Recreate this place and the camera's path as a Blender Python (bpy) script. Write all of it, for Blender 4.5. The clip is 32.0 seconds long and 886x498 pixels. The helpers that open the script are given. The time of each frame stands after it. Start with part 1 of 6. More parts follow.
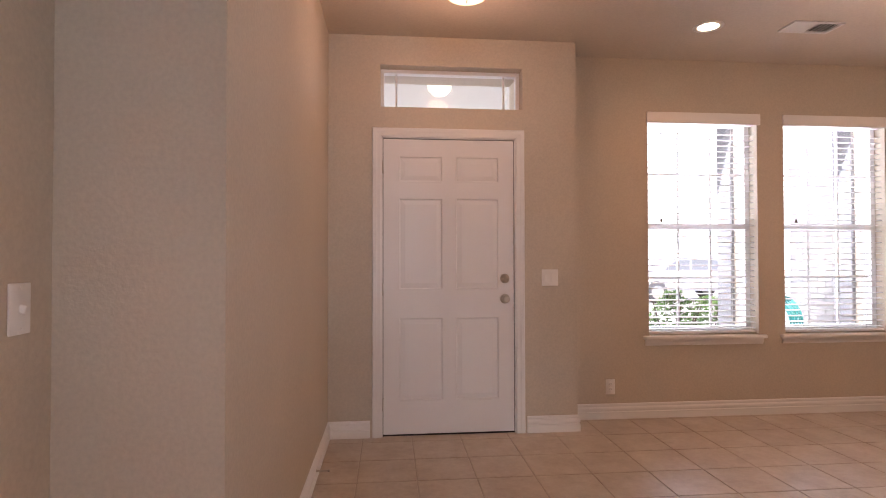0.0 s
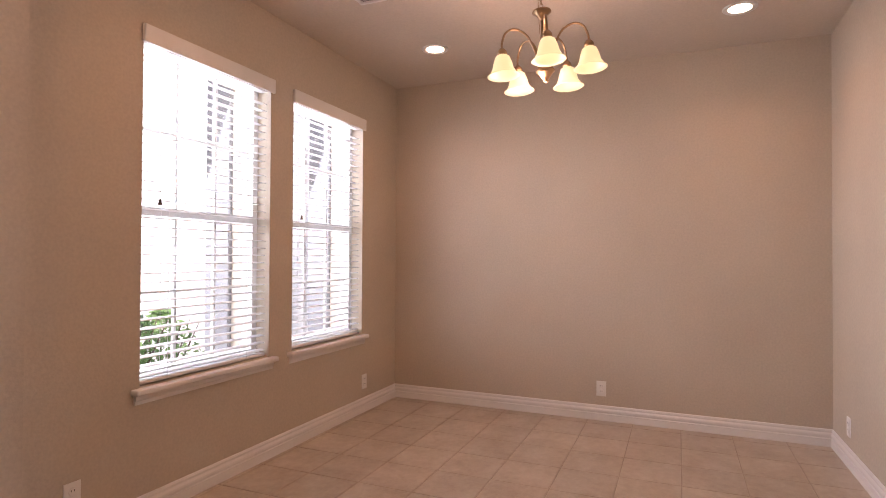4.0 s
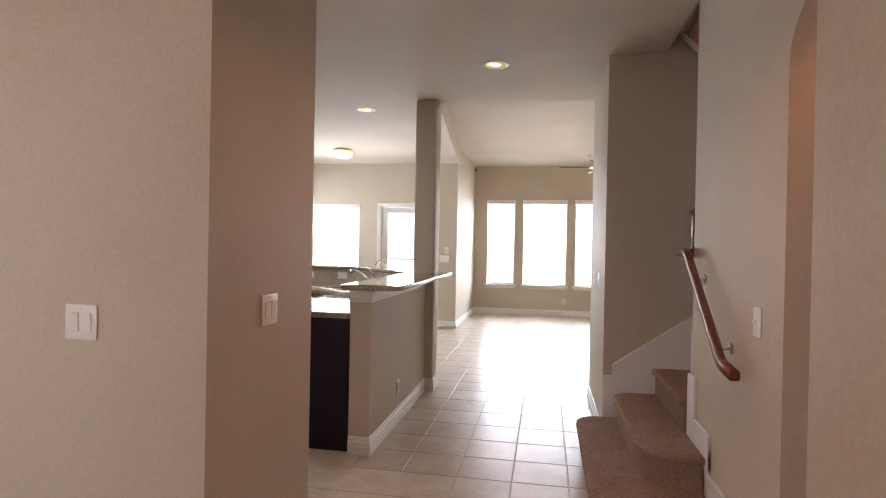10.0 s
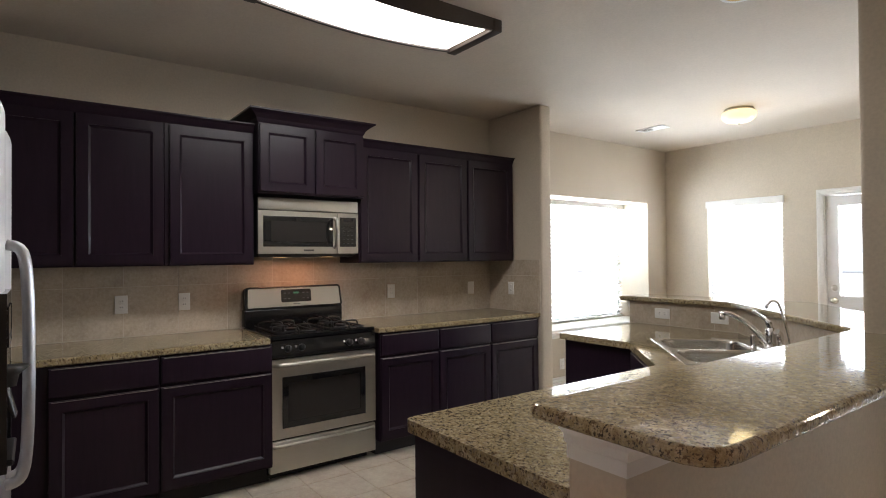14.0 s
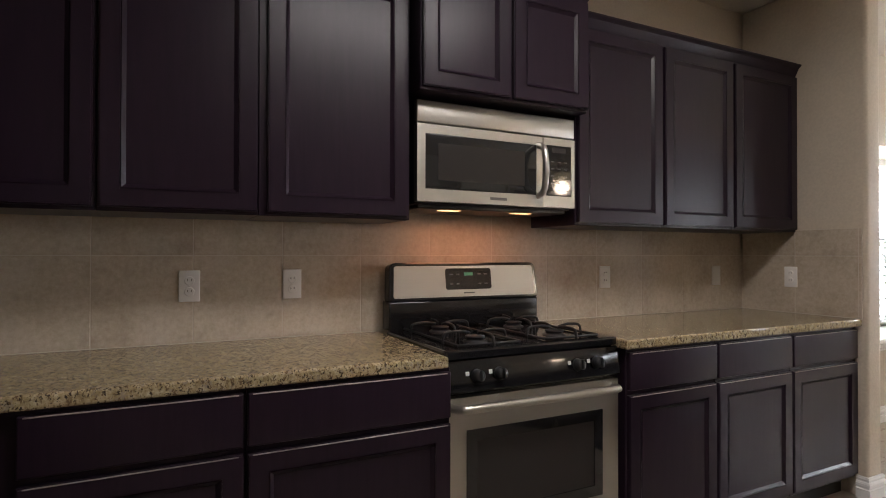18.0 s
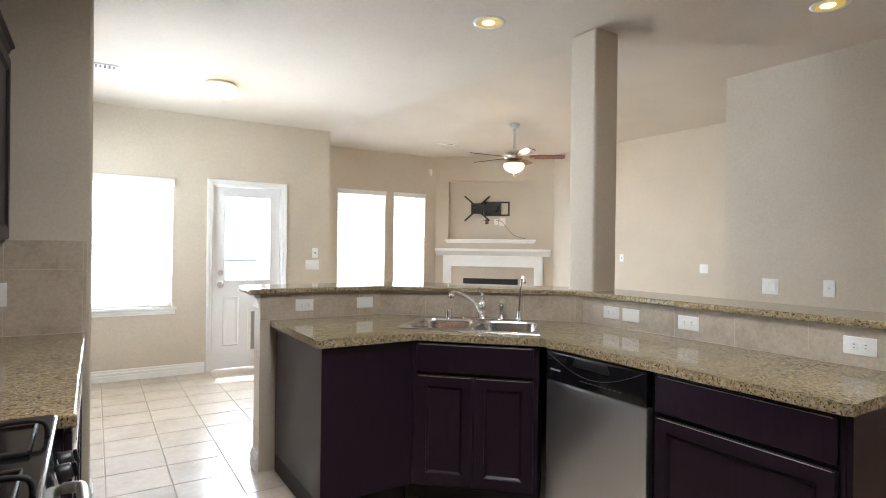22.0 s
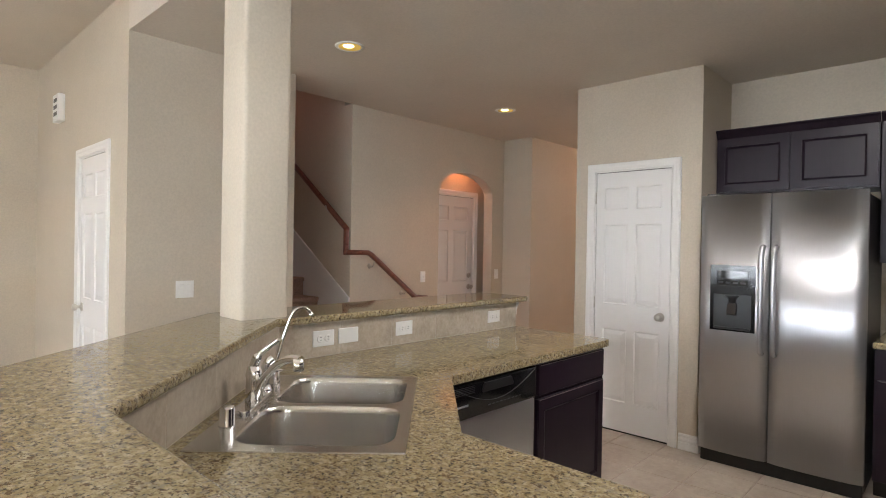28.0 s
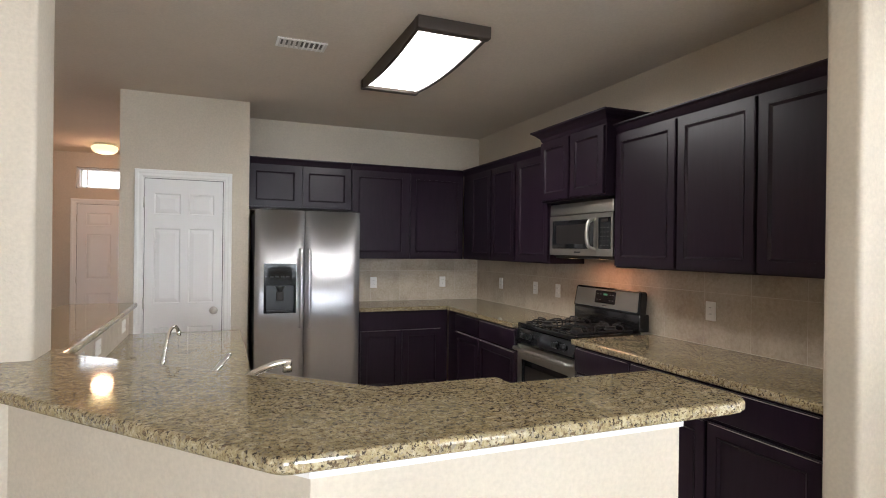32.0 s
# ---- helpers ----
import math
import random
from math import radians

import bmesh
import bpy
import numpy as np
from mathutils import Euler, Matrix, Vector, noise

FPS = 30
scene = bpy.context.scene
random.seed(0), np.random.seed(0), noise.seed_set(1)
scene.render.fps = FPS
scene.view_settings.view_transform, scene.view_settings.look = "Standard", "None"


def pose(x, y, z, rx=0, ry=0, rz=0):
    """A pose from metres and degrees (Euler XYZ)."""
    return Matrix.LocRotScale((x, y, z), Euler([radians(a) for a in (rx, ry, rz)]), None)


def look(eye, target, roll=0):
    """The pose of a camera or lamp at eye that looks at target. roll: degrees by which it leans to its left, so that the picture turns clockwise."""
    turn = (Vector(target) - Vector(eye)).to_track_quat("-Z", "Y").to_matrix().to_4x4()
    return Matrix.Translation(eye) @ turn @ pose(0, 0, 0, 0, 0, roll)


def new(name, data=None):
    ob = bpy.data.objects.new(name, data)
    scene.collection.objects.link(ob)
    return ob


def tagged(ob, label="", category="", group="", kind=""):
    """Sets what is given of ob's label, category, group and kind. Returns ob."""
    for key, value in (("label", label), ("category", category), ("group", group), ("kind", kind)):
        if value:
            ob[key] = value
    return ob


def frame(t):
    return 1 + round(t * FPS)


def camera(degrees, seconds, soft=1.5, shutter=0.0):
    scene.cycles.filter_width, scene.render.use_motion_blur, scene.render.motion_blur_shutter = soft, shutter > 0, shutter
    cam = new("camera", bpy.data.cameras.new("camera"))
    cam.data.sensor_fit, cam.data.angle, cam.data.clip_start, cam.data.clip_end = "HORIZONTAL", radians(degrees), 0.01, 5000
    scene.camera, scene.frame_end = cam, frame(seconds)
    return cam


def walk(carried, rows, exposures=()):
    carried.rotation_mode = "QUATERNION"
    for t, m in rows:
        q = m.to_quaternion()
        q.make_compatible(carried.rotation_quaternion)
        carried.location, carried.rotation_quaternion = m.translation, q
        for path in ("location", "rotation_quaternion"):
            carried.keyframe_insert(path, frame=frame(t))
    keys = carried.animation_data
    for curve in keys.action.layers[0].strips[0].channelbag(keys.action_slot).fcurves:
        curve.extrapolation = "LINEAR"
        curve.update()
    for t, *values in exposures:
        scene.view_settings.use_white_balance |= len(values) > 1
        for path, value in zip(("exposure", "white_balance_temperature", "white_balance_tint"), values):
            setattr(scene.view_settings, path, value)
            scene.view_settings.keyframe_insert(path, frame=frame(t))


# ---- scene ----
cam = camera(77.1, 32.0, soft=1.0)
PATH = [
    (0, (0.199, 0.636, 1.21), (0.392, 2.626, 1.244), -0.1),
    (0.5, (0.168, 0.94, 1.269), (0.397, 2.927, 1.276), -0.0),
    (1, (0.155, 1.153, 1.275), (0.545, 3.115, 1.291), 0.2),
    (1.5, (0.038, 1.371, 1.31), (0.761, 3.236, 1.308), 0.4),
    (2, (0.033, 1.589, 1.288), (1.03, 3.323, 1.288), 0.4),
    (2.5, (0.079, 1.791, 1.274), (1.362, 3.326, 1.287), 0.4),
    (3, (0.115, 2.016, 1.285), (1.669, 3.274, 1.297), 0.5),
    (3.5, (0.232, 2.235, 1.247), (1.978, 3.209, 1.273), 0.1),
    (4, (0.321, 2.394, 1.24), (2.163, 3.172, 1.268), 0.3),
    (4.5, (0.256, 2.643, 1.234), (2.186, 3.167, 1.262), 0.2),
    (6.5, (0.354, 3.839, 1.375), (2.309, 3.418, 1.343), 0.9),
    (7, (0.241, 3.987, 1.324), (2.115, 3.289, 1.324), 0.8),
    (7.5, (0.146, 4.064, 1.33), (1.869, 3.049, 1.333), 0.7),
    (8, (0.133, 4.056, 1.345), (1.72, 2.838, 1.338), 0.7),
    (8.5, (0.136, 4.05, 1.349), (1.457, 2.549, 1.337), 0.7),
    (9, (0.115, 3.865, 1.36), (1.103, 2.127, 1.344), 0.8),
    (9.5, (0.15, 3.46, 1.349), (0.802, 1.57, 1.336), 0.7),
    (10, (0.187, 3.008, 1.37), (0.548, 1.041, 1.357), 1.1),
    (10.5, (0.165, 2.507, 1.387), (0.46, 0.529, 1.375), 0.7),
    (11, (0.152, 2.063, 1.414), (0.481, 0.09, 1.4), 0.5),
    (11.5, (0.1, 1.722, 1.445), (0.596, -0.214, 1.435), 0.4),
    (12, (0.187, 1.301, 1.437), (1.024, -0.515, 1.43), -0.3),
    (12.5, (0.287, 1.117, 1.408), (1.405, -0.541, 1.419), -0.6),
    (13, (0.354, 0.834, 1.425), (1.690, -0.654, 1.437), -0.5),
    (13.5, (0.450, 0.643, 1.424), (1.963, -0.666, 1.443), -0.4),
    (14, (0.629, 0.461, 1.415), (2.243, -0.719, 1.442), -0.5),
    (14.5, (0.709, 0.335, 1.445), (2.388, -0.752, 1.449), -0.2),
    (15, (0.768, 0.228, 1.411), (2.529, -0.719, 1.422), -0.4),
    (15.5, (0.976, 0.182, 1.367), (2.822, -0.588, 1.382), -0.4),
    (17.5, (2.116, 0.208, 1.245), (3.978, -0.522, 1.256), 0.2),
    (18, (2.462, 0.104, 1.246), (4.252, -0.789, 1.263), 0.1),
    (18.5, (2.841, 0.049, 1.261), (4.538, -1.009, 1.27), 0.0),
    (19, (3.101, -0.064, 1.274), (4.526, -1.468, 1.269), 0.3),
    (19.5, (3.28, -0.118, 1.281), (4.387, -1.784, 1.28), 0.2),
    (20, (3.487, -0.111, 1.276), (4.074, -2.023, 1.268), 0.4),
    (20.5, (3.624, -0.025, 1.292), (3.667, -2.025, 1.283), 0.6),
    (21, (3.788, 0.083, 1.312), (3.314, -1.86, 1.308), 0.6),
    (21.5, (3.937, 0.205, 1.347), (3.09, -1.607, 1.34), 0.6),
    (22, (4.02, 0.291, 1.372), (2.957, -1.403, 1.365), 0.7),
    (22.5, (4.04, 0.333, 1.379), (2.82, -1.251, 1.377), 0.5),
    (23, (4.042, 0.324, 1.381), (2.684, -1.145, 1.381), 0.5),
    (23.5, (4.04, 0.253, 1.381), (2.569, -1.102, 1.377), 0.4),
    (24, (3.99, 0.028, 1.397), (2.394, -1.177, 1.378), 0.3),
    (24.5, (3.857, -0.272, 1.41), (2.13, -1.28, 1.38), 0.3),
    (25, (3.74, -0.715, 1.422), (1.856, -1.385, 1.391), 0.5),
    (25.5, (3.677, -1.202, 1.423), (1.708, -1.552, 1.393), 0.5),
    (27.5, (3.68, -3.112, 1.416), (1.943, -2.119, 1.404), 0.7),
    (28, (3.581, -3.424, 1.43), (2.205, -1.973, 1.419), 1.0),
    (28.5, (3.528, -3.7, 1.458), (2.625, -1.916, 1.444), 0.8),
    (29, (3.454, -3.852, 1.437), (2.927, -1.923, 1.43), 0.6),
    (29.5, (3.304, -3.989, 1.450), (3.088, -2.001, 1.439), 0.6),
    (30, (3.100, -4.098, 1.443), (3.130, -2.098, 1.436), 0.6),
    (30.5, (2.931, -4.279, 1.434), (3.070, -2.284, 1.431), 0.6),
    (31, (2.635, -4.353, 1.431), (2.903, -2.371, 1.425), 0.6),
    (31.5, (2.31, -4.404, 1.455), (2.781, -2.46, 1.446), 0.7),
    (32, (1.957, -4.47, 1.483), (2.706, -2.615, 1.481), 0.7),
]
walk(cam, [(t, look(eye, target, roll)) for t, eye, target, roll in PATH], exposures=[
    (0, 1.05, 6400, 25), (4, 1.05, 6500, 27), (8, 1.0, 6500, 24), (10, 1.0, 6400, 18), (12, 1.05, 6200, 10),
    (14, 0.8, 6300, 12), (15.5, 0.7, 6300, 14), (17, 0.68, 6500, 16), (18.5, 0.88, 6500, 16), (20, 1.05, 6200, 10), (22, 1.3, 6000, 10),
    (25, 1.25, 6400, 11), (28, 1.13, 6400, 12), (30, 1.14, 6400, 12), (32, 1.0, 6300, 12)])

# ---- light ----
world = bpy.data.worlds.new("sky")
scene.world = world
world.use_nodes = True
wn, wl = world.node_tree.nodes, world.node_tree.links
sky = wn.new("ShaderNodeTexSky")
sky.sky_type, sky.sun_disc = "NISHITA", False
sky.sun_elevation, sky.sun_rotation = radians(67), radians(200)
sky.air_density, sky.dust_density, sky.ozone_density = 1.0, 0.8, 0.6
wl.new(sky.outputs["Color"], wn["Background"].inputs["Color"])
wn["Background"].inputs["Strength"].default_value = 0.15


def lamp(name, kind, m, power, color, **more):
    data = bpy.data.lights.new(name, kind)
    data.energy, data.color = power, color
    for key, value in more.items():
        if key == "size":
            data.shape = "RECTANGLE"
            data.size, data.size_y = value
        elif key == "radius":
            data.shadow_soft_size = value
        elif key == "angle":
            data.angle = radians(value)
        elif key == "spread":
            data.spread = radians(value)
    ob = new(name, data)
    ob.matrix_basis = m
    return ob


lamp("sun", "SUN", look((0, 0, 10), (0.12, 0.32, 9.2)), 5.0, (1, 0.95, 0.88), angle=0.5)
DAY = (0.86, 0.94, 1.0)
# sky light in the window openings
lamp("day_dining", "AREA", look((2.61, 5.25, 1.6), (2.61, 0, -0.4)), 22, DAY, size=(0.95, 1.75))
lamp("day_dining_b", "AREA", look((3.71, 5.25, 1.6), (3.71, 0, -0.4)), 22, DAY, size=(0.95, 1.75))
lamp("day_living", "AREA", look((0.16, -8.75, 1.6), (0.16, 0, -2.0)), 215, DAY, size=(2.3, 1.8))
lamp("day_patio", "AREA", look((2.57, -6.5, 1.6), (2.57, 0, -2.0)), 46, DAY, size=(0.55, 0.95))
lamp("day_breakfast", "AREA", look((3.75, -6.5, 1.5), (3.75, 0, -2.0)), 72, DAY, size=(0.85, 1.35))
lamp("day_bay", "AREA", look((5.45, -4.78, 1.5), (0, -4.78, -0.8)), 128, DAY, size=(1.9, 1.35))
# the lamps that are lit, with three unseen fills added among them
WARM, SOFT = (1.0, 0.66, 0.47), (1.0, 0.82, 0.6)
lamp("chandelier_light", "POINT", pose(3.19, 3.065, 2.12), 9, WARM, radius=0.16)
for x, y in ((2.30, 4.10), (3.98, 4.01), (4.06, 2.05)):
    lamp("dining_can", "AREA", pose(x, y, 2.722), 1.1, (1.0, 0.50, 0.26), size=(0.12, 0.12), spread=130)
lamp("entry_light", "POINT", pose(0.62, 3.6, 2.5), 4.2, (1.0, 0.55, 0.33), radius=0.12)
# no fitting known here: fill added for the orange in the alcove
lamp("alcove_fill", "POINT", pose(-0.84, 1.5, 2.5), 3.2, (1.0, 0.36, 0.16), radius=0.05)
# unseen fill added high up to lighten the stair walls
lamp("stairwell_fill", "POINT", pose(-2.2, -0.67, 4.7), 5.5, (1.0, 0.42, 0.38), radius=0.15)
lamp("kitchen_tubes", "AREA", pose(3.155, -1.0, 2.61), 11.5, (1.0, 0.97, 0.92), size=(0.4, 1.1))
lamp("hall_can", "AREA", pose(0.33, 0.84, 2.722), 2.0, (1.0, 0.50, 0.29), size=(0.18, 0.18), spread=115)
lamp("breakfast_light", "POINT", pose(3.12, -4.73, 2.54), 1.2, (1.0, 0.76, 0.36), radius=0.12)
lamp("fan_light", "POINT", pose(-0.66, -5.43, 2.28), 16, SOFT, radius=0.1)
lamp("hood_light", "AREA", pose(4.5, -1.1, 1.40), 0.7, (1.0, 0.42, 0.2), size=(0.1, 0.4))
# added lamp without a fitting, brightens the side hall behind the arch
lamp("side_hall_fill", "POINT", pose(-3.4, -3.5, 2.5), 7, (1.0, 0.74, 0.55), radius=0.1)
# ---- mesh helpers ----
def obj(name, bm, material, parent=None, label=""):
    me = bpy.data.meshes.new(name)
    bm.to_mesh(me)
    bm.free()
    if material:
        me.materials.append(material)
    ob = new(name, me)
    if parent:
        ob.parent = parent
    if label:
        ob["label"] = label
    return ob


def part(name, bm, material, parent, label=""):
    return obj(name, bm, material, parent, label)


def thing(name, m, label, category, group="", kind=""):
    ob = new(name)
    ob.matrix_basis = m
    ob.empty_display_size = 0.1
    return tagged(ob, label, category, group, kind)


def box(x0, y0, z0, x1, y1, z1, bevel=0.0, seg=1, bm=None):
    """A box between two corners, its edges rounded."""
    own = bmesh.new()
    bmesh.ops.create_cube(own, size=1)
    bmesh.ops.scale(own, vec=(x1 - x0, y1 - y0, z1 - z0), verts=own.verts)
    bmesh.ops.translate(own, vec=((x0 + x1) / 2, (y0 + y1) / 2, (z0 + z1) / 2), verts=own.verts)
    if bevel:
        bmesh.ops.bevel(own, geom=own.edges[:], offset=bevel, segments=seg, profile=0.6, affect="EDGES")
        if seg > 1:
            for f in own.faces:
                f.smooth = True
    return join(bm, own)


def join(bm, own):
    if bm is None:
        return own
    me = bpy.data.meshes.new("tmp")
    own.to_mesh(me)
    own.free()
    bm.from_mesh(me)
    bpy.data.meshes.remove(me)
    return bm


def prism(outline, z0, z1, bevel=0.0, seg=2, only_top=False, bm=None):
    """A flat outline (x, y) raised from z0 to z1."""
    own = bmesh.new()
    face = own.faces.new([own.verts.new((x, y, z0)) for x, y in outline])
    up = bmesh.ops.extrude_face_region(own, geom=[face])
    top = [v for v in up["geom"] if isinstance(v, bmesh.types.BMVert)]
    bmesh.ops.translate(own, vec=(0, 0, z1 - z0), verts=top)
    bmesh.ops.recalc_face_normals(own, faces=own.faces)
    if bevel:
        edges = [e for e in own.edges if abs(e.verts[0].co.z - e.verts[1].co.z) < 1e-6 and (not only_top or e.verts[0].co.z > (z0 + z1) / 2)]
        bmesh.ops.bevel(own, geom=edges, offset=bevel, segments=seg, profile=0.5, affect="EDGES")
    return join(bm, own)


def sweep(profile, path, closed=False, bm=None):
    """A profile (across, up) drawn along a flat path (x, y), mitred at its corners; across points to the path's right."""
    own = bmesh.new()
    rings, n = [], len(path)
    for i, (x, y) in enumerate(path):
        p = Vector((x, y))
        a = (p - Vector(path[i - 1])).normalized() if i or closed else None
        b = (Vector(path[(i + 1) % n]) - p).normalized() if i < n - 1 or closed else None
        a, b = a or b, b or a
        na, nb = Vector((a.y, -a.x)), Vector((b.y, -b.x))
        mid = (na + nb) / max(1e-6, 1 + na.dot(nb))
        rings.append([own.verts.new((x + mid.x * u, y + mid.y * u, v)) for u, v in profile])
    k = len(profile)
    for i in range(n if closed else n - 1):
        r, s = rings[i], rings[(i + 1) % n]
        for j in range(k):
            own.faces.new((r[j], r[(j + 1) % k], s[(j + 1) % k], s[j]))
    if not closed:
        own.faces.new(rings[0])
        own.faces.new(rings[-1][::-1])
    bmesh.ops.recalc_face_normals(own, faces=own.faces)
    return join(bm, own)


def lathe(profile, steps=24, smooth=True, bm=None):
    """A profile (radius, z) turned about the z axis."""
    own = bmesh.new()
    rings = []
    for r, z in profile:
        if r < 1e-6:
            rings.append([own.verts.new((0, 0, z))])
        else:
            rings.append([own.verts.new((r * math.cos(2 * math.pi * i / steps), r * math.sin(2 * math.pi * i / steps), z)) for i in range(steps)])
    for a, b in zip(rings, rings[1:]):
        for i in range(steps):
            j = (i + 1) % steps
            q = [a[i % len(a)], a[j % len(a)], b[j % len(b)], b[i % len(b)]]
            q = list(dict.fromkeys(q))
            if len(q) > 2:
                f = own.faces.new(q)
                f.smooth = smooth
    bmesh.ops.recalc_face_normals(own, faces=own.faces)
    return join(bm, own)


def tube(points, radius, sides=10, bm=None, caps=True):
    """A round bar through points; radius may be one number or one for each point."""
    own = bmesh.new()
    pts = [Vector(p) for p in points]
    rad = radius if isinstance(radius, (list, tuple)) else [radius] * len(pts)
    rings, side = [], None
    for i, p in enumerate(pts):
        d = (pts[min(i + 1, len(pts) - 1)] - pts[max(i - 1, 0)]).normalized()
        if side is None:
            side = d.orthogonal().normalized()
        side = (side - d * side.dot(d)).normalized()
        other = d.cross(side)
        rings.append([own.verts.new(p + rad[i] * (math.cos(2 * math.pi * k / sides) * side + math.sin(2 * math.pi * k / sides) * other)) for k in range(sides)])
    for a, b in zip(rings, rings[1:]):
        for k in range(sides):
            f = own.faces.new((a[k], a[(k + 1) % sides], b[(k + 1) % sides], b[k]))
            f.smooth = True
    if caps:
        own.faces.new(rings[0][::-1])
        own.faces.new(rings[-1])
    return join(bm, own)


def moved(bm, m):
    bmesh.ops.transform(bm, matrix=m, verts=bm.verts)
    return bm


def bend(points, steps=6):
    """A smooth line through the given points."""
    pts, out = [Vector(p) for p in points], []
    for i in range(len(pts) - 1):
        p0, p1, p2, p3 = pts[max(i - 1, 0)], pts[i], pts[i + 1], pts[min(i + 2, len(pts) - 1)]
        for s in range(steps):
            u = s / steps
            out.append(0.5 * (2 * p1 + (p2 - p0) * u + (2 * p0 - 5 * p1 + 4 * p2 - p3) * u * u + (3 * p1 - p0 - 3 * p2 + p3) * u**3))
    return out + [pts[-1]]


def words(text, size, m, material, parent, name="lettering"):
    """Letters 0.4 mm deep in the built-in font, facing the pose's +z."""
    cu = bpy.data.curves.new("tmp", "FONT")
    cu.body, cu.size, cu.extrude, cu.align_x, cu.align_y = text, size, 0.0004, "CENTER", "CENTER"
    cu.resolution_u = 2
    ob = bpy.data.objects.new("tmp", cu)
    me = bpy.data.meshes.new_from_object(ob)
    bpy.data.objects.remove(ob)
    me.transform(m)
    me.materials.append(material)
    out = new(name, me)
    out.parent = parent
    return out


# ---- materials ----
def mat(name, color, rough=0.5, metal=0.0, spec=0.5):
    m = bpy.data.materials.new(name)
    m.use_nodes = True
    b = m.node_tree.nodes["Principled BSDF"]
    b.inputs["Base Color"].default_value = (*color, 1)
    b.inputs["Roughness"].default_value = rough
    b.inputs["Metallic"].default_value = metal
    b.inputs["Specular IOR Level"].default_value = spec
    return m


def nodes_of(m):
    t = m.node_tree
    return t.nodes, t.links, t.nodes["Principled BSDF"]


def coords(m, scale=(1, 1, 1), kind="Object"):
    n, l, b = nodes_of(m)
    c, mp = n.new("ShaderNodeTexCoord"), n.new("ShaderNodeMapping")
    mp.inputs["Scale"].default_value = scale
    l.new(c.outputs[kind], mp.inputs["Vector"])
    return mp.outputs["Vector"]


def noise_of(m, vec, scale, detail=3, rough=0.55):
    n, l, b = nodes_of(m)
    t = n.new("ShaderNodeTexNoise")
    t.inputs["Scale"].default_value, t.inputs["Detail"].default_value, t.inputs["Roughness"].default_value = scale, detail, rough
    l.new(vec, t.inputs["Vector"])
    return t.outputs["Fac"]


def ramp(m, fac, stops, smooth=False):
    n, l, b = nodes_of(m)
    r = n.new("ShaderNodeValToRGB")
    e = r.color_ramp.elements
    while len(e) < len(stops):
        e.new(0.5)
    for k, (p, c) in zip(e, stops):
        k.position, k.color = p, (*c, 1) if len(c) == 3 else c
    l.new(fac, r.inputs["Fac"])
    return r.outputs["Color"]


def mix(m, fac, a, b_, kind="MIX"):
    n, l, b = nodes_of(m)
    x = n.new("ShaderNodeMix")
    x.data_type, x.blend_type = "RGBA", kind
    for sock, v in ((x.inputs["Factor"], fac), (x.inputs["A"], a), (x.inputs["B"], b_)):
        if isinstance(v, (int, float)):
            sock.default_value = v
        elif isinstance(v, tuple):
            sock.default_value = (*v, 1)
        else:
            l.new(v, sock)
    return x.outputs["Result"]


def put_color(m, c):
    n, l, b = nodes_of(m)
    l.new(c, b.inputs["Base Color"])


def put_rough(m, fac, lo, hi):
    n, l, b = nodes_of(m)
    r = n.new("ShaderNodeMapRange")
    r.inputs["To Min"].default_value, r.inputs["To Max"].default_value = lo, hi
    l.new(fac, r.inputs["Value"])
    l.new(r.outputs["Result"], b.inputs["Roughness"])


def put_bump(m, fac, strength, distance):
    n, l, b = nodes_of(m)
    k = n.new("ShaderNodeBump")
    k.inputs["Strength"].default_value, k.inputs["Distance"].default_value = strength, distance
    l.new(fac, k.inputs["Height"])
    l.new(k.outputs["Normal"], b.inputs["Normal"])


def per_piece(m, color, spread):
    """Small differences of tone from piece to piece."""
    n, l, b = nodes_of(m)
    o = n.new("ShaderNodeObjectInfo")
    r = n.new("ShaderNodeMapRange")
    r.inputs["To Min"].default_value, r.inputs["To Max"].default_value = 1 - spread, 1 + spread
    l.new(o.outputs["Random"], r.inputs["Value"])
    h = n.new("ShaderNodeHueSaturation")
    l.new(r.outputs["Result"], h.inputs["Value"])
    l.new(color, h.inputs["Color"])
    return h.outputs["Color"]


def paint(name, color, spread=0.05, rough=0.6, bump=0.25, grain=220.0, blend=0.25):
    """Rolled paint on textured drywall."""
    m = mat(name, color, rough, 0, 0.3)
    v = coords(m)
    big = noise_of(m, v, 1.3, 4)
    fine = noise_of(m, v, grain, 2)
    lo, hi = tuple(c * (1 - spread) for c in color), tuple(min(1, c * (1 + spread)) for c in color)
    put_color(m, mix(m, blend, ramp(m, big, [(0.3, lo), (0.7, hi)]), ramp(m, fine, [(0.3, lo), (0.7, hi)])))
    put_bump(m, fine, bump, 0.002)
    put_rough(m, big, rough - 0.05, rough + 0.08)
    return m


M = {}
M["wall"] = paint("wall paint", (0.56, 0.492, 0.398), 0.10, 0.6, 0.45, 75, 0.5)
M["ceiling"] = paint("ceiling paint", (0.62, 0.555, 0.475), 0.08, 0.8, 0.55, 75, 0.5)
M["trim"] = paint("white trim paint", (0.80, 0.79, 0.77), 0.02, 0.35, 0.05, 300)
M["door_white"] = paint("white door paint", (0.78, 0.77, 0.76), 0.02, 0.38, 0.06, 90)
M["plastic"] = mat("white switch plastic", (0.82, 0.81, 0.78), 0.3)
M["slot"] = mat("dark slot", (0.03, 0.03, 0.03), 0.6)
M["grout"] = paint("floor grout", (0.45, 0.385, 0.315), 0.12, 0.9, 0.3, 200)

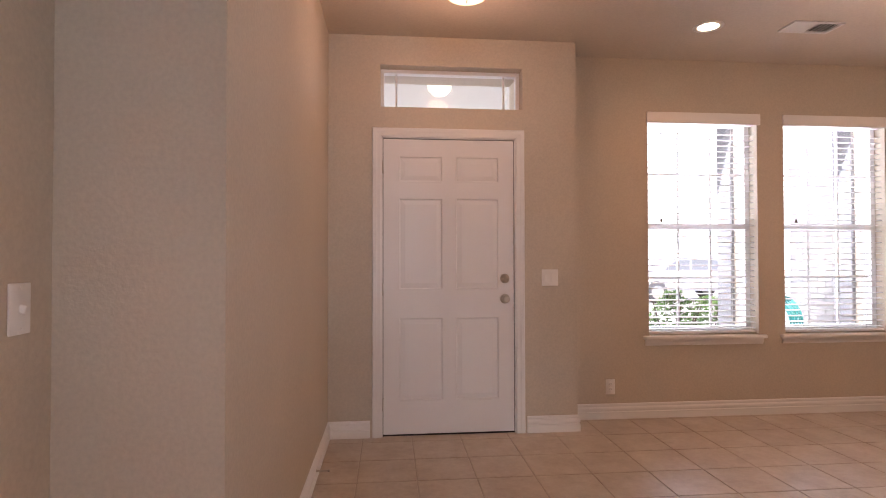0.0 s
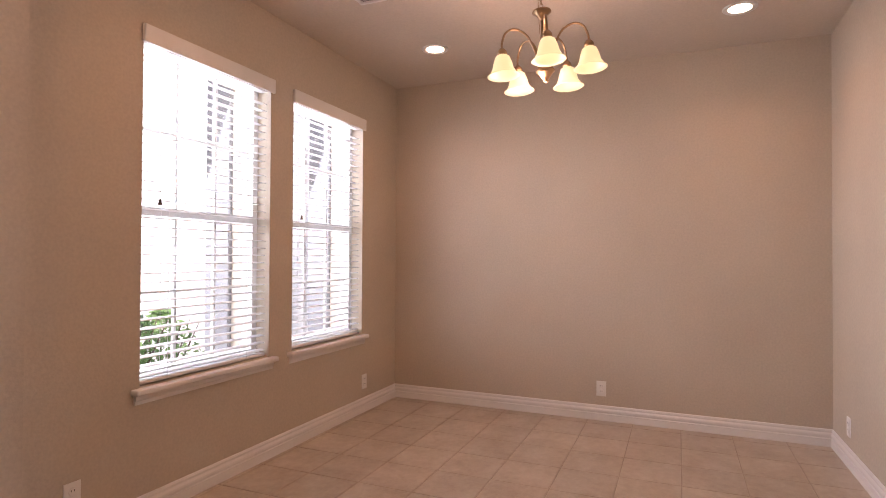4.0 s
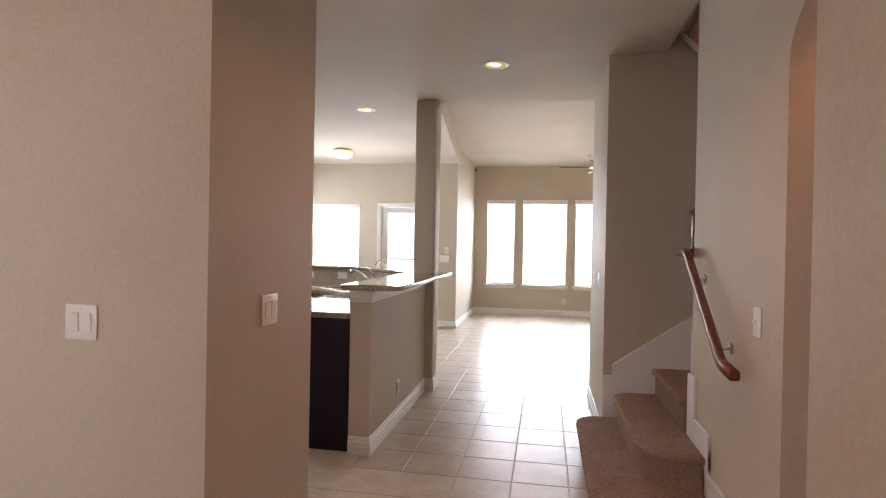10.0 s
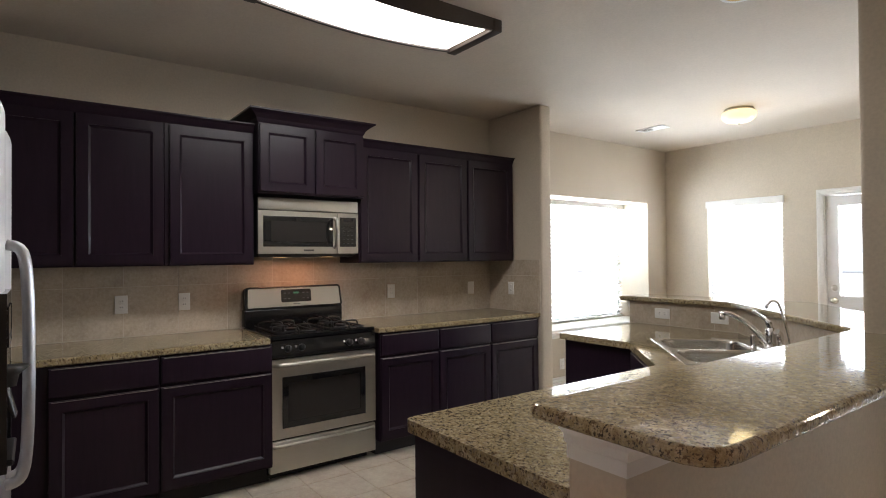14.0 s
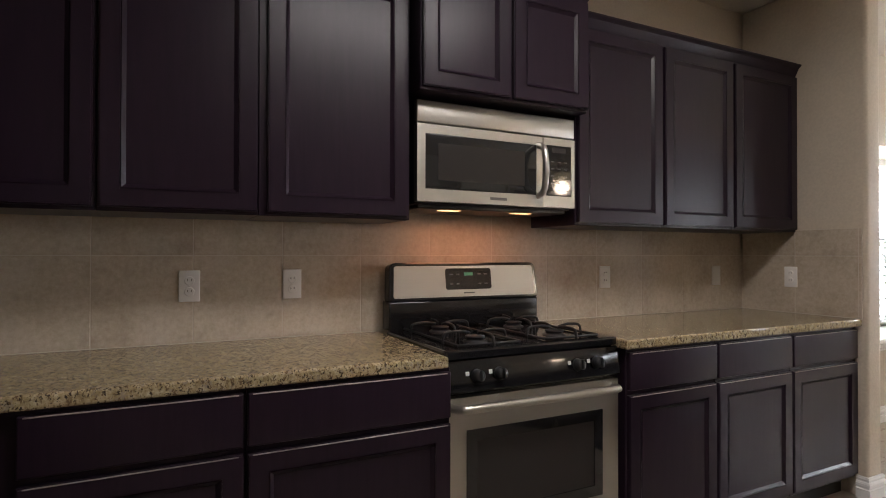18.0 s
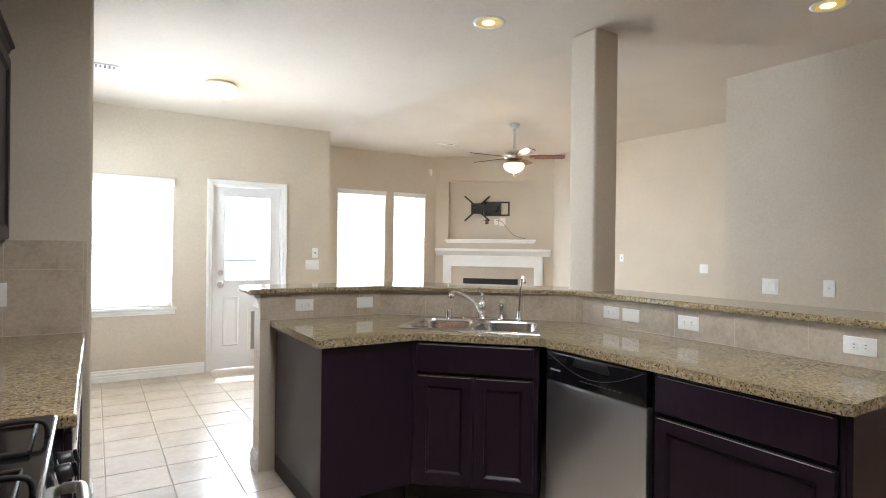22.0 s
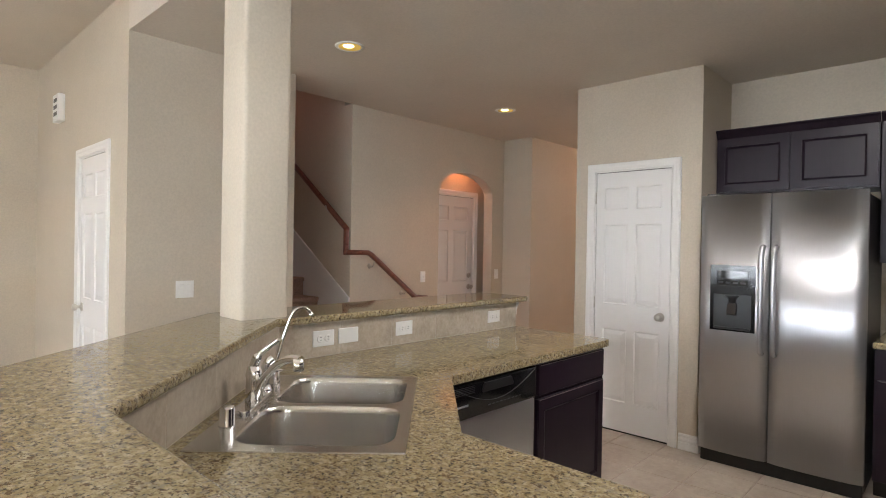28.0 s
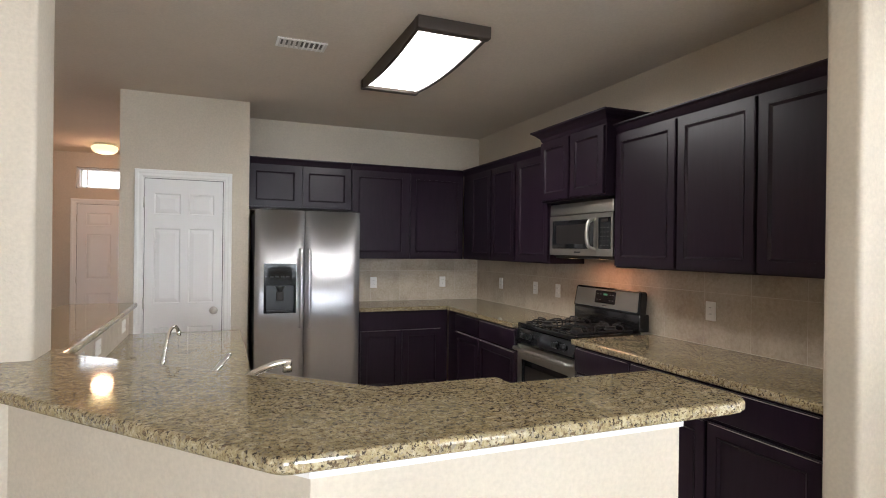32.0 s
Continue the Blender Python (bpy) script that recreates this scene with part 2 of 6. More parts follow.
# floor tile: matt beige ceramic with cloudy staining
m = M["tile"] = mat("floor tile", (0.5, 0.4, 0.3), 0.3, 0, 0.5)
v = coords(m)
n_, l_, b_ = nodes_of(m)
g = n_.new("ShaderNodeNewGeometry")
big = noise_of(m, g.outputs["Position"], 4.2, 6, 0.65)
fine = noise_of(m, g.outputs["Position"], 24, 5, 0.75)
c = mix(m, 0.45, ramp(m, big, [(0.32, (0.36, 0.28, 0.205)), (0.5, (0.50, 0.42, 0.335)), (0.68, (0.62, 0.55, 0.465))]), ramp(m, fine, [(0.3, (0.38, 0.30, 0.225)), (0.7, (0.61, 0.54, 0.455))]))
put_color(m, per_piece(m, c, 0.05))
put_rough(m, fine, 0.25, 0.40)
put_bump(m, fine, 0.12, 0.002)

# backsplash tile
m = M["splash"] = mat("backsplash tile", (0.45, 0.38, 0.3), 0.4, 0, 0.4)
n_, l_, b_ = nodes_of(m)
g = n_.new("ShaderNodeNewGeometry")
big = noise_of(m, g.outputs["Position"], 6, 5, 0.65)
fine = noise_of(m, g.outputs["Position"], 45, 4, 0.7)
c = mix(m, 0.45, ramp(m, big, [(0.3, (0.33, 0.255, 0.185)), (0.48, (0.47, 0.40, 0.30)), (0.7, (0.56, 0.485, 0.395))]), ramp(m, fine, [(0.3, (0.33, 0.265, 0.20)), (0.7, (0.58, 0.51, 0.425))]))
put_color(m, per_piece(m, c, 0.06))
put_rough(m, fine, 0.32, 0.5)
put_bump(m, fine, 0.1, 0.0015)
M["splash_grout"] = paint("backsplash grout", (0.58, 0.52, 0.44), 0.05, 0.85, 0.2, 200)

# granite: tan and cream grains with brown and dark mica flecks
m = M["granite"] = mat("polished granite", (0.4, 0.33, 0.22), 0.055, 0, 0.6)
v = coords(m)
pale = noise_of(m, v, 62, 4, 0.72)
brown = noise_of(m, coords(m, (1.0, 1.35, 1.0)), 78, 4, 0.72)
grey = noise_of(m, coords(m, (1.25, 0.9, 1.0)), 52, 4, 0.7)
dark = noise_of(m, coords(m, (1.3, 1.0, 1.0)), 112, 3, 0.7)
speck = noise_of(m, v, 240, 2, 0.6)
cloud = noise_of(m, v, 7, 3)
c = ramp(m, pale, [(0.34, (0.225, 0.165, 0.075)), (0.46, (0.325, 0.262, 0.138)), (0.56, (0.43, 0.362, 0.225)), (0.66, (0.56, 0.50, 0.365))])
c = mix(m, 0.28, c, ramp(m, speck, [(0.35, (0.24, 0.18, 0.10)), (0.65, (0.50, 0.435, 0.31))]))
c = mix(m, ramp(m, grey, [(0.56, (0, 0, 0)), (0.60, (0.75, 0.75, 0.75))]), c, (0.27, 0.235, 0.19))
c = mix(m, ramp(m, brown, [(0.565, (0, 0, 0)), (0.585, (0.92, 0.92, 0.92))]), c, (0.125, 0.082, 0.045))
c = mix(m, ramp(m, dark, [(0.585, (0, 0, 0)), (0.60, (1, 1, 1))]), c, (0.045, 0.035, 0.026))
put_color(m, mix(m, 0.45, c, mix(m, 1.0, c, ramp(m, cloud, [(0.35, (0.76, 0.71, 0.62)), (0.65, (1.0, 0.97, 0.92))]), "MULTIPLY")))

# espresso cabinet wood
m = M["espresso"] = mat("espresso stained wood", (0.02, 0.012, 0.012), 0.3, 0, 0.24)
n_, l_, b_ = nodes_of(m)
v = coords(m, (14, 14, 1.2))
gr = noise_of(m, v, 4, 6, 0.65)
c = ramp(m, gr, [(0.25, (0.0130, 0.0068, 0.0130)), (0.5, (0.0160, 0.0085, 0.0160)), (0.8, (0.0200, 0.0108, 0.0190))])
put_color(m, per_piece(m, c, 0.08))
put_rough(m, gr, 0.29, 0.34)
put_bump(m, noise_of(m, coords(m), 35, 3), 0.06, 0.002)
# pale tone stands in for ceiling light caught on the top edges
M["edge_glint"] = paint("painted edge highlight", (0.30, 0.26, 0.24), 0.35, 0.3, 0.1, 30)
M["toe"] = mat("dark toe kick", (0.012, 0.009, 0.009), 0.6)


def steel(name, color, rough, across, stripes=300.0):
    """Brushed sheet; across stretches the brushing along the small axis."""
    m = mat(name, color, rough, 1.0)
    v = coords(m, across)
    n = noise_of(m, v, stripes, 3, 0.7)
    lo = tuple(c * 0.965 for c in color)
    put_color(m, ramp(m, n, [(0.3, lo), (0.7, color)]))
    return m


M["steel"] = steel("brushed stainless steel", (0.49, 0.475, 0.43), 0.37, (0.02, 0.02, 1.0))
M["steel_up"] = steel("vertically brushed steel", (0.58, 0.58, 0.60), 0.42, (1, 1, 0.02))
M["sink"] = steel("satin sink steel", (0.62, 0.61, 0.59), 0.24, (0.05, 1, 1), 500)
M["chrome"] = mat("chrome", (0.8, 0.8, 0.8), 0.07, 1)
M["nickel"] = mat("satin nickel", (0.55, 0.52, 0.47), 0.28, 1)
M["bronze"] = mat("antique brass", (0.42, 0.28, 0.16), 0.32, 1)
M["black_gloss"] = mat("black enamel", (0.008, 0.008, 0.009), 0.12)
M["black_glass"] = mat("black oven glass", (0.012, 0.012, 0.013), 0.05, 0, 0.6)
M["black_satin"] = mat("black satin plastic", (0.012, 0.012, 0.013), 0.35)
M["iron"] = paint("cast iron", (0.013, 0.013, 0.014), 0.3, 0.55, 0.4, 250)
M["mark"] = mat("pale print", (0.55, 0.55, 0.55), 0.5)
M["mark_dark"] = mat("grey print", (0.08, 0.078, 0.075), 0.5)
M["mesh_window"] = paint("grey oven window", (0.022, 0.019, 0.018), 0.2, 0.3, 0.1, 600)

# red-brown stained rail
m = M["rail"] = mat("mahogany stained rail", (0.16, 0.05, 0.03), 0.28)
v = coords(m, (3, 3, 3))
gr = noise_of(m, v, 12, 5, 0.6)
put_color(m, ramp(m, gr, [(0.3, (0.10, 0.028, 0.016)), (0.7, (0.21, 0.068, 0.04))]))
put_rough(m, gr, 0.22, 0.38)

# cut pile carpet
m = M["carpet"] = mat("tan cut-pile carpet", (0.3, 0.21, 0.15), 0.95, 0, 0.15)
v = coords(m)
pile = noise_of(m, v, 170, 3, 0.75)
tuft = noise_of(m, v, 48, 4, 0.75)
wear = noise_of(m, v, 5, 3)
c = mix(m, 0.5, ramp(m, pile, [(0.32, (0.18, 0.105, 0.078)), (0.68, (0.59, 0.41, 0.325))]), ramp(m, tuft, [(0.32, (0.245, 0.15, 0.11)), (0.68, (0.56, 0.385, 0.305))]))
put_color(m, mix(m, 0.6, c, mix(m, 1.0, c, ramp(m, wear, [(0.35, (0.78, 0.76, 0.74)), (0.65, (1.0, 1.0, 1.0))]), "MULTIPLY")))
put_bump(m, mix(m, 0.5, pile, tuft), 1.0, 0.014)

m = M["walnut"] = mat("dark fan blade wood", (0.10, 0.035, 0.02), 0.35)
v = coords(m, (2, 20, 20))
gr = noise_of(m, v, 6, 5)
put_color(m, ramp(m, gr, [(0.3, (0.07, 0.024, 0.014)), (0.7, (0.16, 0.06, 0.035))]))
M["dark_frame"] = paint("dark stained frame wood", (0.055, 0.042, 0.034), 0.2, 0.45, 0.1, 60)
M["soffit"] = paint("pale soffit paint", (0.62, 0.61, 0.58), 0.04, 0.7, 0.1, 80)
M["brick"] = paint("house brick", (0.78, 0.77, 0.76), 0.06, 0.85, 0.5, 60)
M["mortar"] = paint("mortar", (0.74, 0.73, 0.72), 0.08, 0.95, 0.4, 90)
# darker copy of the house brick, with the returns' shade in its colour
M["brick_shaded"] = paint("brick in shade", (0.27, 0.265, 0.27), 0.12, 0.85, 0.5, 60)
M["hearth_tile"] = paint("beige stone surround", (0.50, 0.43, 0.35), 0.12, 0.45, 0.15, 40)
M["soot"] = paint("sooty firebox panel", (0.03, 0.027, 0.025), 0.5, 0.85, 0.5, 40)
M["vinyl"] = mat("white vinyl window frame", (0.75, 0.75, 0.74), 0.4)
M["leaf"] = paint("shrub leaf", (0.11, 0.21, 0.055), 0.4, 0.5, 0.2, 30)
M["bark"] = paint("shrub bark", (0.10, 0.075, 0.05), 0.3, 0.9, 0.5, 60)
M["grass"] = paint("mown lawn", (0.10, 0.16, 0.045), 0.4, 0.95, 0.8, 25)
M["concrete"] = paint("pale concrete", (0.50, 0.48, 0.45), 0.08, 0.9, 0.4, 50)
M["hose"] = mat("green garden hose", (0.02, 0.30, 0.26), 0.4)
M["white_metal"] = mat("white enamel metal", (0.78, 0.77, 0.74), 0.35)
M["gray_flap"] = paint("grey pet-door flap", (0.34, 0.32, 0.30), 0.06, 0.5, 0.1, 50)


def glow(name, color, strength, base=(0.8, 0.8, 0.8), rough=0.4):
    m = mat(name, base, rough)
    b = m.node_tree.nodes["Principled BSDF"]
    b.inputs["Emission Color"].default_value = (*color, 1)
    b.inputs["Emission Strength"].default_value = strength
    return m


def clear_glass(name):
    m = bpy.data.materials.new(name)
    m.use_nodes = True
    n, l = m.node_tree.nodes, m.node_tree.links
    n.clear()
    o, a, t, gl = n.new("ShaderNodeOutputMaterial"), n.new("ShaderNodeMixShader"), n.new("ShaderNodeBsdfTransparent"), n.new("ShaderNodeBsdfGlossy")
    f = n.new("ShaderNodeLayerWeight")
    f.inputs["Blend"].default_value = 0.5
    steep, gain = n.new("ShaderNodeMath"), n.new("ShaderNodeMath")
    steep.operation, gain.operation = "POWER", "MULTIPLY_ADD"
    steep.inputs[1].default_value = 5.0
    gain.inputs[1].default_value, gain.inputs[2].default_value = 0.8, 0.025
    l.new(f.outputs["Facing"], steep.inputs[0])
    l.new(steep.outputs["Value"], gain.inputs[0])
    gl.inputs["Roughness"].default_value = 0.02
    l.new(gain.outputs["Value"], a.inputs["Fac"])
    l.new(t.outputs["BSDF"], a.inputs[1])
    l.new(gl.outputs["BSDF"], a.inputs[2])
    l.new(a.outputs["Shader"], o.inputs["Surface"])
    return m


w_ = noise_of(M["steel_up"], coords(M["steel_up"]), 3.2, 2)
put_bump(M["steel_up"], w_, 0.3, 0.03)
M["steel_up"].node_tree.nodes["Principled BSDF"].inputs["Anisotropic"].default_value = 0.6
M["glass"] = clear_glass("window glass")
M["lamp_warm"] = glow("warm lamp glass", (1.0, 0.77, 0.36), 0.85, (0.35, 0.35, 0.33))
M["lamp_fan"] = glow("warm fan bowl", (1.0, 0.78, 0.40), 0.7, (0.35, 0.35, 0.33))
M["lamp_cool"] = glow("fluorescent diffuser", (1.0, 0.98, 0.93), 5)
M["lamp_can"] = glow("can bulb", (1.0, 0.80, 0.34), 1.6)
M["lamp_can_hot"] = glow("bright can bulb", (1.0, 0.86, 0.62), 6)
M["lamp_hood"] = glow("hood bulb", (1.0, 0.6, 0.25), 1.5)
M["sky_glow"] = glow("glowing backdrop", (0.96, 0.98, 1.0), 0.65)
# reflector emits faintly: the bulb's light on it is put into the material
M["can_baffle"] = glow("gold reflector with painted glow", (1.0, 0.66, 0.12), 0.16, (0.45, 0.32, 0.08), 0.35)
M["porch_lamp"] = glow("porch lamp glass", (1.0, 0.84, 0.58), 0.55)
# translucent blind slat
m = M["slat"] = mat("white blind slat", (0.82, 0.82, 0.81), 0.45)
n_, l_, b_ = nodes_of(m)
tr = n_.new("ShaderNodeBsdfTranslucent")
tr.inputs["Color"].default_value = (0.85, 0.85, 0.85, 1)
ms = n_.new("ShaderNodeMixShader")
ms.inputs["Fac"].default_value = 0.3
l_.new(b_.outputs["BSDF"], ms.inputs[1])
l_.new(tr.outputs["BSDF"], ms.inputs[2])
l_.new(ms.outputs["Shader"], n_["Material Output"].inputs["Surface"])


# ---- the plan, in metres ----
XR, YW, YD, XJ = 4.72, 4.71, 4.445, 1.515
XL1, XL2, YJOG = -0.21, -0.62, 2.08
YB, YK, XE, YP, XP = 1.45, 1.30, 1.21, 0.67, 2.20
XSTUB, YS0, YS1 = 4.03, -3.09, -3.22
YBK, XJ2, YL = -6.10, 1.63, -8.38
XLV, YLV, XLL = -0.235, -2.27, -2.75
YST0, YST1, XST1 = -1.09, -0.25, -3.0
H, HL, HS = 2.74, 3.0, 5.3
T = 0.13


def wall_mesh(axis, p0, p1, a0, a1, z0, z1, holes=()):
    """A wall between planes p0 and p1 of its axis, from a0 to a1 along it, with rectangular openings (a0, a1, z0, z1)."""
    aa = sorted({a0, a1, *(h[0] for h in holes), *(h[1] for h in holes)})
    zz = sorted({z0, z1, *(h[2] for h in holes), *(h[3] for h in holes)})
    aa, zz = [a for a in aa if a0 <= a <= a1], [z for z in zz if z0 <= z <= z1]

    def solid(i, j):
        if not (0 <= i < len(aa) - 1 and 0 <= j < len(zz) - 1):
            return False
        am, zm = (aa[i] + aa[i + 1]) / 2, (zz[j] + zz[j + 1]) / 2
        return not any(h[0] < am < h[1] and h[2] < zm < h[3] for h in holes)

    bm = bmesh.new()

    def quad(*pts):
        bm.faces.new([bm.verts.new((p, a, z) if axis == "x" else (a, p, z)) for p, a, z in pts])

    for i in range(len(aa) - 1):
        for j in range(len(zz) - 1):
            if not solid(i, j):
                continue
            a, b, c, d = aa[i], aa[i + 1], zz[j], zz[j + 1]
            quad((p0, a, c), (p0, b, c), (p0, b, d), (p0, a, d))
            quad((p1, a, c), (p1, b, c), (p1, b, d), (p1, a, d))
            for k, l, pts in ((i - 1, j, ((a, c), (a, d))), (i + 1, j, ((b, c), (b, d))), (i, j - 1, ((a, c), (b, c))), (i, j + 1, ((a, d), (b, d)))):
                if not solid(k, l):
                    (u, v), (w, x) = pts
                    quad((p0, u, v), (p0, w, x), (p1, w, x), (p1, u, v))
    bmesh.ops.remove_doubles(bm, verts=bm.verts, dist=1e-5)
    bmesh.ops.recalc_face_normals(bm, faces=bm.faces)
    return bm


def wall(name, *args, label="tan painted textured drywall wall", extra=None):
    bm = wall_mesh(*args)
    if extra:
        join(bm, extra)
    return tagged(obj(name, bm, M["wall"]), label, "wall", kind="structure")


def arch_fill(axis, p0, p1, a0, a1, zs, zt, rise):
    """The two spandrels of an arched head over an opening."""
    n, bm = 14, bmesh.new()
    half, mid = (a1 - a0) / 2, (a0 + a1) / 2
    curve = [(mid - half * math.cos(math.pi * k / n), zs + rise * math.sin(math.pi * k / n)) for k in range(n + 1)]
    for p in (p0, p1):
        for (a, z), (b, y) in zip(curve, curve[1:]):
            pts = [(a, z), (b, y), (b, zt), (a, zt)]
            bm.faces.new([bm.verts.new((p, u, v) if axis == "x" else (u, p, v)) for u, v in pts])
    for (a, z), (b, y) in zip(curve, curve[1:]):
        pts = [(p0, a, z), (p0, b, y), (p1, b, y), (p1, a, z)]
        bm.faces.new([bm.verts.new((p, u, v) if axis == "x" else (u, p, v)) for p, u, v in pts])
    bmesh.ops.remove_doubles(bm, verts=bm.verts, dist=1e-5)
    bmesh.ops.recalc_face_normals(bm, faces=bm.faces)
    return bm


# openings
WIN = {"w1": (2.17, 3.06, 0.62, 2.30), "w2": (3.28, 4.15, 0.62, 2.30)}
DOOR = (0.14, 1.085, 0, 2.045)
TRANSOM = (0.14, 1.13, 2.25, 2.54)
PATIO = (2.20, 2.94, 0, 2.02)
BWIN = (3.33, 4.17, 0.72, 2.02)
LWIN = [(0.80, 1.36, 0.60, 2.29), (-0.23, 0.63, 0.60, 2.29), (-1.02, -0.40, 0.60, 2.29)]
BAY = (-5.70, -3.85, 0.62, 2.06)
ARCH = (0.93, 1.86, 2.02, 2.27)
ARCH2 = (-3.74, -2.60, 2.0, 2.23)
PDOOR = (1.375, 2.005, 0, 2.045)
LDOOR = (-1.30, -0.62, 0, 2.045)

wall("wall_front_entry", "y", YD, YD + 0.42, XL1 - 0.55, XJ, 0, H, [DOOR, TRANSOM])
wall("wall_front_dining", "y", YW, YW + 0.30, XJ, XR + 0.25, 0, H, [WIN["w1"], WIN["w2"]])
wall("wall_dining_east", "x", XR, XR + 0.25, YS1 - 0.3, YW, 0, H)
wall("wall_entry_west", "x", XL1 - 0.55, XL1, YJOG, YD, 0, H)
wall("wall_hall_west", "x", XL2 - T, XL2, YST1, YJOG, 0, H, [(ARCH[0], ARCH[1], 0, ARCH[3])], extra=arch_fill("x", XL2 - T, XL2, ARCH[0], ARCH[1], ARCH[2], ARCH[3], ARCH[3] - ARCH[2] - 0.002))
wall("wall_dining_back", "y", YK, YB, XE, XR, 0, H)
wall("wall_pantry_side", "x", XE, XE + T, YP, YK, 0, H)
wall("wall_pantry_front", "y", YP, YP + T, XE + T, XP, 0, H, [PDOOR])
wall("wall_pantry_return", "x", XP - T, XP, YP + T, YK, 0, H)
tagged(obj("wall_stub", box(XSTUB, YS1, 0, XR, YS0, H, 0.022, 3), M["wall"]), "tan drywall stub wall at the end of the counter", "wall", kind="structure")
wall("wall_breakfast_east", "x", XR, XR + 0.55, YBK - 0.25, YS1 - 0.3, 0, H, [BAY])
wall("wall_breakfast_back", "y", YBK - 0.25, YBK, XJ2, XR, 0, H, [PATIO, BWIN])
wall("wall_living_return", "x", XJ2, XJ2 + 0.25, YL, YBK - 0.25, 0, HL)
wall("wall_living_back", "y", YL - 0.25, YL, XLL - T, XJ2 + 0.25, 0, HL, LWIN)
wall("wall_living_west", "x", XLL - T, XLL, YL, YLV + T, 0, HL, [(ARCH2[0], ARCH2[1], 0, ARCH2[3])], extra=arch_fill("x", XLL - T, XLL, ARCH2[0], ARCH2[1], ARCH2[2], ARCH2[3], 0.228))
wall("wall_living_north", "y", YLV, YLV + T, XLL, XLV, 0, HL, [LDOOR])
wall("wall_hall_switches", "x", XLV - T, XLV, YLV + T, YST0, 0, HL)
wall("wall_stair_south", "y", YST0 - T, YST0, XST1, XLV - T, 0, HS)
wall("wall_stair_north", "y", YST1, YST1 + T, XST1, XL2 - T, 0, HS)
wall("wall_stair_end", "x", XST1 - T, XST1, YST0 - T, YST1 + T, 0, HS)
wall("wall_stair_over_hall", "x", XL2 - T, XL2, YST0, YST1, H + 0.12, HS)
wall("wall_alcove_back", "x", -1.07, -0.95, 0.5, 2.5, 0, H, [(1.07, 1.91, 0, 2.05)])
wall("wall_alcove_south", "y", 0.50, 0.60, -0.95, XL2 - T, 0, H)
wall("wall_alcove_north", "y", 2.40, 2.50, -0.95, XL1 - 0.55, 0, H)
wall("wall_side_hall_back", "x", XLL - 1.35, XLL - 1.25, -5.3, -2.5, 0, HL, [(-4.77, -4.08, 0, 2.055)])
wall("wall_side_hall_north", "y", -2.6, -2.5, XLL - 1.25, XLL - T, 0, HL)
wall("wall_side_hall_south", "y", -5.3, -5.2, XLL - 1.25, XLL - T, 0, HL)

# ceilings
low = [(XL1 - 0.55, YD + 0.3), (XL1 - 0.55, YJOG + 0.35), (-1.35, YJOG + 0.35), (-1.35, YST1 + T), (XL2, YST1 + T), (XL2, YST0), (XLV, YST0 - T), (XLV, YLV), (1.22, -2.26), (XJ2, YBK), (XJ2, YBK - 0.25), (XR + 0.55, YBK - 0.25), (XR + 0.55, YS1 - 0.3), (XR + 0.25, YS1 - 0.3), (XR + 0.25, YW + 0.3), (XJ, YW + 0.3)]
tagged(obj("ceiling", prism(low, H, H + 0.38), M["ceiling"]), "low beige textured ceiling over hall and kitchen", "ceiling", kind="structure")
high = [(XLL - 1.35, YL - 0.25), (XLL - 1.35, YLV + T), (XLV, YLV + T), (XLV, YLV + 0.02), (1.22, -2.24), (XJ2 + 0.02, YBK), (XJ2 + 0.25, YL - 0.25)]
tagged(obj("ceiling_living", prism(high, HL, HL + 0.1), M["ceiling"]), "raised beige living room ceiling", "ceiling", kind="structure")
tagged(obj("ceiling_stairwell", box(XST1 - T, YST0 - T, HS, XL2 + 0.1, YST1 + T, HS + 0.1), M["ceiling"]), "high ceiling over the stairwell", "ceiling", kind="structure")


# ---- builders ----
def raised_panel(x0, z0, x1, z1, y=0.0, deep=0.009, slope=0.028, back=0.004):
    """A moulded door panel: a groove round a raised field, facing -y."""
    bm = bmesh.new()
    rings = []
    for inset, depth in ((0.0, 0.0), (0.006, deep), (0.012, deep), (0.012 + slope, back)):
        rings.append([bm.verts.new(p) for p in ((x0 + inset, y + depth, z0 + inset), (x1 - inset, y + depth, z0 + inset), (x1 - inset, y + depth, z1 - inset), (x0 + inset, y + depth, z1 - inset))])
    for a, b in zip(rings, rings[1:]):
        for i in range(4):
            bm.faces.new((a[i], a[(i + 1) % 4], b[(i + 1) % 4], b[i]))
    bm.faces.new(rings[-1])
    bmesh.ops.recalc_face_normals(bm, faces=bm.faces)
    return bm


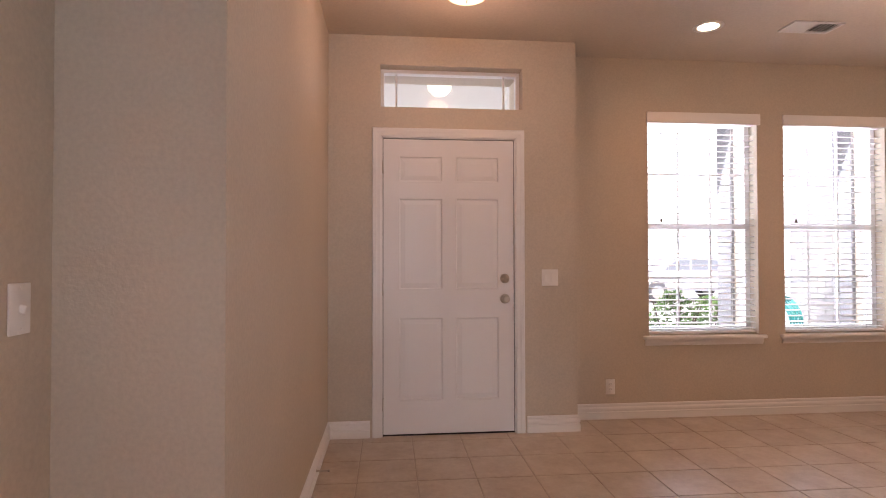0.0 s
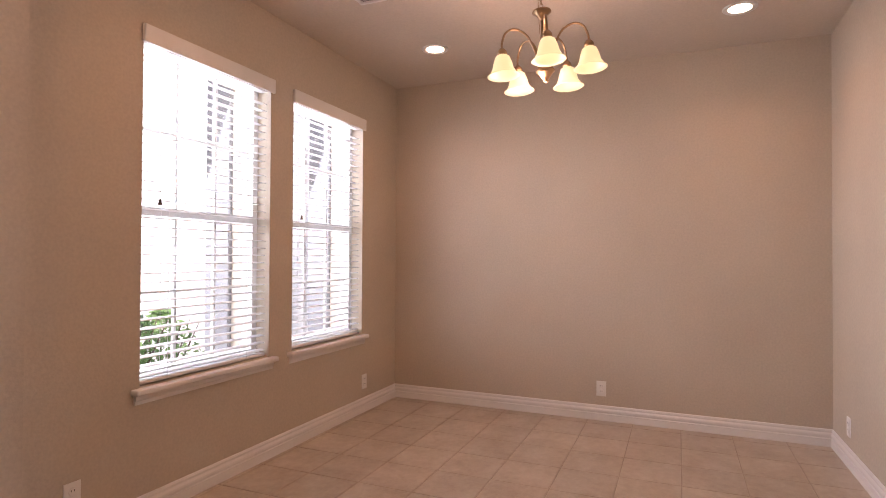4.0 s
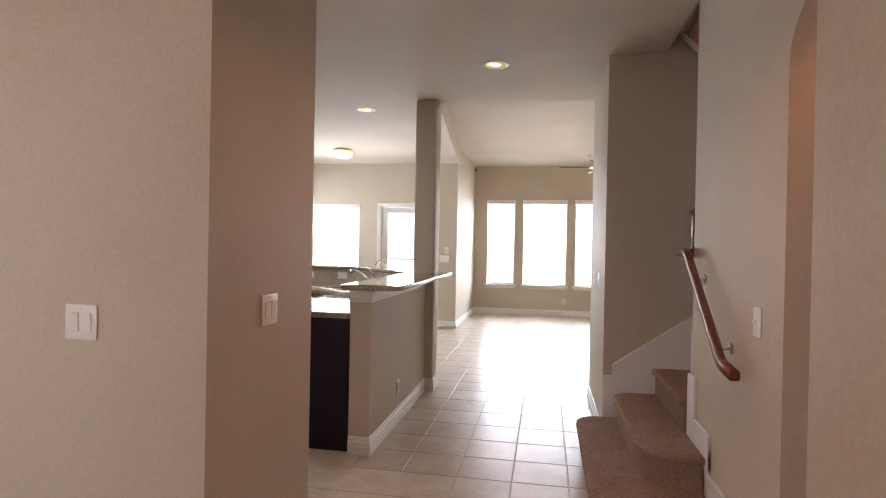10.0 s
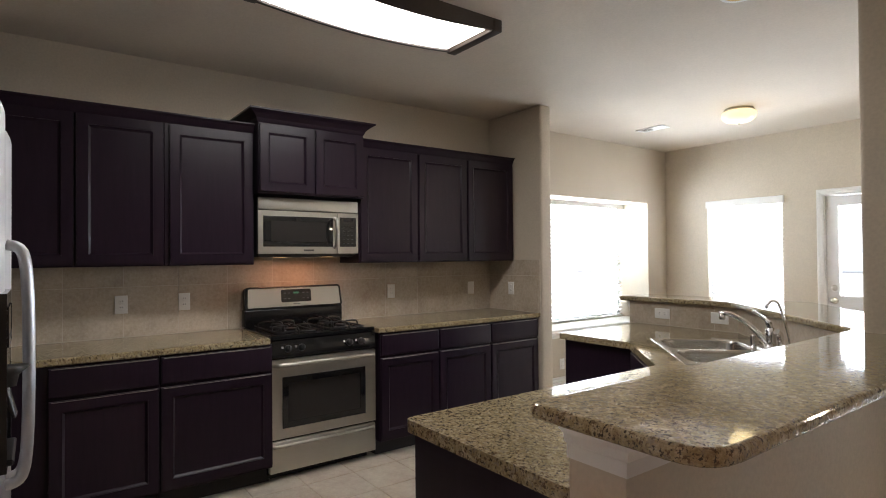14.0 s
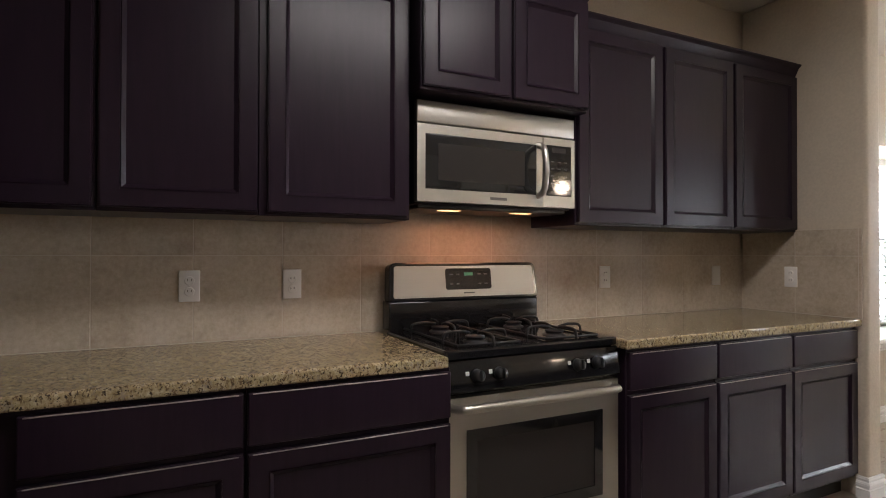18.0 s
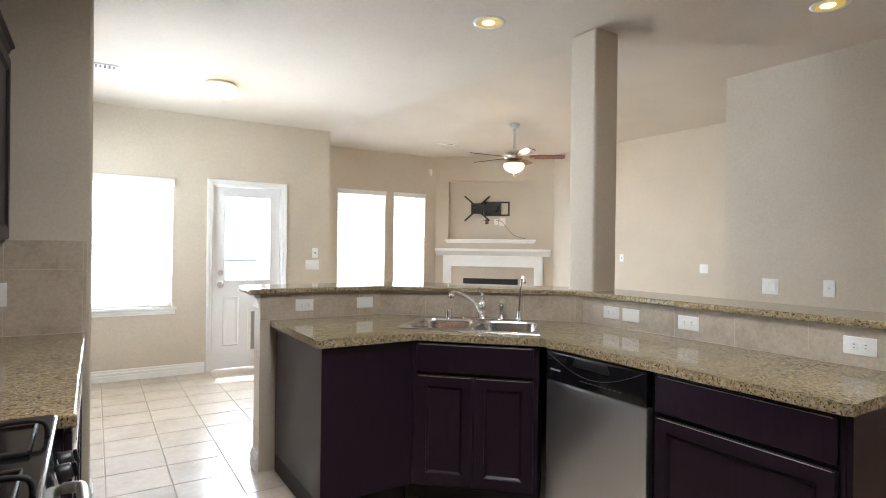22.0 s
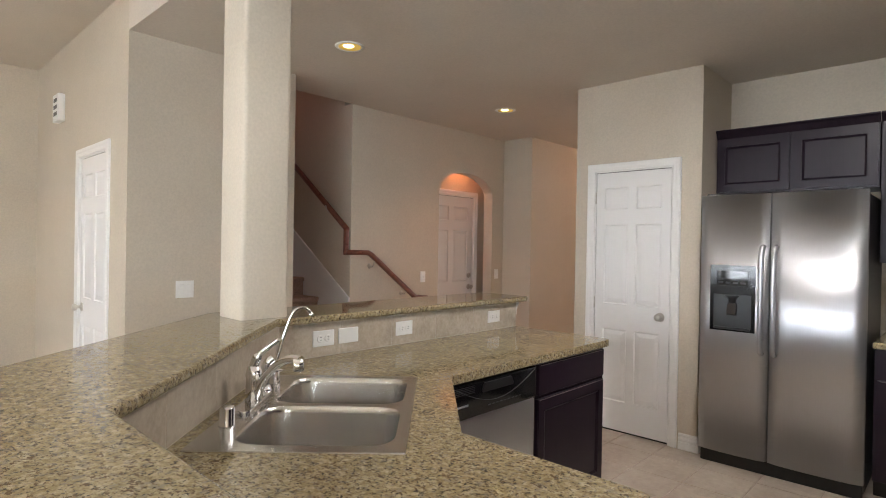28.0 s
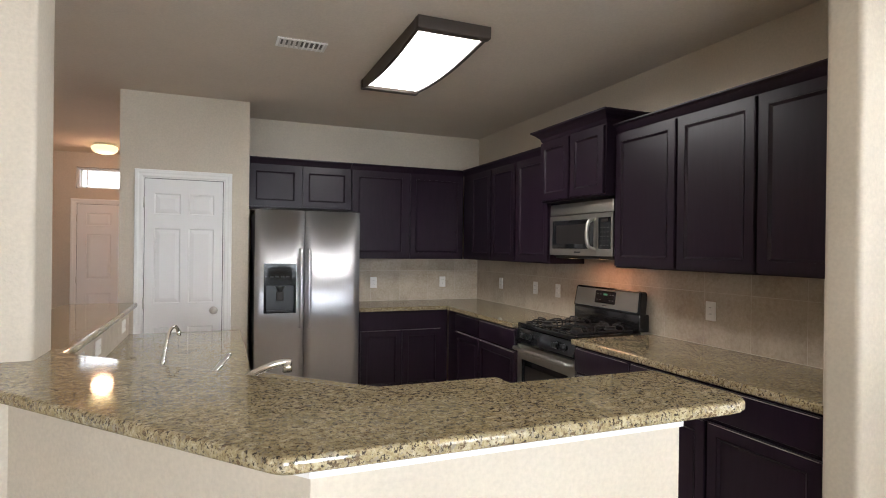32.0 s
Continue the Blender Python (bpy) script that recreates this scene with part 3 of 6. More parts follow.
def casing(width, height, parent, wide=0.062, proud=0.018, y=0.0):
    """Moulded casing round an opening of that size, centred on x = 0, on the face y = 0 towards -y."""
    prof = [(0.0, 0.0), (0.0, -proud * 0.55), (wide * 0.15, -proud * 0.75), (wide * 0.45, -proud * 0.8), (wide * 0.62, -proud), (wide * 0.92, -proud), (wide, -proud * 0.7), (wide, 0.0)]
    h = width / 2
    for name, path in (("casing_jamb", [(-h, 0), (-h, height)]), ("casing_head", [(-h, height), (h, height)]), ("casing_jamb", [(h, height), (h, 0)])):
        bm = bmesh.new()
        rings = []
        for i, (px, pz) in enumerate(path):
            sx = -1 if px < 0 else 1
            at_top = pz > 0
            rings.append([bm.verts.new((px + sx * u if (name == "casing_jamb" or at_top) else px, y + v, pz + (u if at_top else 0))) for u, v in prof])
        k = len(prof)
        for j in range(k):
            bm.faces.new((rings[0][j], rings[0][(j + 1) % k], rings[1][(j + 1) % k], rings[1][j]))
        bm.faces.new(rings[0])
        bm.faces.new(rings[1][::-1])
        bmesh.ops.recalc_face_normals(bm, faces=bm.faces)
        part(name, bm, M["trim"], parent, "white moulded door casing")


def knob(m, parent, material, r=0.027, name="knob"):
    """A round knob on a rosette, standing out along the pose's +z."""
    k = part(name, moved(lathe([(0.0, 0.0), (0.032, 0.0), (0.034, 0.005), (0.028, 0.009), (0.012, 0.012), (0.011, 0.030), (r * 0.75, 0.036), (r, 0.047), (r * 0.95, 0.058), (r * 0.6, 0.064), (0.0, 0.066)], 20), m), material, parent, "round metal knob")
    return k


def six_panel_door(name, m, width, height, wall_deep, label, knob_side=1, material="nickel", deadbolt=False, hinge_side=None, group="six-panel doors"):
    """Door in an opening centred on the local x = 0; the room is on the -y side."""
    d = thing(name, m, label, "door", group, "structure")
    h = width / 2
    jamb = box(-h - 0.02, 0.0, 0, -h, wall_deep, height + 0.02)
    part("door_frame", join(box(-h, 0, height, h, wall_deep, height + 0.02), join(jamb, box(h, 0, 0, h + 0.02, wall_deep, height + 0.02))), M["trim"], d, "white door frame")
    casing(width + 0.014, height + 0.007, d)
    y = 0.006
    st, mid = width * 0.125, width * 0.105
    cols = [(-h + st, -mid / 2), (mid / 2, h - st)]
    rows = [(0.24, 0.80), (1.0, 1.62), (1.74, height - 0.125)]
    holes = [(a, b, c, e) for a, b in cols for c, e in rows]
    part("door_stop", wall_mesh("y", y + 0.037, y + 0.055, -h, h, 0.0, height, [(-h + 0.025, h - 0.025, 0.03, height - 0.02)]), M["trim"], d)
    leaf = part("door_leaf", wall_mesh("y", y, y + 0.036, -h + 0.005, h - 0.005, 0.014, height - 0.005, holes), M["door_white"], d)
    # dark ring stands in for the shade between leaf and frame
    part("gap_shadow", wall_mesh("y", y + 0.006, y + 0.036, -h + 0.0005, h - 0.0005, 0.0005, height - 0.0005, [(-h + 0.006, h - 0.006, 0.015, height - 0.006)]), M["toe"], d, "dark strip for the shadow in the gap round the door leaf")
    for a, b, c, e in holes:
        part("panel", raised_panel(a, c, b, e, y), M["door_white"], leaf)
        part("panel", moved(raised_panel(a, -0.0 + c, b, e, -y - 0.036), Matrix.Diagonal((1, -1, 1, 1))), M["door_white"], leaf)
    kx = knob_side * (h - 0.07)
    knob(pose(kx, y, 0.93, 90), leaf, M[material])
    if deadbolt:
        part("deadbolt", moved(lathe([(0, 0), (0.031, 0), (0.033, 0.006), (0.027, 0.014), (0.012, 0.016), (0.012, 0.02), (0, 0.02)], 18), pose(kx, y, 1.07, 90)), M[material], leaf, "round deadbolt")
    hs = -knob_side if hinge_side is None else hinge_side
    for z in (0.22, 1.0, height - 0.2):
        part("hinge", tube([(hs * (h - 0.001), y - 0.004, z - 0.045), (hs * (h - 0.001), y - 0.004, z + 0.045)], 0.006, 8), M[material], leaf)
    return d


def plate(m, kind, gang=1, wide_plate=False, group="wall plates"):
    """A wall plate facing the pose's -y: 'outlet', 'rocker', 'toggle', 'blank' or 'phone'; across=True lies on its side."""
    w, h = 0.072 + 0.046 * (gang - 1), 0.115
    if wide_plate:
        w, h = 0.115, 0.072
    names = {"outlet": ("power_outlet", "white duplex power outlet on the wall", "outlet"), "rocker": ("light_switch", "white rocker light switch plate", "light switch"), "toggle": ("light_switch", "white toggle light switch plate", "light switch"), "blank": ("wall_plate", "white blank wall plate", "wall plate"), "phone": ("wall_plate", "white wall plate with a small jack", "wall plate")}
    nm, lb, ct = names[kind]
    if wide_plate and kind == "outlet":
        lb = "white duplex outlet mounted sideways in the tiled backsplash"
    o = thing(nm, m, lb, ct, group)
    part("cover", box(-w / 2, -0.006, -h / 2, w / 2, 0, h / 2, 0.003, 2), M["plastic"], o)
    for g in range(gang):
        cx = (g - (gang - 1) / 2) * 0.046
        if kind == "rocker":
            part("rocker", moved(box(cx - 0.0165, -0.0095, -0.033, cx + 0.0165, -0.004, 0.033, 0.0025, 1), pose(0, 0, 0, 3)), M["plastic"], o)
        elif kind == "toggle":
            part("toggle", moved(box(-0.005, -0.020, -0.009, 0.005, -0.004, 0.009, 0.002, 1), pose(cx, 0, 0.003, 18)), M["plastic"], o)
        elif kind == "outlet":
            for s in (-1, 1):
                c = (0, s * 0.02) if not wide_plate else (s * 0.02, 0)
                soc = part("socket", moved(lathe([(0, 0.0085), (0.0155, 0.0085), (0.0168, 0.007), (0.0168, 0.0)], 18, False), pose(cx + c[0], 0, c[1], 90)), M["plastic"], o)
                for dx in (-0.0062, 0.0062):
                    a, b = (dx, 0.003) if not wide_plate else (0.003, dx)
                    part("slot", box(cx + c[0] + a - (0.0012 if not wide_plate else 0.004), -0.0092, c[1] + b - (0.004 if not wide_plate else 0.0012), cx + c[0] + a + (0.0012 if not wide_plate else 0.004), -0.0083, c[1] + b + (0.004 if not wide_plate else 0.0012)), M["slot"], soc)
        elif kind == "phone":
            part("jack", box(cx - 0.008, -0.0085, -0.008, cx + 0.008, -0.005, 0.008, 0.001), M["slot"], o)
    for s in (-1, 1):
        if kind != "blank":
            part("screw", moved(lathe([(0, 0.0075), (0.003, 0.007), (0.0032, 0.005)], 8), pose(0 if not wide_plate else 0, 0, 0 if wide_plate or kind == "outlet" else s * 0.045, 90)), M["plastic"], o)
            if wide_plate or kind == "outlet":
                break
    return o


def cabinet_front(name, x0, z0, x1, z1, y, parent, rail=0.058, flat=False):
    """A framed door (or plain drawer front) 20 mm thick whose face is at y - 0.02."""
    if flat:
        o = part(name, box(x0, y - 0.02, z0, x1, y, z1, 0.005, 3), M["espresso"], parent)
        # painted highlight along the front's top edge
        part("top_edge", box(x0 + 0.012, y - 0.0212, z1 - 0.0062, x1 - 0.012, y - 0.017, z1 - 0.0025, 0.001), M["edge_glint"], o, "pale strip painted as a highlight on the top edge")
        return o
    fr = wall_mesh("y", y - 0.02, y, x0, x1, z0, z1, [(x0 + rail, x1 - rail, z0 + rail, z1 - rail)])
    rim = [e for e in fr.edges if all(abs(v.co.y - y + 0.02) < 1e-5 for v in e.verts) and len({round(f.normal.y) for f in e.link_faces}) > 1]
    bmesh.ops.bevel(fr, geom=rim, offset=0.004, segments=2, affect="EDGES")
    o = part(name, fr, M["espresso"], parent)
    bm = bmesh.new()
    r1, r2 = [], []
    for lst, i, d in ((r1, 0.0, 0.0), (r2, 0.012, 0.010)):
        a, b, c, e = x0 + rail + i, x1 - rail - i, z0 + rail + i, z1 - rail - i
        lst += [bm.verts.new((u, y - 0.02 + d, w)) for u, w in ((a, c), (b, c), (b, e), (a, e))]
    for i in range(4):
        bm.faces.new((r1[i], r1[(i + 1) % 4], r2[(i + 1) % 4], r2[i]))
    bm.faces.new(r2)
    bmesh.ops.recalc_face_normals(bm, faces=bm.faces)
    part("door_panel", bm, M["espresso"], o)
    if z1 < 1.0:
        part("top_edge", box(x0 + 0.012, y - 0.0212, z1 - 0.0055, x1 - 0.012, y - 0.017, z1 - 0.0025, 0.001), M["edge_glint"], o, "pale strip painted as a highlight on the top edge")
    return o


def base_cabinet(m, width, depth, fronts, label="espresso wooden base cabinet with drawer over door", group="base cabinets", top=0.875):
    """fronts: list of (x0, x1, kind); kinds 'dd' drawer over door, 'd' door, 'f2' two doors, 'd2' two wide drawers."""
    c = thing("base_cabinet", m, label, "cabinet", group)
    part("body", box(0.001, 0.0, 0.105, width - 0.001, depth, top, 0.002), M["espresso"], c)
    part("toe_kick", box(0.001, 0.07, 0.0, width - 0.001, depth, 0.105), M["toe"], c)
    g = 0.006
    for x0, x1, kind in fronts:
        if kind == "dd":
            cabinet_front("drawer_front", x0 + g, 0.715, x1 - g, top - 0.012, 0, c, flat=True)
            cabinet_front("door", x0 + g, 0.125, x1 - g, 0.695, 0, c)
        elif kind == "d":
            cabinet_front("door", x0 + g, 0.125, x1 - g, top - 0.012, 0, c)
        elif kind == "f2":
            xm = (x0 + x1) / 2
            cabinet_front("door", x0 + g, 0.125, xm - g / 2, 0.695, 0, c)
            cabinet_front("door", xm + g / 2, 0.125, x1 - g, 0.695, 0, c)
        elif kind == "d2":
            cabinet_front("drawer_front", x0 + g, 0.715, x1 - g, top - 0.012, 0, c, flat=True)
            cabinet_front("drawer_front", x0 + g, 0.125, x1 - g, 0.695, 0, c)
    return c


def crown(x0, x1, depth, z, parent, h=0.07, out=0.055, ends=(True, True)):
    """A stepped cornice round the top front and ends of a wall cabinet."""
    prof = [(0.0, z - 0.01), (0.006, z), (0.012, z + h * 0.25), (out * 0.55, z + h * 0.6), (out * 0.9, z + h * 0.8), (out, z + h * 0.85), (out, z + h), (0.0, z + h)]
    path = []
    if ends[0]:
        path.append((x0, depth))
    path += [(x0, 0.0), (x1, 0.0)]
    if ends[1]:
        path.append((x1, depth))
    return part("cornice", sweep(prof, path), M["espresso"], parent)


def wall_cabinet(m, width, depth, z0, z1, doors, label="espresso wooden wall cabinet with framed doors", ends=(False, False), group="wall cabinets", cornice=True, h=0.05, out=0.035):
    c = thing("wall_cabinet", m, label, "cabinet", group)
    part("body", box(0.001, 0, z0, width - 0.001, depth, z1, 0.002), M["espresso"], c)
    for x0, x1 in doors:
        cabinet_front("door", x0 + 0.008, z0 + 0.012, x1 - 0.008, z1 - 0.02, 0, c)
    if cornice:
        crown(0, width, depth, z1, c, h, out, ends)
    return c


# ---- floor ----
slab = tagged(obj("floor", box(-4.2, -8.7, -0.12, 5.4, 5.2, -0.004), M["grout"]), "beige ceramic tile floor with grey grout", "floor", kind="structure")

# ---- trim ----
BASE = [(0.0, 0.0), (0.016, 0.0), (0.016, 0.052), (0.010, 0.055), (0.010, 0.062), (0.015, 0.066), (0.015, 0.078), (0.011, 0.086), (0.007, 0.090), (0.007, 0.098), (0.010, 0.101), (0.006, 0.112), (0.0, 0.114)]


def baseboard(path):
    """White moulded baseboard; the room lies to the right of the path."""
    return tagged(obj("baseboard", sweep(BASE, path), M["trim"]), "white moulded wooden baseboard along the wall", "baseboard", "baseboards", "structure")


CW = 0.07
baseboard([(XL2, ARCH[1]), (XL2, YJOG), (XL1, YJOG), (XL1, YD), (DOOR[0] - CW, YD)])
baseboard([(DOOR[1] + CW, YD), (XJ, YD), (XJ, YW), (XR, YW), (XR, YB), (XE, YB), (XE, YP), (PDOOR[0] - CW, YP)])
baseboard([(PDOOR[1] + CW, YP), (XP, YP), (XP, YK - 0.1)])
baseboard([(XSTUB + 0.05, YS0), (XSTUB, YS0), (XSTUB, YS1), (XR, YS1), (XR, YBK), (PATIO[1] + CW, YBK)])
baseboard([(PATIO[0] - CW, YBK), (XJ2, YBK), (XJ2, YL), (-1.2, YL)])
baseboard([(XLL, -6.85), (XLL, ARCH2[0])])
baseboard([(XLL, ARCH2[1]), (XLL, YLV), (LDOOR[0] - CW, YLV)])
baseboard([(LDOOR[1] + CW, YLV), (XLV, YLV), (XLV, YST0 - 0.02)])
baseboard([(XL2, 0.41), (XL2, ARCH[0])])
baseboard([(-0.95, 0.6), (-0.95, 1.0)])
baseboard([(-0.95, 1.98), (-0.95, 2.4), (XL2 - T, 2.4)])
baseboard([(XLL - 1.25, -4.08 + CW - 0.02), (XLL - 1.25, -2.6)])

# ---- doors ----
six_panel_door("door_5", pose(XLL - 1.25, -4.425, 0, 0, 0, 90), 0.65, 2.035, 0.09, "white six-panel door in the side hall behind the arch, closed", 1)
six_panel_door("door_1", pose((DOOR[0] + DOOR[1]) / 2, YD, 0), 0.915, 2.035, 0.14, "white six-panel front entry door, closed, with nickel knob and deadbolt", 1, "nickel", True)
six_panel_door("door_2", pose((PDOOR[0] + PDOOR[1]) / 2, YP, 0), 0.605, 2.035, 0.12, "narrow white six-panel pantry door, closed", 1)
six_panel_door("door_3", pose(-0.95, 1.49, 0, 0, 0, 90), 0.81, 2.035, 0.09, "white six-panel door inside the arched alcove, closed", 1, "nickel", True)
six_panel_door("door_4", pose((LDOOR[0] + LDOOR[1]) / 2, YLV, 0), 0.65, 2.035, 0.12, "white six-panel closet door in the living room, closed", -1)


def patio_door():
    w = PATIO[1] - PATIO[0] - 0.03
    d = thing("door_5", pose((PATIO[0] + PATIO[1]) / 2, YBK, 0, 0, 0, 180), "white half-glass patio door with a grey pet flap, closed", "door", "", "structure")
    h, ht = w / 2, 2.005
    part("door_frame", join(box(-h - 0.014, 0, 0, -h, 0.2, ht + 0.012), join(box(h, 0, 0, h + 0.014, 0.2, ht + 0.012), box(-h, 0, ht, h, 0.2, ht + 0.012))), M["trim"], d)
    casing(w + 0.024, ht + 0.008, d)
    y = 0.02
    g = (-h + 0.115, h - 0.115, 0.98, ht - 0.11)
    pet = (0.02, 0.315, 0.18, 0.645)
    leaf = part("door_leaf", wall_mesh("y", y, y + 0.04, -h + 0.003, h - 0.003, 0.012, ht - 0.003, [g, pet, (-h + 0.10, -0.09, 0.26, 0.80), (0.075, 0.30, 0.68, 0.80)]), M["door_white"], d)
    part("panel", raised_panel(-h + 0.10, 0.26, -0.09, 0.80, y), M["door_white"], leaf)
    part("panel", raised_panel(0.075, 0.68, 0.30, 0.80, y), M["door_white"], leaf)
    part("glass", box(g[0], y + 0.016, g[2], g[1], y + 0.022, g[3]), M["glass"], leaf).visible_shadow = False
    bead = wall_mesh("y", y - 0.012, y + 0.012, g[0] - 0.02, g[1] + 0.02, g[2] - 0.02, g[3] + 0.02, [g])
    part("glass_bead", bead, M["door_white"], leaf)
    fl = part("pet_flap", box(pet[0] + 0.022, y + 0.004, pet[2] + 0.022, pet[1] - 0.022, y + 0.016, pet[3] - 0.022, 0.003), M["gray_flap"], leaf, "grey pet-door flap")
    part("flap_frame", wall_mesh("y", y - 0.010, y + 0.03, pet[0] - 0.012, pet[1] + 0.012, pet[2] - 0.012, pet[3] + 0.012, [(pet[0] + 0.02, pet[1] - 0.02, pet[2] + 0.02, pet[3] - 0.02)]), M["white_metal"], leaf)
    kx = 0.07 - h
    knob(pose(kx, y, 0.93, 90), leaf, M["nickel"])
    part("deadbolt", moved(lathe([(0, 0), (0.031, 0), (0.033, 0.006), (0.027, 0.014), (0.012, 0.016), (0, 0.018)], 18), pose(kx, y, 1.06, 90)), M["nickel"], leaf)
    return d


patio_door()


# ---- windows ----
def window(name, m, w, z0, z1, deep, label, muntins=True, slats=True, tilt=8, apron=True, blind_y=0.045, lift=0.0, valance=True, gap=0.0445):
    """Double-hung window in an opening from z0 to z1, w wide, centred on x = 0; the room is on the -y side of y = 0."""
    o = thing(name, m, label, "window", "windows", "structure")
    h, yg = w / 2, deep - 0.07
    mid = (z0 + z1) / 2
    part("window_frame", wall_mesh("y", yg - 0.03, yg + 0.05, -h, h, z0, z1, [(-h + 0.04, h - 0.04, z0 + 0.05, mid - 0.022), (-h + 0.04, h - 0.04, mid + 0.022, z1 - 0.04)]), M["vinyl"], o)
    for a, b in ((z0 + 0.05, mid - 0.022), (mid + 0.022, z1 - 0.04)):
        p = part("pane", box(-h + 0.04, yg + 0.008, a, h - 0.04, yg + 0.013, b), M["glass"], o)
        p.visible_shadow = False
        if muntins:
            for k in (1, 2):
                x = -h + 0.04 + (w - 0.08) * k / 3
                part("muntin", box(x - 0.008, yg + 0.001, a, x + 0.008, yg + 0.02, b), M["vinyl"], o)
            z = (a + b) / 2
            part("muntin", box(-h + 0.04, yg + 0.002, z - 0.008, h - 0.04, yg + 0.019, z + 0.008), M["vinyl"], o)
    part("window_sill", box(-h - 0.045, -0.045, z0 - 0.03, h + 0.045, yg - 0.03, z0 - 0.001, 0.008, 2), M["trim"], o, "white window sill")
    if apron:
        part("apron", moved(sweep([(0, 0), (0.008, 0.0), (0.012, 0.018), (0.016, 0.022), (0.018, 0.045), (0.0, 0.045)], [(-h - 0.03, 0), (h + 0.03, 0)]), pose(0, 0, z0 - 0.076)), M["trim"], o)
    b = thing("window_blind", m, "white faux-wood horizontal blind hanging in the window", "blind", "window blinds")
    part("headrail", box(-h + 0.006, blind_y - 0.028, z1 - 0.05, h - 0.006, blind_y + 0.028, z1 - 0.003, 0.003), M["trim"], b)
    if valance:
        part("valance", box(-h - 0.012, -0.022, z1 - 0.055, h + 0.018, -0.004, z1 + 0.03, 0.004, 2), M["trim"], b, "white blind valance")
    if slats:
        n = int((z1 - 0.06 - z0 - 0.03 - lift) / gap)
        s0 = None
        for k in range(n):
            z = z0 + 0.045 + lift + gap * k
            if s0 is None:
                bm = bmesh.new()
                pr = [(-0.025, 0.0), (-0.012, 0.0026), (0.0, 0.0034), (0.012, 0.0026), (0.025, 0.0), (0.025, -0.0025), (0.0, 0.001), (-0.025, -0.0025)]
                ends = [[bm.verts.new((x, a, c)) for a, c in pr] for x in (-h + 0.012, h - 0.012)]
                for j in range(len(pr)):
                    q = (j + 1) % len(pr)
                    bm.faces.new((ends[0][j], ends[0][q], ends[1][q], ends[1][j]))
                bm.faces.new(ends[0])
                bm.faces.new(ends[1][::-1])
                bmesh.ops.recalc_face_normals(bm, faces=bm.faces)
                s0 = part("slat", bm, M["slat"], b)
                me = s0.data
            else:
                s0 = new("slat", me)
                s0.parent = b
            s0.matrix_basis = pose(0, blind_y, z, tilt + 1.5 * math.sin(k * 1.7))
        part("bottom_rail", box(-h + 0.01, blind_y - 0.026, z0 + 0.008 + lift, h - 0.01, blind_y + 0.026, z0 + 0.026 + lift, 0.004), M["trim"], b)
        for x in (-h * 0.62, h * 0.62):
            part("ladder_cord", join(tube([(x, blind_y - 0.027, z0 + 0.02), (x, blind_y - 0.027, z1 - 0.04)], 0.0011, 5), tube([(x, blind_y + 0.027, z0 + 0.02), (x, blind_y + 0.027, z1 - 0.04)], 0.0011, 5)), M["trim"], b)
        zc = mid + 0.05
        part("pull_cord", tube([(-h + 0.11, blind_y - 0.034, zc), (-h + 0.11, blind_y - 0.034, z1 - 0.05)], 0.0012, 5), M["trim"], b)
        part("tassel", moved(lathe([(0, 0.03), (0.005, 0.028), (0.007, 0.018), (0.011, 0.004), (0.011, 0), (0, 0)], 10), pose(-h + 0.11, blind_y - 0.034, zc - 0.025)), M["bark"], b)
    return o


for k in ("w1", "w2"):
    a = WIN[k]
    window("window_1" if k == "w1" else "window_2", pose((a[0] + a[1]) / 2, YW, 0), a[1] - a[0], a[2], a[3], 0.2, "white divided double-hung window with open blinds", True, tilt=4)
a = BWIN
window("window_3", pose((a[0] + a[1]) / 2, YBK, 0, 0, 0, 180), a[1] - a[0], a[2], a[3], 0.2, "white double-hung breakfast window with half-closed blinds", False, tilt=-38)
for i, a in enumerate(LWIN):
    window("window_%d" % (4 + i), pose((a[0] + a[1]) / 2, YL, 0, 0, 0, 180), a[1] - a[0], a[2], a[3], 0.2, "tall white living room window with blinds", False, tilt=24)
a = BAY
window("window_7", pose(XR + 0.36, (a[0] + a[1]) / 2, 0, 0, 0, -90), a[1] - a[0], a[2], a[3], 0.18, "wide white window in a deep drywall recess", False, tilt=-30, apron=False, blind_y=0.04)
bay = thing("window_ledge", pose(0, 0, 0), "white wooden ledge across the recessed window", "ledge", "", "structure")
part("ledge_board", box(XR - 0.05, BAY[0] - 0.06, BAY[2] - 0.035, XR + 0.36, BAY[1] + 0.06, BAY[2] + 0.004, 0.008, 2), M["trim"], bay)
part("apron", moved(sweep([(0, 0), (0.008, 0.0), (0.012, 0.018), (0.016, 0.022), (0.018, 0.055), (0.0, 0.055)], [(XR, BAY[0] - 0.03), (XR, BAY[1] + 0.03)][::-1]), pose(0, 0, BAY[2] - 0.09)), M["trim"], bay)
tr = thing("window_8", pose((TRANSOM[0] + TRANSOM[1]) / 2, YD, 0), "narrow transom window with two upright bars over the front door", "window", "windows", "structure")
tw, tz0, tz1 = (TRANSOM[1] - TRANSOM[0]) / 2, TRANSOM[2], TRANSOM[3]
part("window_frame", wall_mesh("y", 0.10, 0.16, -tw, tw, tz0, tz1, [(-tw + 0.025, tw - 0.025, tz0 + 0.025, tz1 - 0.025)]), M["vinyl"], tr)
p_ = part("pane", box(-tw + 0.025, 0.126, tz0 + 0.025, tw - 0.025, 0.131, tz1 - 0.025), M["glass"], tr)
p_.visible_shadow = False
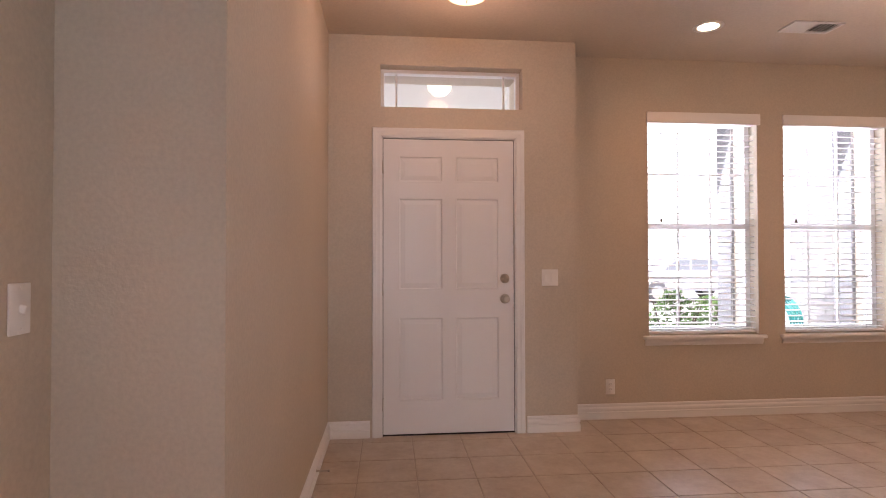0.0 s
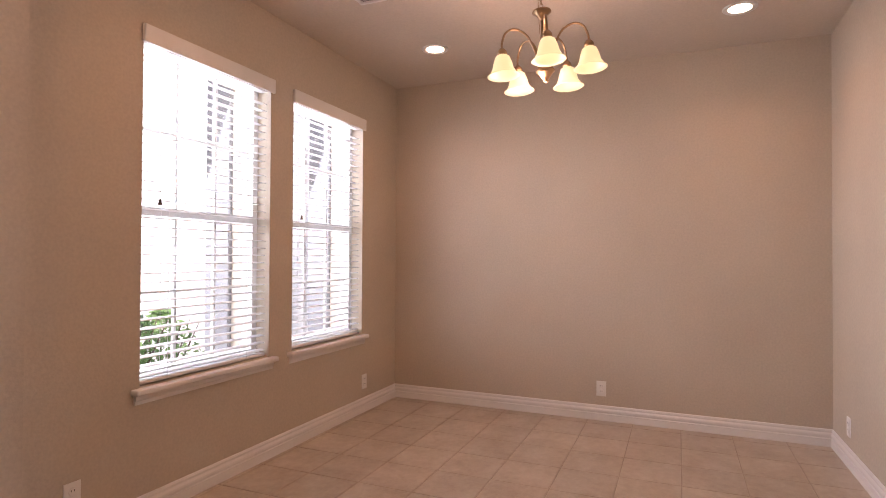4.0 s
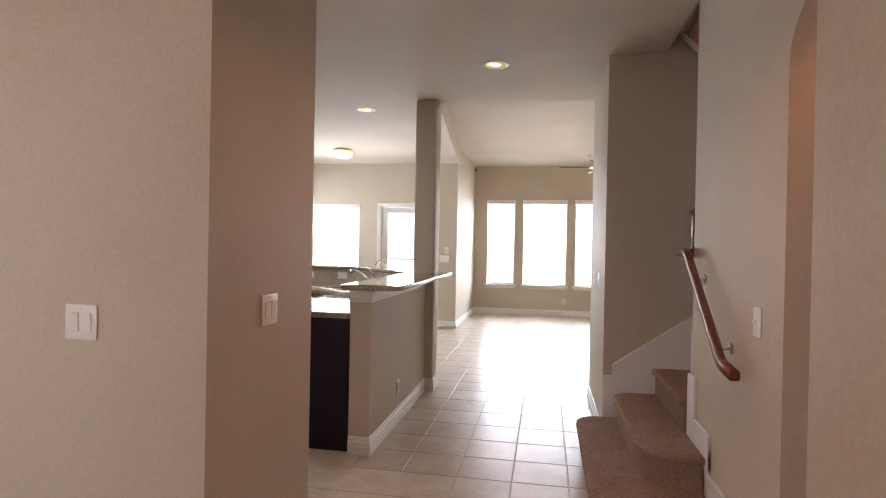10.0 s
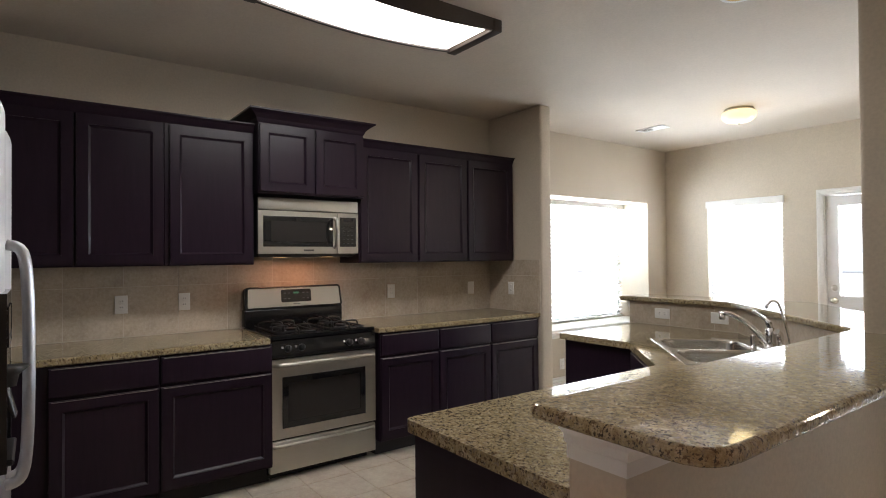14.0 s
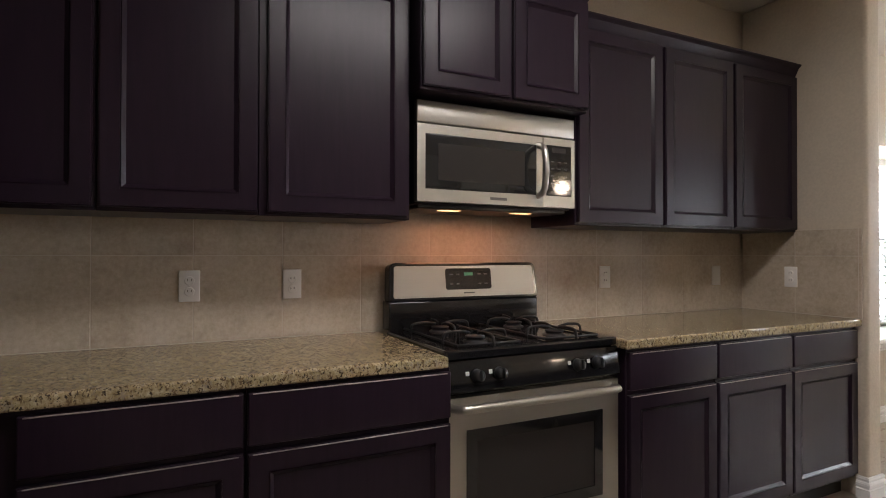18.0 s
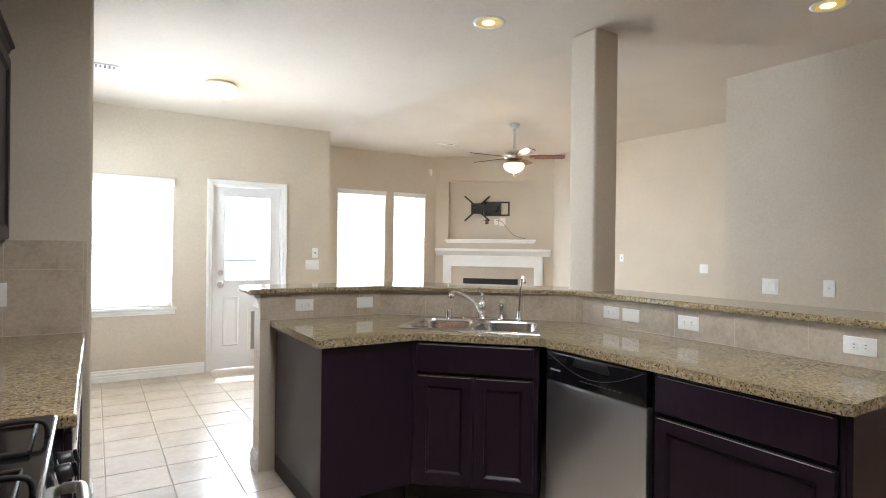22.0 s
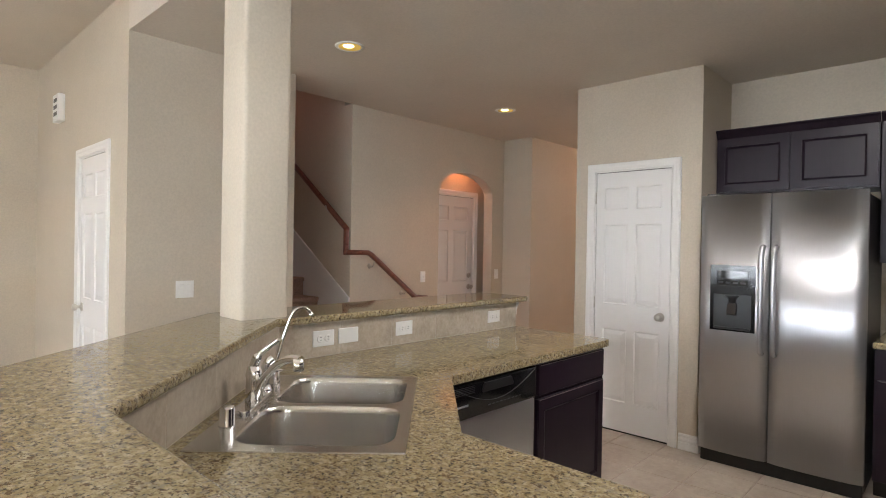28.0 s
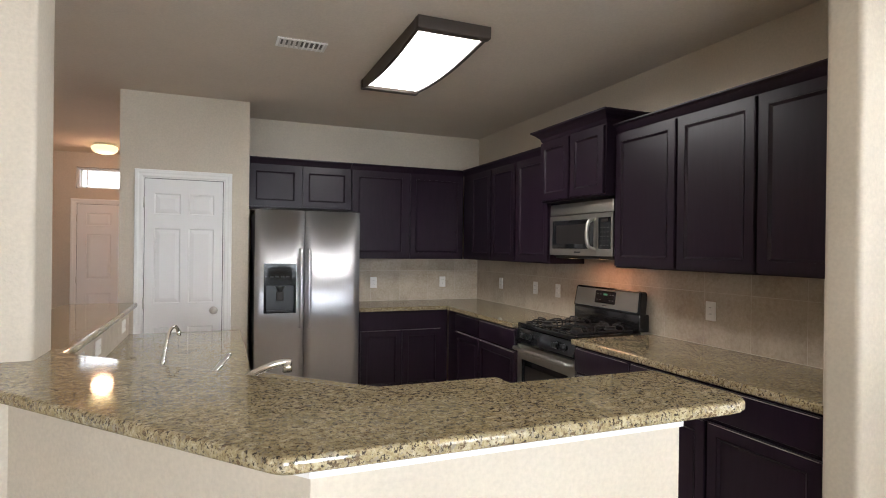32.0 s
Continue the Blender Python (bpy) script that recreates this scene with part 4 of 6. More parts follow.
for x in (-tw + 0.11, tw - 0.11):
    part("muntin", box(x - 0.007, 0.12, tz0 + 0.025, x + 0.007, 0.137, tz1 - 0.025), M["vinyl"], tr)

# ---- island ----
BI = [(1.475, -0.37), (1.475, -2.20), (2.40, -3.085), (3.24, -3.085)]
BO = [(3.24, -3.46), (2.06, -3.46), (1.07, -2.32), (1.07, -0.37)]


def rounded(pts, r, n=5):
    """Rounds the corners of a closed outline; r is one radius for each corner."""
    out, k = [], len(pts)
    for i in range(k):
        p, a, b = Vector(pts[i]), Vector(pts[i - 1]), Vector(pts[(i + 1) % k])
        if r[i] <= 0:
            out.append(tuple(p))
            continue
        u, v = (a - p).normalized(), (b - p).normalized()
        t = r[i] / math.tan(math.acos(max(-1, min(1, u.dot(v)))) / 2)
        s, e = p + u * t, p + v * t
        for j in range(n + 1):
            f = j / n
            out.append(tuple((1 - f) ** 2 * s + 2 * f * (1 - f) * p + f * f * e))
    return out


bar = thing("bar_top", pose(0, 0, 0), "raised speckled granite bar top with rounded edge", "countertop")
part("slab", prism(rounded(BI + BO, [0.03, 0, 0, 0.03, 0.09, 0.06, 0.06, 0.09]), 1.075, 1.108, 0.012, 4), M["granite"], bar)
KI = [(1.428, -0.45), (1.428, -2.18), (2.37, -3.13), (3.17, -3.13)]
KO = [(3.17, -3.265), (2.145, -3.265), (1.288, -2.265), (1.288, -0.45)]
knee = tagged(obj("wall_island", prism(KI + KO, 0, 1.062), M["wall"]), "tan drywall half wall under the bar top", "half wall", kind="structure")
pillar = tagged(obj("pillar", box(1.208, -2.335, 0, 1.412, -2.118, H, 0.02, 3), M["wall"]), "square tan drywall pillar rising through the bar top", "pillar", kind="structure")
cap = tagged(obj("wall_cap", sweep([(0, 0.99), (-0.008, 0.99), (-0.008, 1.02), (-0.014, 1.025), (-0.02, 1.045), (-0.034, 1.058), (-0.034, 1.074), (0.06, 1.074), (0.06, 0.99)], [(1.428, -0.45), (1.288, -0.45), (1.288, -2.265), (2.145, -3.265), (3.17, -3.265), (3.17, -3.13)][::-1]), M["trim"]), "white moulded trim under the bar top", "trim", kind="structure")
baseboard([(1.348, -2.335), (2.145, -3.265), (3.17, -3.265), (3.17, -3.13)])
baseboard([(1.428, -0.45), (1.288, -0.45), (1.288, -2.118), (1.208, -2.118), (1.208, -2.335), (1.412, -2.335)])

CI = [(1.436, -0.46), (2.10, -0.46), (2.10, -1.80), (2.57, -2.27), (3.11, -2.27), (3.11, -3.122), (2.374, -3.122), (1.436, -2.183)]
top = thing("island_countertop", pose(0, 0, 0), "speckled gold granite island countertop with a sink cut-out", "countertop")
SC, SA = Vector((2.105, -2.395)), 46.0


def sink_outline(grow, r):
    w, d = 0.40 + grow, 0.275 + grow
    pts = rounded([(-w, -d), (w, -d), (w, d), (-w, d)], [r] * 4, 5)
    c, s = math.cos(radians(-SA)), math.sin(radians(-SA))
    return [(SC.x + x * c - y * s, SC.y + x * s + y * c) for x, y in pts]


def slab_with_hole(outer, inner, z0, z1):
    """A slab with one opening; inner runs the same way round as outer."""
    bm = bmesh.new()
    loops = []
    for z in (z0, z1):
        vo = [bm.verts.new((x, y, z)) for x, y in outer]
        vi = [bm.verts.new((x, y, z)) for x, y in inner]
        eo = [bm.edges.new((vo[i], vo[(i + 1) % len(vo)])) for i in range(len(vo))]
        ei = [bm.edges.new((vi[i], vi[(i + 1) % len(vi)])) for i in range(len(vi))]
        bmesh.ops.triangle_fill(bm, edges=eo + ei, use_beauty=True)
        loops.append((vo, vi))
    for k in (0, 1):
        a, b = loops[0][k], loops[1][k]
        for i in range(len(a)):
            j = (i + 1) % len(a)
            bm.faces.new((a[i], a[j], b[j], b[i]))
    bmesh.ops.recalc_face_normals(bm, faces=bm.faces)
    return bm


co = rounded(CI, [0.0, 0.03, 0, 0, 0.03, 0, 0, 0])
part("slab", slab_with_hole(co, sink_outline(-0.012, 0.07), 0.877, 0.915), M["granite"], top)

# island cabinets: the run beside the hall, the sink corner, the run towards the breakfast room
base_cabinet(pose(2.065, -1.175, 0, 0, 0, 90), 0.685, 0.62, [(0.01, 0.675, "d2")], "espresso wooden base cabinet with wide drawer fronts")
base_cabinet(pose(2.572, -2.305, 0, 0, 0, 135), 0.665, 0.40, [(0.02, 0.645, "f2")], "espresso wooden sink cabinet set across the corner", top=0.66)
base_cabinet(pose(3.08, -2.305, 0, 0, 0, 180), 0.51, 0.80, [], "espresso wooden end cabinet of the island")
sink_unit = [o for o in scene.objects if o.name.startswith("base_cabinet")][1]
part("sink_front", box(0.0, 0.0, 0.66, 0.665, 0.02, 0.875), M["espresso"], sink_unit)
cabinet_front("false_front", 0.026, 0.715, 0.639, 0.862, 0.0, sink_unit, flat=True)
ep = thing("end_panel", pose(0, 0, 0), "espresso wooden end panel of the island beside the hall", "cabinet")
part("panel_board", box(1.44, -0.492, 0, 2.06, -0.472, 0.876, 0.002), M["espresso"], ep)


# ---- stairs ----
def stairs():
    s = thing("staircase", pose(0, 0, 0), "carpeted staircase with two flared bottom steps and white skirt boards", "stairs", "", "structure")
    r, run, n = 0.181, 0.265, 9
    y0, y1 = YST0 + 0.016, YST1 - 0.016
    # flared steps: the lowest two wrap round the corner of the hall wall
    flares = [(-0.075, 0.355), (-0.318, 0.085)]
    for k, (fx, fy) in enumerate(flares):
        o = [(XL2 - 0.02, y0), (fx, y0), (fx, fy), (XL2 + 0.018, fy), (XL2 + 0.018, YST1 - 0.02), (XL2 - 0.02, YST1 - 0.02)]
        st = part("step", prism(rounded(o, [0, 0.16, 0.20, 0, 0, 0], 8), 0, r * (k + 1) - 0.028), M["carpet"], s)
        o2 = [(XL2 - 0.02, y0), (fx + 0.028, y0), (fx + 0.028, fy + 0.028), (XL2 + 0.018, fy + 0.028), (XL2 + 0.018, YST1 - 0.02), (XL2 - 0.02, YST1 - 0.02)]
        part("step_nosing", prism(rounded(o2, [0, 0.18, 0.22, 0, 0, 0], 8), r * (k + 1) - 0.045, r * (k + 1), 0.016, 3), M["carpet"], st)
    x = -0.588
    for k in range(2, n):
        z = r * (k + 1)
        st = part("step", box(x - run * (n - k), y0, 0.0 if k == 2 else z - r - 0.02, x, y1, z - 0.02), M["carpet"], s)
        part("step_nosing", box(x - run, y0, z - 0.042, x + 0.028, y1, z, 0.018, 3), M["carpet"], st)
        x -= run
    zt = r * n
    part("landing", box(XST1, y0, zt - 0.15, x + run * 0.5, y1, zt - 0.005), M["carpet"], s)
    part("landing_baseboard", box(XST1, y0, zt - 0.005, XST1 + 0.016, y1, zt + 0.10, 0.003), M["trim"], s)
    for nm, ya, yb in (("skirt_board", YST0, YST0 + 0.015),):
        bm = bmesh.new()
        o = [(XLV - 0.002, 0.0), (XLV - 0.002, 0.47), (-0.30, 0.47), (-0.30, 0.55), (-2.18, 1.86), (-2.18, 0.3), (-0.60, 0.0)]
        f = bm.faces.new([bm.verts.new((a, ya, b)) for a, b in o])
        e = bmesh.ops.extrude_face_region(bm, geom=[f])
        bmesh.ops.translate(bm, vec=(0, yb - ya, 0), verts=[v for v in e["geom"] if isinstance(v, bmesh.types.BMVert)])
        bmesh.ops.recalc_face_normals(bm, faces=bm.faces)
        part(nm, bm, M["trim"], s, "white stair skirt board")
    bm = bmesh.new()
    o = [(XL2, 0.42), (XL2, 0.93), (-2.18, 1.96), (-2.18, 0.6)]
    f = bm.faces.new([bm.verts.new((a, YST1, b)) for a, b in o])
    e = bmesh.ops.extrude_face_region(bm, geom=[f])
    bmesh.ops.translate(bm, vec=(0, -0.015, 0), verts=[v for v in e["geom"] if isinstance(v, bmesh.types.BMVert)])
    bmesh.ops.recalc_face_normals(bm, faces=bm.faces)
    part("skirt_board", bm, M["trim"], s, "white stair skirt board")
    # stepped skirt down the hall wall
    part("skirt_board", box(XL2, YST1 - 0.015, 0.3, XL2 + 0.017, YST1 + 0.12, 0.69, 0.003), M["trim"], s)
    part("skirt_board", box(XL2, YST1 + 0.12, 0.3, XL2 + 0.017, 0.14, 0.475, 0.003), M["trim"], s)
    part("skirt_board", box(XL2, 0.09, 0.1, XL2 + 0.0165, 0.14, 0.40, 0.003), M["trim"], s)
    part("skirt_board", box(XL2, 0.14, 0.1, XL2 + 0.017, 0.41, 0.285, 0.003), M["trim"], s)
    part("skirt_board", box(XL2, 0.36, 0.0, XL2 + 0.0165, 0.41, 0.25, 0.003), M["trim"], s)


stairs()


def handrail():
    h = thing("handrail", pose(0, 0, 0), "mahogany stained wooden wall handrail on metal brackets", "handrail")
    def rail(pts):
        bm = bmesh.new()
        rings = []
        pr = [(-0.017, -0.022), (0.017, -0.022), (0.020, 0.0), (0.017, 0.016), (0.008, 0.024), (-0.008, 0.024), (-0.017, 0.016), (-0.020, 0.0)]
        pts = [Vector(p) for p in pts]
        for i, p in enumerate(pts):
            d = (pts[min(i + 1, len(pts) - 1)] - pts[max(i - 1, 0)]).normalized()
            side = d.cross(Vector((0, 0, 1)))
            side = side.normalized() if side.length > 0.05 else Vector((0, 1, 0))
            up = side.cross(d)
            rings.append([bm.verts.new(p + side * a + up * b) for a, b in pr])
        for a, b in zip(rings, rings[1:]):
            for j in range(8):
                f = bm.faces.new((a[j], a[(j + 1) % 8], b[(j + 1) % 8], b[j]))
                f.smooth = True
        bm.faces.new(rings[0])
        bm.faces.new(rings[-1][::-1])
        bmesh.ops.recalc_face_normals(bm, faces=bm.faces)
        return bm
    xr = XL2 + 0.075
    part("lower_rail", rail([(xr, 0.69, 0.888), (xr, 0.56, 0.898), (xr, 0.53, 0.902), (xr, 0.505, 0.914), (xr, -0.06, 1.335), (xr, -0.11, 1.355), (xr, YST1 - 0.01, 1.355), (xr - 0.03, YST1 - 0.035, 1.355), (XL2 - 0.03, YST1 - 0.04, 1.352)]), M["rail"], h)
    part("riser_rail", box(XL2 - 0.035, YST1 - 0.062, 1.33, XL2 + 0.005, YST1 - 0.02, 1.59, 0.008, 2), M["rail"], h)
    part("upper_rail", rail([(XL2 + 0.01, YST1 - 0.045, 1.565), (XL2 - 1.25, YST1 - 0.06, 2.50)]), M["rail"], h)
    for y, z in ((0.40, 1.02), (-0.02, 1.30)):
        part("bracket", join(tube(bend([(XL2 + 0.004, y, z - 0.075), (XL2 + 0.05, y, z - 0.08), (xr, y, z - 0.03)], 4), 0.006, 8), moved(lathe([(0, 0), (0.026, 0), (0.024, 0.006), (0, 0.008)], 14), pose(XL2, y, z - 0.075, 0, 90))), M["nickel"], h)
    for x, z in ((XL2 - 0.30, 1.83), (XL2 - 1.2, 2.49)):
        part("bracket", join(tube(bend([(x, YST1 - 0.004, z - 0.08), (x, YST1 - 0.05, z - 0.085), (x, YST1 - 0.077, z - 0.03)], 4), 0.006, 8), moved(lathe([(0, 0), (0.026, 0), (0.024, 0.006), (0, 0.008)], 14), pose(x, YST1, z - 0.08, 90))), M["nickel"], h)


handrail()
# upstairs balustrade seen up the stairwell
bal = thing("balustrade", pose(0, 0, 0), "white spindles with a mahogany rail up the stairwell", "balustrade")
for k in range(6):
    x = -0.66 - 0.095 * k
    zb = 2.72 + (x + 0.862) * 0.95
    part("spindle", tube([(x, YST0 + 0.03, zb), (x, YST0 + 0.03, zb + 0.16), (x, YST0 + 0.03, zb + 0.20), (x, YST0 + 0.03, zb + 0.86)], [0.017, 0.017, 0.012, 0.012], 8), M["trim"], bal, "white turned spindle")
part("curb", tube([(-0.60, YST0 + 0.03, 2.955), (-1.20, YST0 + 0.03, 2.385)], 0.02, 6), M["trim"], bal, "white sloping curb")
part("top_rail", tube(bend([(-0.60, YST0 + 0.03, 3.84), (-1.10, YST0 + 0.03, 3.36), (-1.16, YST0 + 0.03, 3.2), (-1.18, YST0 + 0.03, 2.95), (-1.27, YST0 + 0.03, 2.6), (-1.34, YST0 + 0.03, 2.15)], 5), 0.024, 10), M["rail"], bal, "mahogany stained rail")


# ---- kitchen along the range wall ----
FX, UX = 4.085, 4.385
RY0, RY1 = -0.715, -1.477


def run_base(y0, y1, fronts, label):
    """A base unit on the range wall from y0 down to y1."""
    return base_cabinet(pose(FX, y0, 0, 0, 0, -90), y0 - y1, XR - FX - 0.004, fronts, label)


run_base(-1.50, -2.012, [(0.0, 0.512, "dd")], "espresso base cabinet beside the range")
run_base(-2.012, -2.535, [(0.0, 0.523, "dd")], "espresso base cabinet with drawer over door")
run_base(-2.535, -3.086, [(0.0, 0.545, "dd")], "espresso base cabinet at the end of the counter")
run_base(-0.095, -0.732, [(0.0, 0.637, "dd")], "espresso base cabinet beside the range with wide drawer")
run_base(0.62, -0.095, [(0.20, 0.715, "dd")], "espresso corner base cabinet")
base_cabinet(pose(3.185, 0.66, 0), 0.90, 0.63, [(0.01, 0.83, "f2")], "espresso two-door base cabinet beside the refrigerator")
ct = thing("range_countertop", pose(0, 0, 0), "speckled gold granite countertop between range and stub wall", "countertop", "granite countertops")
part("slab", prism(rounded([(4.055, RY1 - 0.004), (XR - 0.004, RY1 - 0.004), (XR - 0.004, YS0 - 0.0), (4.055, YS0)][::-1], [0, 0, 0, 0]), 0.877, 0.915, 0.008, 3), M["granite"], ct)
ct = thing("corner_countertop", pose(0, 0, 0), "speckled gold granite countertop turning the kitchen corner", "countertop", "granite countertops")
part("slab", prism([(4.055, RY0 + 0.004), (4.055, 0.625), (3.18, 0.625), (3.18, YK - 0.004), (XR - 0.004, YK - 0.004), (XR - 0.004, RY0 + 0.004)], 0.877, 0.915, 0.008, 3), M["granite"], ct)

Z0, Z1 = 1.372, 2.262


def run_wall(y0, y1, doors, ends=(False, False), label="espresso wall cabinet with framed door"):
    return wall_cabinet(pose(UX, y0, 0, 0, 0, -90), y0 - y1, XR - UX - 0.004, Z0, Z1, doors, label, ends)


run_wall(-1.50, -2.03, [(0, 0.53)])
run_wall(-2.03, -2.54, [(0, 0.51)])
run_wall(-2.54, -3.086, [(0, 0.54)])
run_wall(-0.17, -0.715, [(0.02, 0.54)])
run_wall(0.29, -0.17, [(0, 0.46)])
run_wall(0.96, 0.29, [(0.21, 0.67)], label="espresso corner wall cabinet")
mc = wall_cabinet(pose(4.30, -0.718, 0, 0, 0, -90), 0.779, XR - 4.30 - 0.004, 1.845, 2.325, [(0.0, 0.39), (0.39, 0.779)], "taller espresso wall cabinet over the microwave", (True, True), h=0.075, out=0.07)
YU = 0.965
wall_cabinet(pose(XP + 0.005, YU, 0), 0.96, YK - YU - 0.004, 1.845, Z1, [(0.0, 0.48), (0.48, 0.96)], "short espresso wall cabinet over the refrigerator")
wall_cabinet(pose(3.17, YU, 0), 1.21, YK - YU - 0.004, Z0, Z1, [(0.0, 0.58), (0.60, 1.20)], "espresso wall cabinet with two framed doors")


# ---- backsplash ----
def backsplash(name, m, length, z0, z1, pitch, label, skip=(), rows=None):
    """Square tiles on a wall; local x along the wall, face towards -y."""
    g = tagged(obj(name, box(0, -0.0075, z0 - 0.002, length, 0.0, z1), M["splash_grout"]), label, "backsplash", "", "structure")
    g.matrix_basis = m
    z = z0
    hs = rows or [z1 - z0]
    cache = {}
    for hgt in hs:
        x = 0.0
        k = 0
        while x < length - 0.01:
            w = min(pitch, length - x)
            key = (round(w, 3), round(hgt, 3))
            if key not in cache:
                bm = box(0.0015, -0.0085, 0.0015, w - 0.0015, -0.002, hgt - 0.0015, 0.001)
                me = bpy.data.meshes.new("splash_tile")
                bm.to_mesh(me)
                bm.free()
                me.materials.append(M["splash"])
                cache[key] = me
            o = new("wall_tile", cache[key])
            o.parent = g
            o.location = (x, 0, z)
            x += pitch
        z += hgt
    return g


backsplash("backsplash_range", pose(XR, YK, 0, 0, 0, -90), YK - YS0, 0.916, Z0 + 0.06, 0.322, "beige square tile backsplash behind the range", rows=[0.322, 0.194])
backsplash("backsplash_back", pose(3.14, YK, 0), XR - 3.14 - 0.01, 0.916, Z0 + 0.06, 0.322, "beige square tile backsplash beside the refrigerator", rows=[0.322, 0.194])
backsplash("backsplash_stub", pose(4.05, YS0 + 0.0, 0, 0, 0, 180) @ pose(-0.66, 0, 0), 0.66, 0.916, Z0 + 0.01, 0.322, "beige tile backsplash on the stub wall", rows=[0.322, 0.144])
backsplash("backsplash_island", pose(1.428, -2.175, 0, 0, 0, 90), 1.715, 0.916, 1.074, 0.322, "beige tile strip under the bar top beside the hall", rows=[0.158])
dl = math.hypot(2.37 - 1.428, 3.13 - 2.18)
backsplash("backsplash_corner", pose(2.37, -3.13, 0, 0, 0, 180 - math.degrees(math.atan2(0.95, 0.942))), dl, 0.916, 1.074, 0.322, "beige tile strip behind the sink", rows=[0.158])
backsplash("backsplash_end", pose(3.17, -3.13, 0, 0, 0, 180), 3.17 - 2.37, 0.916, 1.074, 0.322, "beige tile strip at the end of the bar", rows=[0.158])


# ---- range ----
def gas_range():
    g = thing("gas_range", pose(FX + 0.045, RY0, 0, 0, 0, -90), "stainless and black gas range with cast iron grates", "stove")
    w, dp = RY0 - RY1, XR - FX - 0.065
    x0, x1 = 0.003, w - 0.003
    part("body", box(x0, 0.0, 0.04, x1, dp, 0.895, 0.003), M["black_gloss"], g)
    part("base_frame", box(x0 + 0.03, 0.05, 0.0, x1 - 0.03, dp - 0.05, 0.04), M["toe"], g)
    ck = part("cooktop", prism(rounded([(x0, -0.035), (x1, -0.035), (x1, dp - 0.07), (x0, dp - 0.07)], [0.02, 0.02, 0.005, 0.005]), 0.895, 0.925, 0.008, 3, True), M["black_gloss"], g, "black enamel cooktop")
    part("control_panel", moved(box(x0, -0.012, -0.055, x1, 0.012, 0.055, 0.006, 2), pose(0, -0.028, 0.835, -12)), M["black_gloss"], g)
    for kx in (0.12, 0.21, 0.55, 0.64):
        k = part("control_knob", moved(lathe([(0, 0.03), (0.014, 0.03), (0.019, 0.026), (0.021, 0.008), (0.024, 0.0), (0, 0)], 18), pose(kx, -0.043, 0.835, 78)), M["black_satin"], g)
        part("grip", moved(box(-0.004, -0.018, 0.03, 0.004, 0.018, 0.04, 0.002), pose(kx, -0.043, 0.835, 78)), M["black_satin"], k)
        part("mark", moved(box(-0.007, -0.007, 0.0126, 0.007, 0.007, 0.0132), pose(kx - 0.035, -0.028, 0.842, 78)), M["mark"], g)
    door = part("oven_door", wall_mesh("y", -0.035, 0.0, x0 + 0.002, x1 - 0.002, 0.265, 0.765, [(0.085, w - 0.085, 0.33, 0.655)]), M["steel"], g, "stainless oven door")
    fr = wall_mesh("y", -0.0375, -0.012, 0.085, w - 0.085, 0.33, 0.655, [(0.125, w - 0.125, 0.37, 0.615)])
    part("window_frame", fr, M["black_glass"], door)
    part("oven_window", box(0.125, -0.033, 0.37, w - 0.125, -0.028, 0.615), M["mesh_window"], door, "dark oven window")
    part("oven_handle", tube(bend([(0.03, -0.035, 0.735), (0.045, -0.075, 0.738), (0.09, -0.09, 0.74), (w / 2, -0.098, 0.742), (w - 0.09, -0.09, 0.74), (w - 0.045, -0.075, 0.738), (w - 0.03, -0.035, 0.735)], 6), 0.0145, 12), M["steel"], door, "curved stainless handle")
    dr = part("storage_drawer", box(x0 + 0.002, -0.033, 0.055, x1 - 0.002, 0.0, 0.25, 0.006, 2), M["steel"], g, "stainless storage drawer")
    part("drawer_handle", tube(bend([(0.035, -0.03, 0.222), (0.06, -0.056, 0.226), (w / 2, -0.066, 0.228), (w - 0.06, -0.056, 0.226), (w - 0.035, -0.03, 0.222)], 6), 0.011, 10), M["steel"], dr)
    part("back_riser", box(x0 + 0.005, dp - 0.085, 0.925, x1 - 0.005, dp, 1.045, 0.008, 2), M["black_gloss"], g)
    bg = part("backguard", moved(prism(rounded([(x0 + 0.002, 0.0), (x1 - 0.002, 0.0), (x1 - 0.012, 0.165), (x0 + 0.012, 0.165)], [0.02, 0.02, 0.03, 0.03]), -0.03, 0.03, 0.006, 2), pose(0, dp - 0.06, 1.04, 82)), M["black_gloss"], g)
    face = part("face_plate", moved(prism(rounded([(x0 + 0.022, 0.014), (x1 - 0.022, 0.014), (x1 - 0.03, 0.15), (x0 + 0.03, 0.15)], [0.012] * 4), 0.0295, 0.033), pose(0, dp - 0.06, 1.04, 82)), M["steel"], bg, "brushed steel fascia")
    cl = part("clock_panel", moved(prism(rounded([(0.27, 0.045), (0.50, 0.045), (0.50, 0.138), (0.27, 0.138)], [0.012] * 4), 0.032, 0.0345), pose(0, dp - 0.06, 1.04, 82)), M["black_glass"], bg)
    mm = pose(0, dp - 0.06, 1.04, 82)
    for i in range(3):
        for j in range(2):
            for s in (-1, 1):
                if i < 2:
                    part("key_mark", moved(box(-0.008, -0.0025, 0.0345, 0.008, 0.0025, 0.0349), mm @ pose(0.385 + s * (0.055 + 0.032 * i), 0.07 + 0.042 * j, 0)), M["mark_dark"], cl)
    part("clock_digits", moved(box(-0.022, -0.007, 0.0345, 0.022, 0.007, 0.0349), mm @ pose(0.385, 0.113, 0)), M["clock"], cl)
    part("maker_plate", moved(box(-0.028, -0.003, 0.033, 0.028, 0.003, 0.0337), mm @ pose(0.385, 0.03, 0)), M["mark_dark"], bg)
